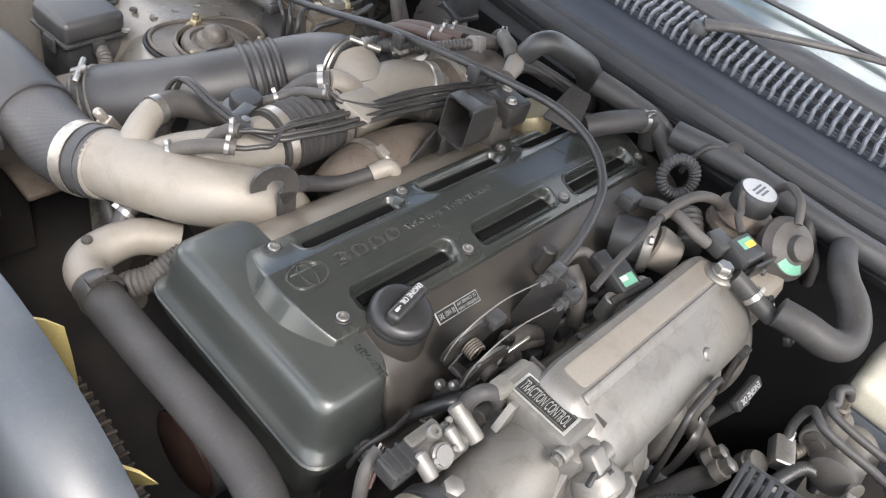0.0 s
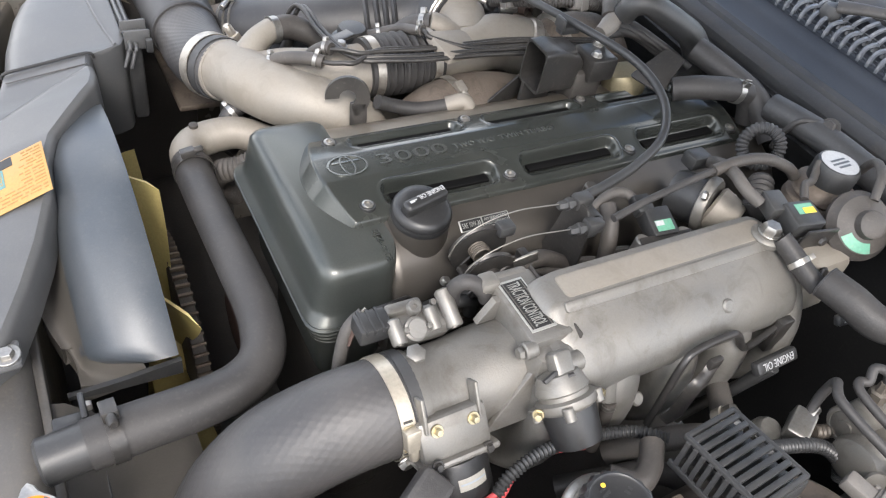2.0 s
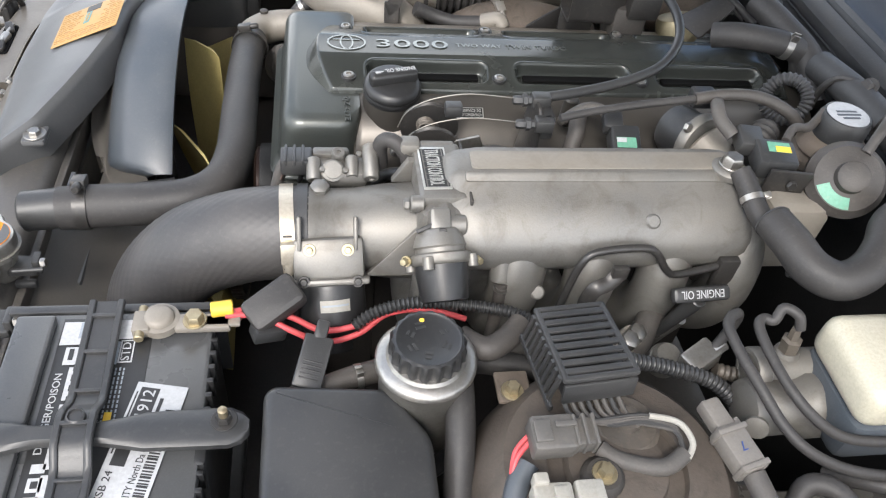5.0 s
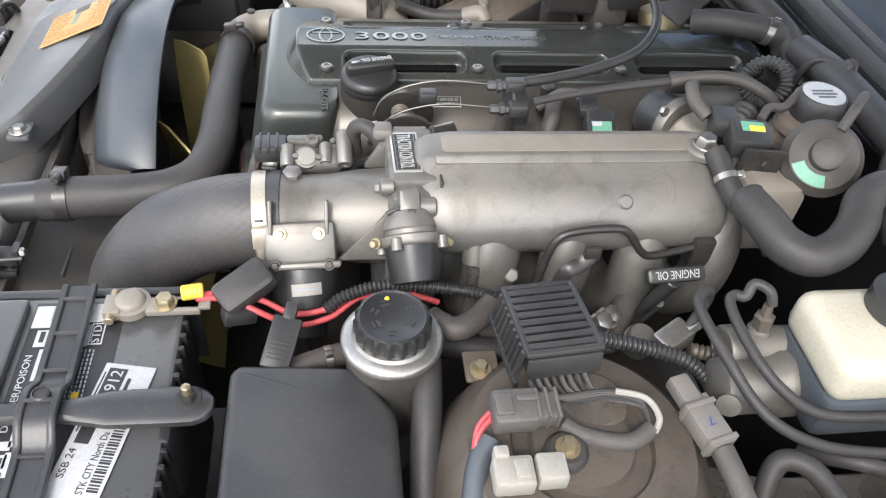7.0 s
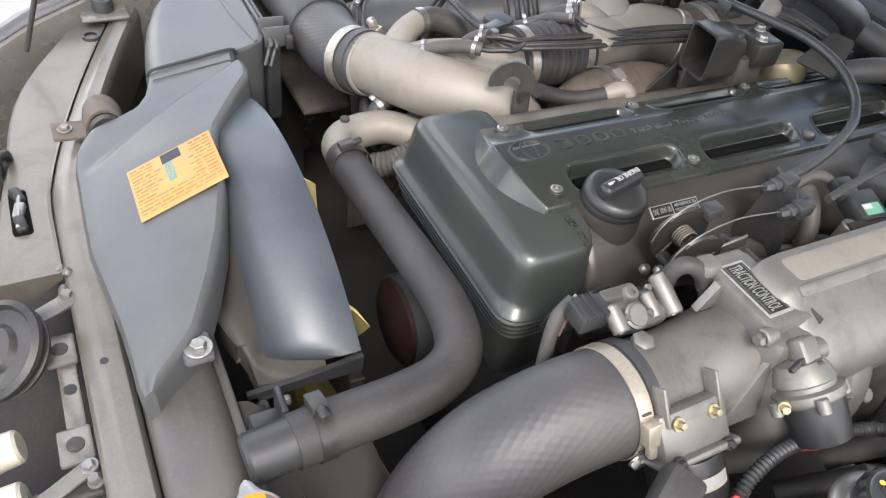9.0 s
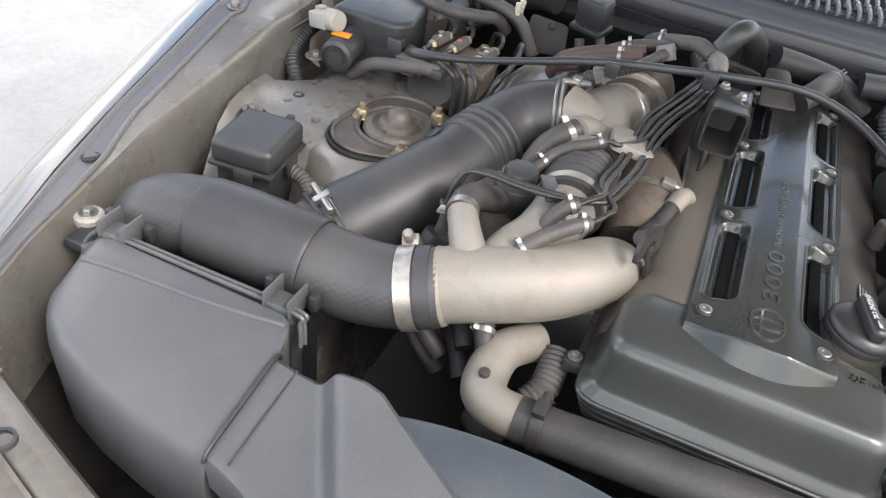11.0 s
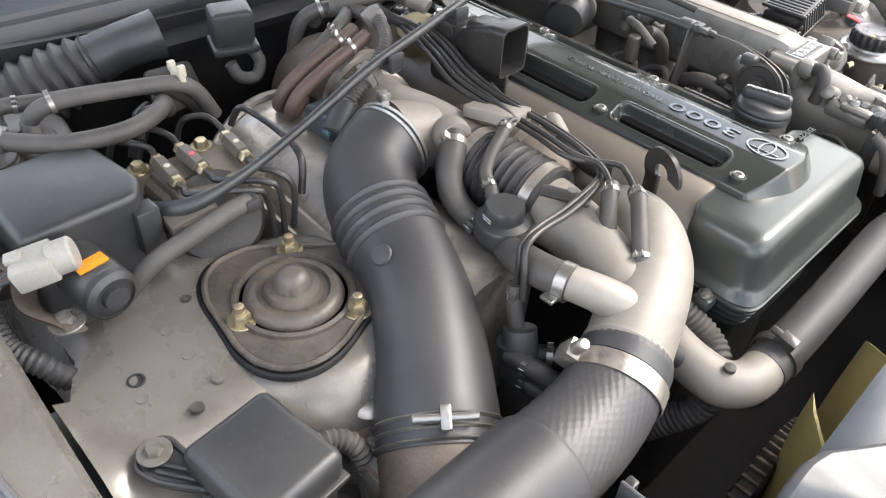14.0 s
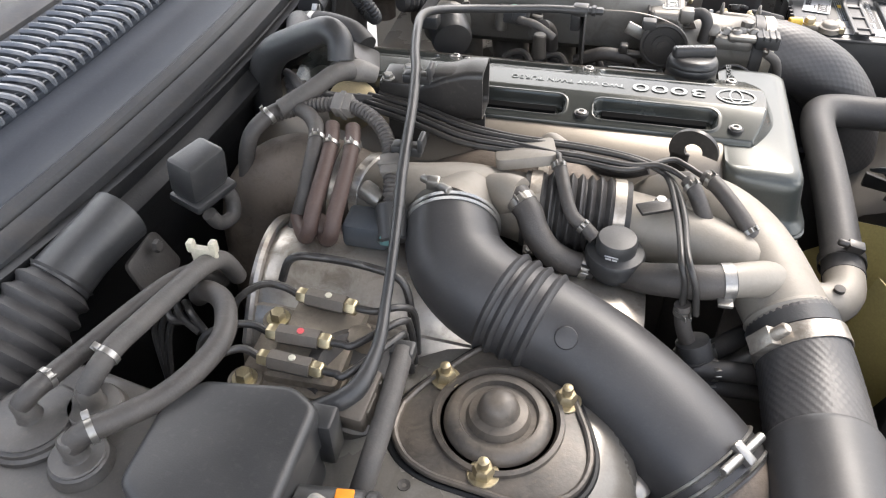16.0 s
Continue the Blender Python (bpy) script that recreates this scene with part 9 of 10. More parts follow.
bu = thing("brake_hydraulic_unit", "dusty brake hydraulic unit with brass-ended couplings", "hydraulic unit")
g = Geo().box((0.395, 0.545, -0.038), (0.10, 0.10, 0.05), 0.008)
part("block", g, M_HYD, bu)
g = Geo().lathe([(0.048, -0.06), (0.050, 0.0), (0.046, 0.008), (0.02, 0.010)], (0.345, 0.555, -0.035), (-0.5, 0.2, 0.5), 30)
part("pump_can", g, M_DARK, bu)
for i, (a, b) in enumerate((((0.418, 0.494, 0.004), (0.358, 0.503, 0.008)), ((0.428, 0.544, 0.004), (0.354, 0.548, 0.008)), ((0.424, 0.573, 0.004), (0.353, 0.580, 0.008)))):
    a, b = Vector(a), Vector(b)
    d = (b - a).normalized()
    g = Geo().lathe([(0.0095, 0), (0.0095, 0.040)], a + d * 0.012, d, 6)
    c_ = part("coupling", g, M_COUP, bu)
    part("paint_dot", Geo().lathe([(0.0035, 0), (0.003, 0.001), (0.001, 0.0012)], a + d * 0.034 + Vector((0, 0, 0.0085)), (0, 0, 1), 10), M_RED if i == 1 else M_CREAM, c_)
    for q in (a + d * 0.001, a + d * 0.052):
        g = Geo().lathe([(0.0068, 0), (0.0078, 0.002), (0.0078, 0.009), (0.006, 0.011)], q, d, 6)
        part("nut", g, M_NUT, c_, "pale brass nut")
    pts = [a, a - d * 0.016 + Vector((0, 0, 0.006)), a + Vector((0.034, 0.004 + 0.006 * i, 0.010)), a + Vector((0.052, 0.022, 0.002)), a + Vector((0.060, 0.030, -0.03))]
    part("rear_pipe", Geo().tube(pts, 0.0036, 9, 5), M_BLACKSTEEL, bu)
    e = a + d * 0.060
    pts = [e, e + d * 0.014, e + d * 0.024 + Vector((0, -0.003, -0.001)), Vector((0.318 - 0.004 * i, 0.492 + 0.018 * i, 0.006)), Vector((0.308, 0.482 + 0.016 * i, -0.012)), Vector((0.305, 0.488 + 0.012 * i, -0.06))]
    part("front_pipe", Geo().tube(pts, 0.0036, 9, 5), M_BLACKSTEEL, bu)
for p in ((0.430, 0.517, -0.008), (0.432, 0.590, -0.008)):
    hexbolt(bu, p, 0.0075, 0.010, washer=0.0115, mat=M_NUT)
    part("boss", Geo().lathe([(0.016, -0.02), (0.015, 0.0)], p, (0, 0, 1), 20), M_HYD, bu)
part("valve_body", Geo().box((0.385, 0.535, -0.012), (0.07, 0.10, 0.014), 0.005), M_HYD, bu)
part("valve_lug", Geo().lathe([(0.012, -0.01), (0.012, 0.006), (0.009, 0.008)], (0.348, 0.525, -0.008), (0, 0, 1), 16), M_HYD, bu)
hose("high_brake_pipe", [(0.445, 0.47, -0.005), (0.435, 0.462, 0.018), (0.41, 0.455, 0.018), (0.36, 0.452, 0.012), (0.325, 0.458, 0.004), (0.315, 0.468, -0.03)], 0.0042, M_BLACKSTEEL, "black bent brake pipe over the hydraulic unit", "brake line", seg=9)
gc = thing("brown_connector", "dusty brown connector on a grey loom", "connector")
gm_ = frame_at((0.328, 0.588, -0.010), (0.10, 0.98, -0.15), (1, -0.1, 0))
g = Geo().box((0, 0, 0), (0.05, 0.026, 0.022), 0.003, gm_)
g.box((0.004, 0, 0.004), (0.022, 0.030, 0.024), 0.003, gm_)
for i_ in range(3):
    g.box((-0.016 + 0.014 * i_, 0, 0.003), (0.004, 0.029, 0.021), 0.001, gm_)
part("shell", g, M_COUP, gc)
hose("grey_loom", [(0.303, 0.538, 0.000), (0.302, 0.56, 0.000), (0.302, 0.60, -0.008), (0.304, 0.645, -0.020), (0.312, 0.68, -0.05)], 0.0095, M_TAPE, "grey sheathed wiring loom", "wiring loom")
g = Geo().box((0.303, 0.538, 0.000), (0.022, 0.018, 0.014), 0.003)
single("loom_clip", g, M_PLASTIC, "black clip on the grey loom", "clip")
hose("upper_coolant_hose", [(0.52, 0.25, 0.05), (0.535, 0.275, 0.049), (0.55, 0.295, 0.03), (0.558, 0.305, -0.02), (0.56, 0.31, -0.08)], 0.0095, M_RUBBER_D, "dusty coolant hose with a clip at the firewall", clamps=[((0.533, 0.272, 0.0495), (0.4, 0.8, -0.3), (0, 0, 1))], seg=16)


# ---- rear left: throttle linkage, valves, sensors ----
lk = thing("throttle_linkage", "black throttle quadrant with return spring and bare cables", "throttle linkage")
for y_, z_, r_ in ((-0.093, -0.002, 0.033), (-0.122, -0.012, 0.031)):
    g = Geo().lathe([(r_ - 0.004, -0.0035), (r_, -0.003), (r_ - 0.002, 0.0), (r_, 0.003), (r_ - 0.004, 0.0035), (r_ - 0.006, 0.001), (0.016, 0.001), (0.016, 0.006), (0.006, 0.006)], (0.088, y_, z_), (0.05, 1, 0.12), 40)
    part("quadrant", g, M_BLACKSTEEL, lk)
    part("quadrant_hub", Geo().rod((0.088, y_ - 0.012, z_), (0.088, y_ + 0.006, z_), 0.011), M_DARK, lk)
    for a_ in (0.6, 2.3, 4.0):
        part("quadrant_rib", Geo().box((0, 0, 0), (0.026, 0.003, 0.005), 0.001, Matrix.Translation((0.088 + 0.02 * math.cos(a_), y_ - 0.003, z_ + 0.02 * math.sin(a_))) @ Matrix.Rotation(-a_, 4, "Y")), M_BLACKSTEEL, lk)
hexbolt(lk, (0.055, -0.063, -0.072), 0.0062, 0.010, washer=0.010, mat=M_BRASS)
part("stop_block", Geo().box((0.112, -0.100, 0.026), (0.020, 0.016, 0.014), 0.003), M_PLASTIC, lk)
part("stop_plate", Geo().box((0.128, -0.128, 0.000), (0.030, 0.003, 0.018), 0.001, Matrix.Translation((0.128, -0.128, 0.0)) @ pose(0, 0, 0, 10, -20, -8) @ Matrix.Translation((-0.128, 0.128, 0.0))), M_STEEL, lk, "bright bent stop plate")
part("arm", Geo().box((0.070, -0.112, -0.022), (0.012, 0.030, 0.008), 0.002), M_BLACKSTEEL, lk)
g = Geo()
pts = []
for i in range(61):
    t = 2 * math.pi * 5 * i / 60
    pts.append(Vector((0.082 + 0.0095 * math.cos(t), -0.112 + 0.014 * i / 60, 0.005 + 0.0095 * math.sin(t))))
part("return_spring", Geo().tube(pts, 0.0011, 6, 2), M_COUP, lk)
g = Geo().rod((0.085, -0.112, -0.03), (0.150, -0.109, -0.026), 0.006)
g.box((0.142, -0.108, -0.018), (0.012, 0.016, 0.014), 0.003)
part("shaft", g, M_BLACKSTEEL, lk)
g = Geo().tube([(0.075, -0.118, -0.055), (0.082, -0.122, -0.03), (0.095, -0.128, -0.012), (0.112, -0.124, -0.002)], 0.003, 8, 5)
part("lever", g, M_BLACKSTEEL, lk)
for y, z, e in ((-0.099, 0.039, 0.0), (-0.127, 0.027, -0.012)):
    g = Geo().tube([(0.200, y, z), (0.168, y + 0.001, z + 0.003), (0.130, y + 0.004, z + 0.004), (0.100, y + 0.005, z - 0.001), (0.076, y + 0.005, z - 0.010), (0.060, y + 0.005, z - 0.024), (0.052, y + 0.004, z - 0.042)], 0.0008, 6, 6)
    part("bare_cable", g, M_CAN, lk)
    g = Geo().lathe([(0.004, 0), (0.0055, 0.002), (0.0055, 0.010), (0.0075, 0.011), (0.0075, 0.016), (0.0055, 0.017), (0.0055, 0.03)], (0.178, y, z), (1, 0, 0), 6)
    part("adjuster", g, M_PLASTIC, lk)
for p in ((0.049, -0.101, -0.036), (0.056, -0.112, -0.030)):
    g = Geo().lathe([(0.005, 0), (0.006, 0.004), (0.004, 0.008)], p, (0.2, -0.3, 1), 10)
    part("ball_joint", g, M_STEEL, lk)
cbk = thing("cable_bracket", "black sheet steel bracket holding two cables", "bracket")
g = Geo().prism(rounded([(-0.045, -0.09), (0.02, -0.09), (0.016, 0.0), (0.006, 0.03), (-0.022, 0.03), (-0.03, -0.02)], 0.006, 3), -0.0015, 0.0015, 0.0006, frame_at((0.205, -0.112, 0.012), (0.15, -1, 0), (0, 0, 1)))
part("plate", g, M_BLACKSTEEL, cbk)
g = Geo().box((0.21, -0.099, 0.039), (0.022, 0.016, 0.016), 0.003).box((0.21, -0.127, 0.027), (0.022, 0.016, 0.016), 0.003)
g.box((0.216, -0.113, 0.02), (0.016, 0.03, 0.03), 0.004)
part("cable_seat", g, M_PLASTIC, cbk)
hose("linkage_hose", [(0.030, -0.146, -0.016), (0.028, -0.147, 0.010), (0.034, -0.151, 0.022), (0.044, -0.156, 0.022), (0.054, -0.161, 0.012), (0.058, -0.164, 0.002)], 0.0082, M_RUBBER, "short black looped hose at the throttle body")
hose("linkage_hose_low", [(0.16, -0.118, -0.05), (0.13, -0.112, -0.038), (0.17, -0.108, -0.03), (0.21, -0.115, -0.05)], 0.010, M_RUBBER_D, "dusty hose below the throttle cables")
for k, (x0, z0) in enumerate(((0.03, -0.075), (0.07, -0.07), (0.115, -0.066))):
    hose("linkage_loom", [(x0, -0.085, z0 - 0.02), (x0 + 0.012, -0.105, z0 + 0.01), (x0 + 0.034, -0.118, z0 + 0.022), (x0 + 0.056, -0.112, z0 + 0.004), (x0 + 0.066, -0.10, z0 - 0.03)], 0.0075, M_RUBBER if k % 2 else M_PLASTIC, "black wiring sleeve below the throttle linkage", "wiring loom", seg=12, group="linkage looms")
hose("valve_wires", [(-0.058, -0.126, -0.016), (-0.075, -0.13, -0.03), (-0.085, -0.14, -0.06), (-0.09, -0.15, -0.10)], 0.007, M_TAPE, "taped wires with copper strands showing", "wiring loom", seg=10)
for i in range(3):
    hose("thin_wire", [(-0.055, -0.124 - 0.004 * i, -0.012), (-0.07, -0.130 - 0.004 * i, -0.022), (-0.078, -0.136 - 0.003 * i, -0.04)], 0.0015, M_RUST_HOSE if i else M_WHITE, "thin coloured valve wire strand", "wire", seg=6, group="valve wires")
hose("bent_pipe", [(0.012, -0.100, -0.05), (0.0, -0.108, -0.036), (-0.025, -0.112, -0.034), (-0.05, -0.105, -0.05), (-0.06, -0.10, -0.08)], 0.003, M_BLACKSTEEL, "thin black bent pipe at the cover corner", "pipe", seg=8)

vs = thing("vacuum_switching_valve", "black valve with a green label between silver bosses", "vacuum valve")
vm = frame_at((0.306, -0.139, 0.006), (0.9, -0.12, 0.05), (0.1, 1, 0.3))
g = Geo().box((0, 0.004, 0), (0.034, 0.038, 0.024), 0.004, vm)
g.box((-0.012, 0.03, 0.004), (0.022, 0.024, 0.016), 0.003, vm)
part("body", g, M_PLASTIC, vs)
bars("label", [(-0.011, -0.010, 0.022, 0.014)], vm @ Matrix.Translation((0, 0, 0.0121)), M_GREEN, vs)
bars("label_patch", [(-0.011, -0.003, 0.011, 0.006)], vm @ Matrix.Translation((0, 0, 0.0126)), M_PAPER, vs)
for s in (-1, 1):
    g = Geo().rod(vm @ Vector((0.028 * s, -0.02, -0.03)), vm @ Vector((0.028 * s, -0.012, 0.004)), 0.011, 0.009)
    part("boss", g, M_ALLOY, vs)
g = Geo().box((0.0, -0.016, 0.006), (0.07, 0.010, 0.005), 0.002, vm)
part("clamp_bar", g, M_BLACKSTEEL, vs)
hose("valve_tail", [(0.298, -0.105, 0.014), (0.29, -0.088, 0.02), (0.27, -0.082, 0.018), (0.245, -0.085, 0.0)], 0.006, M_TAPE, "grey wire tail of the valve", "wiring loom")
hose("bypass_stub", [(0.262, -0.092, 0.012), (0.258, -0.108, 0.004), (0.252, -0.122, -0.012), (0.25, -0.13, -0.04)], 0.010, M_RUBBER_D, "brown stub hose below the cable", seg=14)

im_ = thing("air_control_motor", "round black motor on a cast silver flange", "air valve")
g = Geo().lathe([(0.034, -0.004), (0.037, 0.0), (0.037, 0.008), (0.032, 0.010)], (0.412, -0.118, -0.006), (-0.35, 0.85, -0.15), 26)
part("flange", g, M_ALLOY, im_)
g = Geo().lathe([(0.031, 0), (0.031, 0.034), (0.028, 0.04), (0.012, 0.041)], (0.408, -0.110, -0.007), (-0.35, 0.85, -0.15), 28)
part("motor", g, M_PLASTIC, im_)
g = Geo().rod((0.43, -0.150, -0.012), (0.414, -0.118, -0.006), 0.026, 0.030)
part("neck", g, M_ALLOY_D, im_)
g = Geo().box((0.425, -0.062, 0.022), (0.030, 0.024, 0.02), 0.004, None)
part("plug", g, M_PLASTIC, im_)
for s in (-1, 1):
    hexbolt(im_, (0.412 + 0.030 * s, -0.122, 0.012 - 0.01 * s), 0.006, 0.006, d=(0.35, -0.85, 0.3))
hose("purge_pipe", [(0.222, -0.14, 0.045), (0.26, -0.134, 0.050), (0.32, -0.127, 0.056), (0.385, -0.120, 0.060)], 0.0044, M_RUBBER, "thin black purge pipe behind the plenum", seg=12)
hose("purge_hose", [(0.38, -0.1205, 0.0595), (0.42, -0.122, 0.067), (0.455, -0.130, 0.068), (0.485, -0.142, 0.058), (0.50, -0.148, 0.045)], 0.007, M_RUBBER_D, "dusty rubber purge hose")
hose("short_corrugated_hose", [(0.44, -0.155, 0.005), (0.465, -0.140, 0.014), (0.485, -0.120, 0.02)], 0.017, M_RUBBER, "short ribbed black hose", wave=(0.003, 0.009), seg=18)

mp = thing("pressure_sensor", "black pressure sensor with a green and yellow label on a bracket", "pressure sensor")
mm = frame_at((0.438, -0.212, 0.048), (0.96, -0.15, 0.0), (0.12, 0.95, 0.15))
g = Geo().box((0, 0, 0), (0.042, 0.036, 0.026), 0.004, mm)
g.box((-0.022, 0.024, 0.0), (0.026, 0.030, 0.020), 0.003, mm)
part("body", g, M_PLASTIC, mp)
bars("green_patch", [(-0.010, -0.002, 0.024, 0.014)], mm @ Matrix.Translation((0, 0, 0.0131)), M_GREEN, mp)
bars("yellow_patch", [(-0.002, -0.002, 0.016, 0.008)], mm @ Matrix.Translation((0, 0, 0.0136)), M_YELLOW, mp)
g = Geo().box((0.012, -0.025, -0.010), (0.045, 0.004, 0.04), 0.0015, mm)
g.box((0.012, -0.012, -0.030), (0.045, 0.026, 0.004), 0.0015, mm)
bb = part("bracket", g, M_BLACKSTEEL, mp)
hexbolt(bb, mm @ Vector((0.016, -0.028, -0.006)), 0.0055, 0.005, d=(0, -1, 0.1), mat=M_BLACKSTEEL)
hose("sensor_hose", [(0.455, -0.196, 0.06), (0.47, -0.18, 0.065), (0.49, -0.175, 0.062), (0.505, -0.165, 0.068), (0.512, -0.16, 0.075)], 0.0048, M_RUBBER_D, "grey rubber sensor hose", seg=12)
hose("sensor_loom", [(0.405, -0.178, 0.052), (0.395, -0.160, 0.060), (0.40, -0.135, 0.062), (0.42, -0.10, 0.045), (0.44, -0.07, 0.02)], 0.0075, M_TAPE, "grey sensor wiring sleeve", "wiring loom", seg=12)
eg = thing("egr_valve", "brown stacked valve with a white-faced black cap", "egr valve")
EC = Vector((0.532, -0.172, 0))
g = Geo().lathe([(0.022, -0.03), (0.022, 0.0), (0.038, 0.008), (0.042, 0.016), (0.040, 0.024), (0.032, 0.028), (0.038, 0.034), (0.036, 0.044), (0.026, 0.052)], EC, (0, 0, 1), 36)
part("diaphragm", g, M_IRON, eg)
g = Geo().lathe([(0.027, 0.048), (0.0275, 0.052), (0.0275, 0.072), (0.025, 0.078), (0.0235, 0.0785), (0.0232, 0.077), (0.002, 0.0775)], EC, (0, 0, 1), 36)
part("cap", g, M_PLASTIC, eg)
g = Geo().lathe([(0.0228, 0.0775), (0.0228, 0.0786), (0.001, 0.0788)], EC, (0, 0, 1), 32)
cl_ = part("cap_face", g, M_PAPER, eg, "pale round cap face")
bars("cap_print", [(-0.012, 0.003, 0.024, 0.003), (-0.014, -0.003, 0.028, 0.003), (-0.010, -0.009, 0.02, 0.003)], Matrix.Translation((EC.x, EC.y, 0.0788)), M_SHROUD, cl_, 0.0003)
vd = thing("vacuum_diaphragm", "round black vacuum diaphragm with a green label", "vacuum unit")
vdir = Vector((-0.32, -0.62, 0.70))
g = Geo().lathe([(0.030, -0.024), (0.037, -0.012), (0.041, -0.006), (0.041, 0.0), (0.037, 0.004), (0.034, 0.010), (0.022, 0.014), (0.017, 0.016), (0.016, 0.026), (0.013, 0.028), (0.002, 0.0285)], (0.508, -0.243, 0.046), vdir, 40)
part("body", g, M_RUBBER_D, vd)
q_ = Matrix.Translation(Vector((0.508, -0.243, 0.046)) + vdir.normalized() * 0.0118) @ vdir.to_track_quat("Z", "Y").to_matrix().to_4x4()
g = Geo()
rr = []
for i in range(9):
    t = radians(-150 + 75 * i / 8)
    rr.append([(0.021 * math.cos(t), 0.021 * math.sin(t), 0.0035), (0.033 * math.cos(t), 0.033 * math.sin(t), 0.0)])
g.rings(rr, close=False, cap0=False, cap1=False, m=q_)
part("label", g, M_GREEN, vd, "green arc label")
hose("diaphragm_hose", [(0.520, -0.235, 0.075), (0.535, -0.222, 0.092), (0.552, -0.205, 0.094), (0.565, -0.19, 0.085), (0.57, -0.18, 0.06)], 0.0055, M_RUBBER_D, "grey vacuum hose with a white end", seg=12)
cd = Vector((-0.5, -0.55, 0.35)).normalized()
ca = cd.orthogonal().normalized()
cb = cd.cross(ca)
g = Geo().tube([Vector((0.526, -0.074, 0.030)) + (ca * math.cos(2 * math.pi * i / 16) + cb * math.sin(2 * math.pi * i / 16)) * 0.024 for i in range(17)], 0.0088, 12, 5, wave=(0.002, 0.005))
single("coiled_loom", g, M_SEAL, "coiled corrugated black sleeve behind the engine", "wiring loom")
hd2 = thing("rear_casting", "dusty cast block behind the plenum", "casting")
g = Geo().box((0.462, -0.235, -0.02), (0.07, 0.07, 0.09), 0.014)
part("block", g, M_ALLOY_D, hd2)
hexbolt(hd2, (0.455, -0.272, -0.005), 0.009, 0.006, d=(0, -1, 0.2), washer=0.013)
hexbolt(hd2, (0.435, -0.268, 0.018), 0.007, 0.006, d=(0, -1, 0.4), mat=M_BLACKSTEEL)
fd = thing("fluid_dipstick", "black fluid dipstick handle with white lettering", "dipstick")
fm_ = frame_at((0.462, -0.315, -0.018), (1, -0.05, -0.05), (0, 0.6, 0.8))
g = Geo().box((0, 0, 0), (0.05, 0.013, 0.010), 0.003, fm_)
part("grip", g, M_PLASTIC, fd)
writing("grip_lettering", "LOCK", 0.008, fm_ @ Matrix.Translation((-0.008, 0, 0.0051)) @ Matrix.Rotation(math.pi, 4, "Z"), M_PAPER, fd, 0.0002, width=0.022, height=0.006)

# ---- rear: breather pipes, looms, firewall things ----
hose("breather_pipe", [(0.602, 0.135, -0.04), (0.600, 0.136, 0.02), (0.578, 0.142, 0.058), (0.545, 0.149, 0.080), (0.512, 0.158, 0.098), (0.490, 0.166, 0.108), (0.474, 0.176, 0.102), (0.470, 0.186, 0.082)], [0.021, 0.021, 0.020, 0.0185, 0.0175, 0.0165, 0.016, 0.016], M_PLASTIC, "smooth black plastic breather pipe", "pipe", seg=20)
hose("rear_breather_hose", [(0.482, 0.062, 0.036), (0.505, 0.046, 0.046), (0.535, 0.034, 0.048), (0.562, 0.026, 0.046), (0.588, 0.018, 0.036), (0.60, 0.01, 0.0)], 0.0165, M_RUBBER, "black breather hose with a clip behind the cover", clamps=[((0.566, 0.0248, 0.0445), (1, -0.3, -0.2), (0.2, -0.6, 1))], seg=20)
hose("firewall_pipe", [(0.555, 0.11, 0.062), (0.575, 0.06, 0.052), (0.596, 0.01, 0.035), (0.60, -0.04, 0.0)], 0.018, M_RUBBER, "thick black hose along the firewall", seg=18)
rb = thing("rear_bracket", "black steel bracket over the rear of the engine", "bracket")
g = Geo().prism(rounded([(-0.025, -0.03), (0.03, -0.03), (0.02, 0.035), (-0.012, 0.035)], 0.006, 3), -0.0015, 0.0015, 0.0006, frame_at((0.480, 0.098, 0.045), (0.3, -1, 0), (0.8, 0.25, 0.5)))
part("plate", g, M_BLACKSTEEL, rb)
hose("engine_loom", [(0.56, 0.265, 0.02), (0.54, 0.268, 0.042), (0.51, 0.258, 0.052), (0.47, 0.254, 0.062), (0.43, 0.260, 0.066), (0.395, 0.28, 0.058), (0.375, 0.315, 0.044), (0.366, 0.35, 0.026), (0.362, 0.37, 0.012)], 0.0088, M_RUBBER_D, "dusty corrugated engine loom", "wiring loom", wave=(0.0016, 0.005), seg=14)
for p, d in (((0.445, 0.256, 0.065), (-1, 0.1, 0.1)), ((0.372, 0.325, 0.040), (-0.2, 0.8, -0.4))):
    g = Geo().box((0, 0, 0), (0.024, 0.020, 0.022), 0.003, frame_at(p, d, (0, 0.5, 1)))
    g.box((0, 0, 0), (0.006, 0.023, 0.025), 0.001, frame_at(p, d, (0, 0.5, 1)))
    single("loom_clamp", g, M_GREYCON, "pale grey plastic loom clamp", "clip", group="loom clamps")
lc = thing("loom_connector", "black connector with a blue insert on the loom end", "connector")
g = Geo().rod((0.364, 0.362, 0.02), (0.352, 0.392, -0.006), 0.016, 0.018)
part("shell", g, M_PLASTIC, lc)
g = Geo().box((0.360, 0.398, 0.0), (0.012, 0.006, 0.012), 0.002)
part("insert", g, M_TEAL, lc)
hose("upper_loom", [(0.455, 0.196, 0.075), (0.468, 0.215, 0.08), (0.49, 0.24, 0.07), (0.52, 0.262, 0.055)], 0.011, M_TAPE, "grey taped loom branch", "wiring loom", seg=12)
g = Geo().tube([(0.43, 0.178, 0.062), (0.45, 0.185, 0.07), (0.47, 0.20, 0.075)], [0.010, 0.014, 0.011], 12, 5)
single("loom_junction", g, M_GREYCON, "dusty grey plastic junction of the loom", "connector")
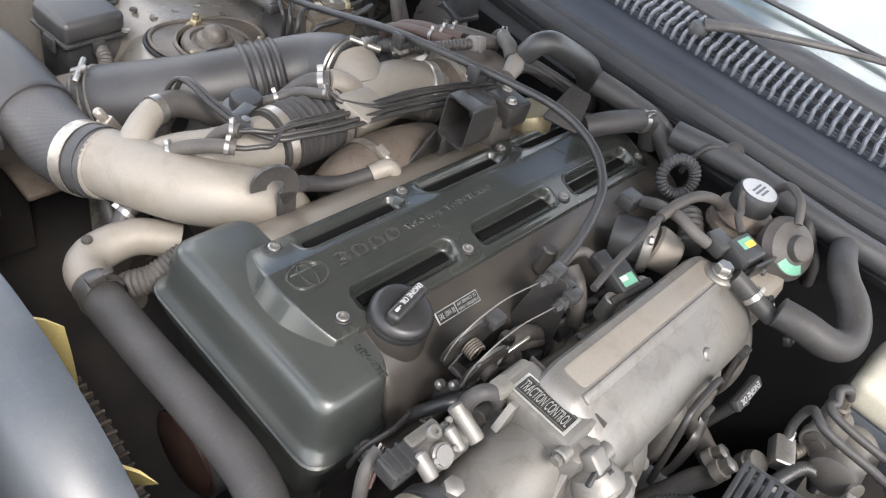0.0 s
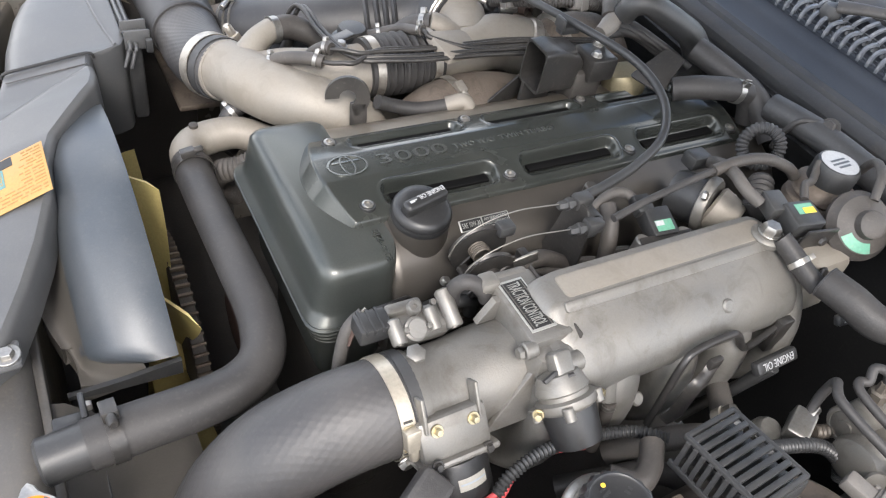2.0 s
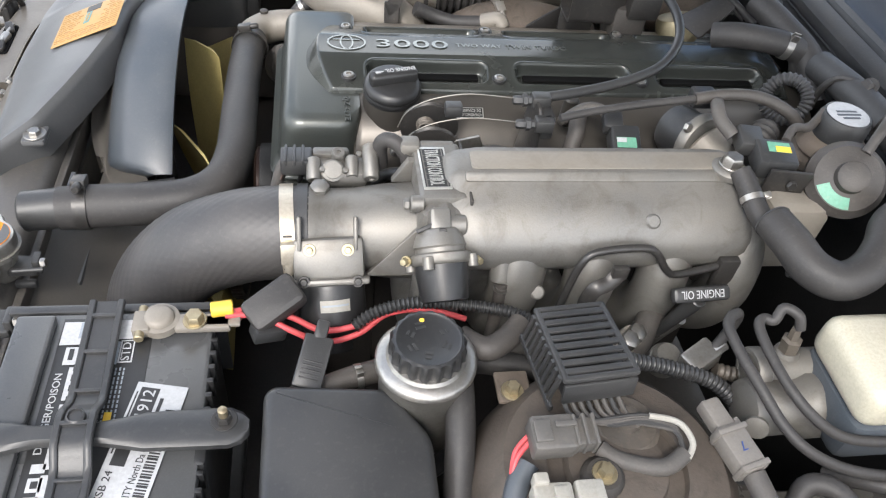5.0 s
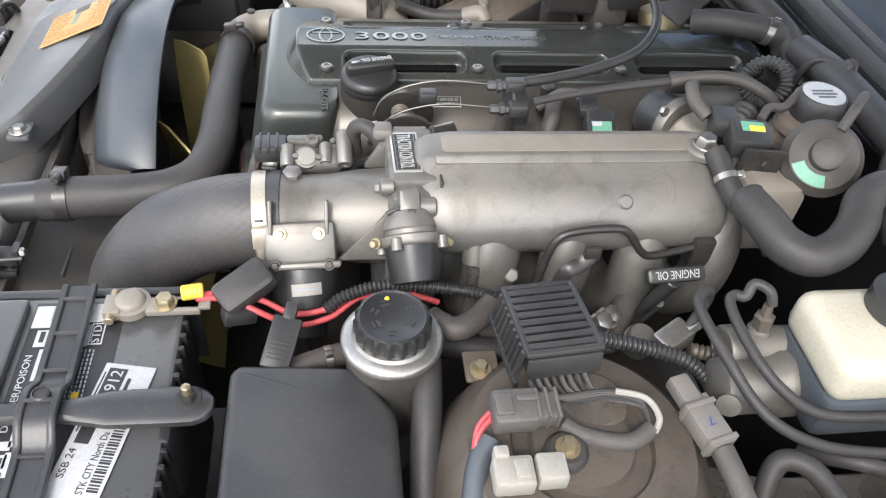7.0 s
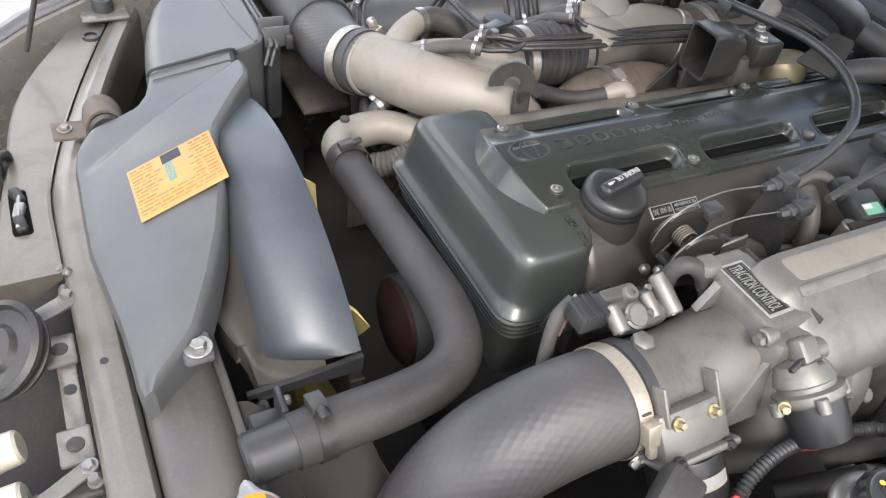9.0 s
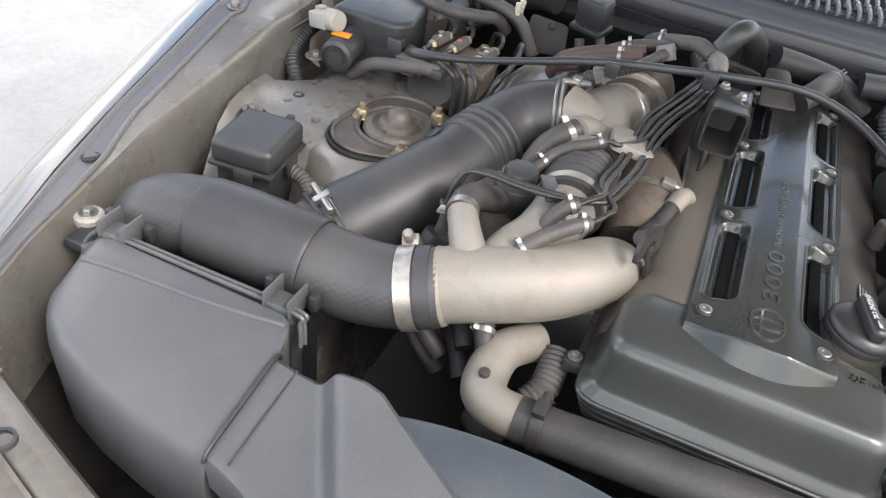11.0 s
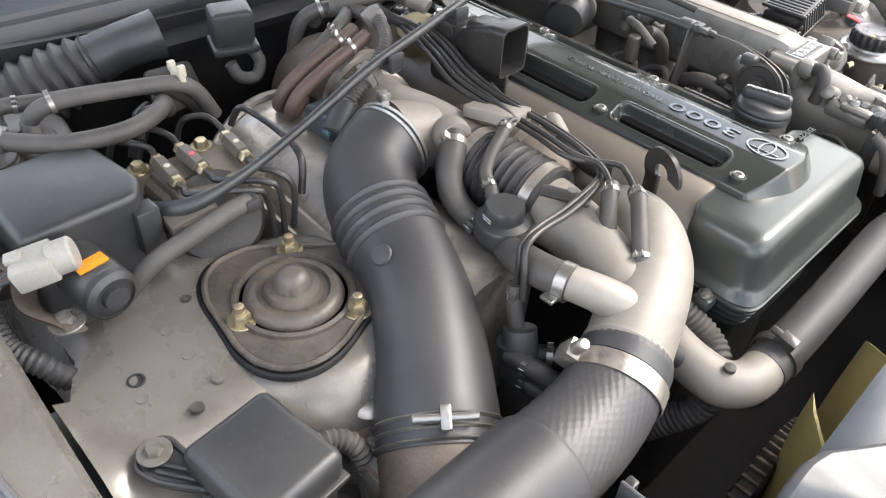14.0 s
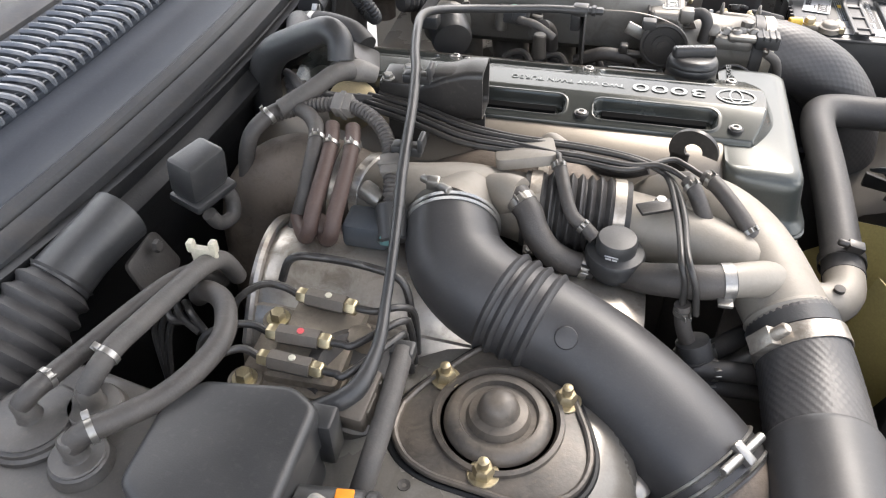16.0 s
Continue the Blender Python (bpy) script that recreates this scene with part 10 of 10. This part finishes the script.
for k in range(4):
    hose("vacuum_hose", [(0.435 + 0.012 * k, 0.19 + 0.004 * k, 0.035), (0.47 + 0.012 * k, 0.20 + 0.006 * k, 0.040 + 0.004 * k), (0.515 + 0.01 * k, 0.20 - 0.012 * k, 0.038), (0.55 + 0.008 * k, 0.17 - 0.016 * k, 0.02)], 0.0058, M_RUBBER, "thin black vacuum hose behind the turbo", seg=10, group="vacuum hoses")
mk = thing("oil_housing", "yellow-grey round housing behind the cam cover", "housing")
g = Geo().lathe([(0.03, -0.05), (0.033, 0.0), (0.030, 0.008), (0.02, 0.01)], (0.475, 0.150, 0.005), (-0.2, 0.3, 1), 28)
part("body", g, surface("tarnished_zinc", (0.32, 0.27, 0.16), 0.45, 0.7, 0.25, 20, 300, 0.15, dust=0.3), mk)
g = Geo().box((0.395, 0.158, 0.0), (0.05, 0.05, 0.06), 0.008)
part("base", g, M_DARK, mk)
vv = thing("vacuum_valve_block", "dusty black valve block with bolts behind the scoop", "vacuum valve")
g = Geo().box((0.408, 0.150, 0.035), (0.045, 0.05, 0.035), 0.005)
part("block", g, M_BLACKSTEEL, vv)
for p in ((0.40, 0.14, 0.052), (0.42, 0.165, 0.052)):
    hexbolt(vv, p, 0.006, 0.007, washer=0.008)
fr_ = thing("firewall_relay", "black relay box on the firewall with a looped loom", "relay")
g = Geo().box((0.562, 0.388, 0.052), (0.036, 0.052, 0.046), 0.006, Matrix.Translation((0.562, 0.388, 0.052)) @ pose(0, 0, 0, 0, -8, -18) @ Matrix.Translation((-0.562, -0.388, -0.052)))
part("case", g, M_PLASTIC, fr_)
g = Geo().box((0.562, 0.388, 0.026), (0.042, 0.058, 0.010), 0.003, Matrix.Translation((0.562, 0.388, 0.026)) @ pose(0, 0, 0, 0, -8, -18) @ Matrix.Translation((-0.562, -0.388, -0.026)))
part("rim", g, M_PLASTIC, fr_)
g = Geo().tube([(0.555, 0.372, 0.022), (0.548, 0.362, 0.0), (0.545, 0.372, -0.018), (0.55, 0.392, -0.014), (0.555, 0.40, 0.005)], 0.008, 10, 6)
part("loop_loom", g, M_TAPE, fr_)
by = thing("bellows_boot", "dusty black ribbed rubber boot at the firewall", "rubber boot")
g = Geo().tube([(0.672, 0.67, -0.035), (0.658, 0.62, -0.012), (0.645, 0.57, 0.008), (0.636, 0.535, 0.022)], [0.050, 0.046, 0.041, 0.033], 28, 8, wave=(0.007, 0.017))
part("boot", g, M_RUBBER, by)
g = Geo().tube([(0.637, 0.540, 0.020), (0.628, 0.512, 0.030), (0.618, 0.485, 0.038), (0.612, 0.460, 0.042)], [0.030, 0.028, 0.028, 0.030], 26, 6)
part("collar", g, M_PLASTIC, by)
fp = thing("firewall_bracket", "dusty steel bracket bolted to the firewall", "bracket")
g = Geo().prism(rounded([(-0.03, -0.035), (0.045, -0.03), (0.04, 0.02), (-0.025, 0.028)], 0.008, 3), 0, 0.004, 0.001, frame_at((0.595, 0.47, -0.02), (0.15, -1, 0), (0.35, 0, 1)))
part("plate", g, M_DARK, fp)
hexbolt(fp, (0.590, 0.455, 0.0), 0.007, 0.006, d=(-1, 0, 0.2), mat=M_DARK)
hexbolt(fp, (0.586, 0.49, -0.03), 0.007, 0.006, d=(-1, 0, 0.2), mat=M_DARK)

rc = thing("rear_canister", "dusty round-topped vapour canister with hose ports", "canister")
out = rounded([(0.43, 0.63), (0.60, 0.60), (0.645, 0.68), (0.62, 0.80), (0.47, 0.80), (0.44, 0.76)], 0.03, 5)
g = Geo().prism(out, -0.10, -0.004, 0.008, seg=3)
part("shell", g, M_TANK, rc, "dusty dark grey canister top")
for (x, y, r_) in ((0.578, 0.674, 0.036), (0.534, 0.652, 0.023), (0.520, 0.698, 0.023)):
    g = Geo().lathe([(r_ * 1.12, -0.008), (r_ * 1.10, 0.002), (r_ * 1.02, 0.004), (r_, 0.007), (r_ * 0.82, 0.010), (r_ * 0.80, 0.008), (r_ * 0.55, 0.010), (0.011, 0.012), (0.0095, 0.014), (0.0095, 0.030), (0.007, 0.033)], (x, y, -0.002), (0, 0, 1), 32)
    pt2 = part("port", g, M_TANK, rc)
    part("rim_bead", Geo().lathe([(r_ * 0.92, 0), (r_ * 0.95, 0.002), (r_ * 0.90, 0.003)], (x, y, 0.007), (0, 0, 1), 32), M_TANK, pt2)
hexbolt(rc, (0.475, 0.632, -0.004), 0.009, 0.008, washer=0.015, mat=M_IRON)
hose("vapour_hose", [(0.534, 0.652, 0.028), (0.526, 0.640, 0.042), (0.521, 0.618, 0.047), (0.515, 0.590, 0.046), (0.507, 0.545, 0.042), (0.501, 0.505, 0.036), (0.498, 0.480, 0.020), (0.50, 0.46, -0.02)], 0.0092, M_TAPE, "dusty grey vapour hose with a spring clip", clamps=[((0.523, 0.628, 0.045), (-0.2, -1, 0.15), (0.8, 0.2, 0.6))], group="vapour hoses", seg=18)
hose("vapour_hose", [(0.520, 0.698, 0.022), (0.508, 0.690, 0.032), (0.493, 0.676, 0.032), (0.468, 0.647, 0.031), (0.452, 0.611, 0.032), (0.449, 0.576, 0.032), (0.466, 0.541, 0.030), (0.492, 0.523, 0.022), (0.512, 0.512, 0.0)], 0.0098, M_RUBBER_D, "dusty brown-grey vapour hose looped over the pipes", clamps=[((0.505, 0.688, 0.032), (-0.7, -0.7, 0.0), (0.5, -0.5, 0.8))], group="vapour hoses", seg=18)
hose("vapour_hose", [(0.578, 0.676, 0.026), (0.570, 0.664, 0.034), (0.558, 0.620, 0.031), (0.540, 0.562, 0.030), (0.527, 0.522, 0.026), (0.52, 0.49, 0.01), (0.52, 0.46, -0.03)], 0.0088, M_RUBBER_D, "dusty dark vapour hose with a spring clip", clamps=[((0.567, 0.652, 0.0335), (-0.3, -1, -0.1), (-0.6, 0.3, 0.8))], group="vapour hoses", seg=18)
wk = thing("pale_clip", "pale yellow plastic clip on the vapour hoses", "clip")
g = Geo().box((0.505, 0.494, 0.036), (0.026, 0.008, 0.024), 0.003)
g.box((0.494, 0.494, 0.050), (0.007, 0.009, 0.014), 0.002).box((0.517, 0.494, 0.048), (0.007, 0.009, 0.012), 0.002)
part("clip", g, M_CREAM, wk)
for k in range(3):
    hose("brake_pipe_run", [(0.47 + 0.02 * k, 0.565 - 0.01 * k, 0.0), (0.50 + 0.012 * k, 0.545, 0.012 - 0.006 * k), (0.525 + 0.01 * k, 0.52, -0.005), (0.545 + 0.008 * k, 0.53, -0.04), (0.54, 0.56, -0.09)], 0.0036, M_BLACKSTEEL, "thin black bent brake pipe by the firewall", "brake line", seg=8, group="brake pipes")
fh = thing("firewall_hose_clip", "steel bolt and wire clip on the firewall flange", "clip")
hexbolt(fh, (0.600, -0.103, 0.066), 0.009, 0.008, d=(-0.8, 0, 0.6), washer=0.014, mat=M_DARK)
g = Geo().tube([(0.596, -0.09, 0.066), (0.58, -0.075, 0.062), (0.572, -0.066, 0.04), (0.575, -0.06, 0.01)], 0.0045, 8, 5)
part("wire", g, M_RUBBER, fh)
hose("firewall_loom", [(0.59, -0.02, 0.045), (0.598, -0.10, 0.052), (0.604, -0.18, 0.05), (0.612, -0.27, 0.045), (0.63, -0.36, 0.04)], 0.019, M_SEAL, "thick black loom along the firewall", "wiring loom", seg=16)
hose("wall_hose_loop", [(0.622, -0.225, 0.03), (0.60, -0.232, 0.046), (0.586, -0.25, 0.03), (0.592, -0.272, 0.0), (0.61, -0.28, -0.04)], 0.009, M_RUBBER, "small black hose loop at the firewall", seg=12)

# ---- nose of the car ahead of the front rail ----
ns = thing("nose_panel", "painted nose panel with a black rubber lip", "car nose", kind="structure")


def nose_rings(prof):
    rr = []
    for i in range(31):
        y = -0.85 + 1.82 * i / 30
        dx = 0.42 * max(0, abs(y - MID_Y) - 0.2) ** 1.6
        rr.append([(a + dx, y, b) for a, b in prof])
    return rr


part("lip", Geo().rings(nose_rings([(-0.735, -0.150), (-0.742, -0.138), (-0.752, -0.134), (-0.764, -0.138), (-0.768, -0.155)])), M_SEAL, ns)
part("panel", Geo().rings(nose_rings([(-0.766, -0.150), (-0.80, -0.158), (-0.90, -0.20), (-0.95, -0.32), (-0.94, -0.55), (-0.92, -0.55), (-0.93, -0.32), (-0.88, -0.21), (-0.77, -0.165)])), M_PAINT, ns)
for y in (0.30, 0.52):
    g = Geo().box((-0.70 + 0.42 * max(0, abs(y - MID_Y) - 0.2) ** 1.6, y, -0.172), (0.03, 0.018, 0.012), 0.003)
    tagged(part("push_clip", g, M_CREAM), "yellowed plastic push clip in the nose gutter", "clip", "nose clips")
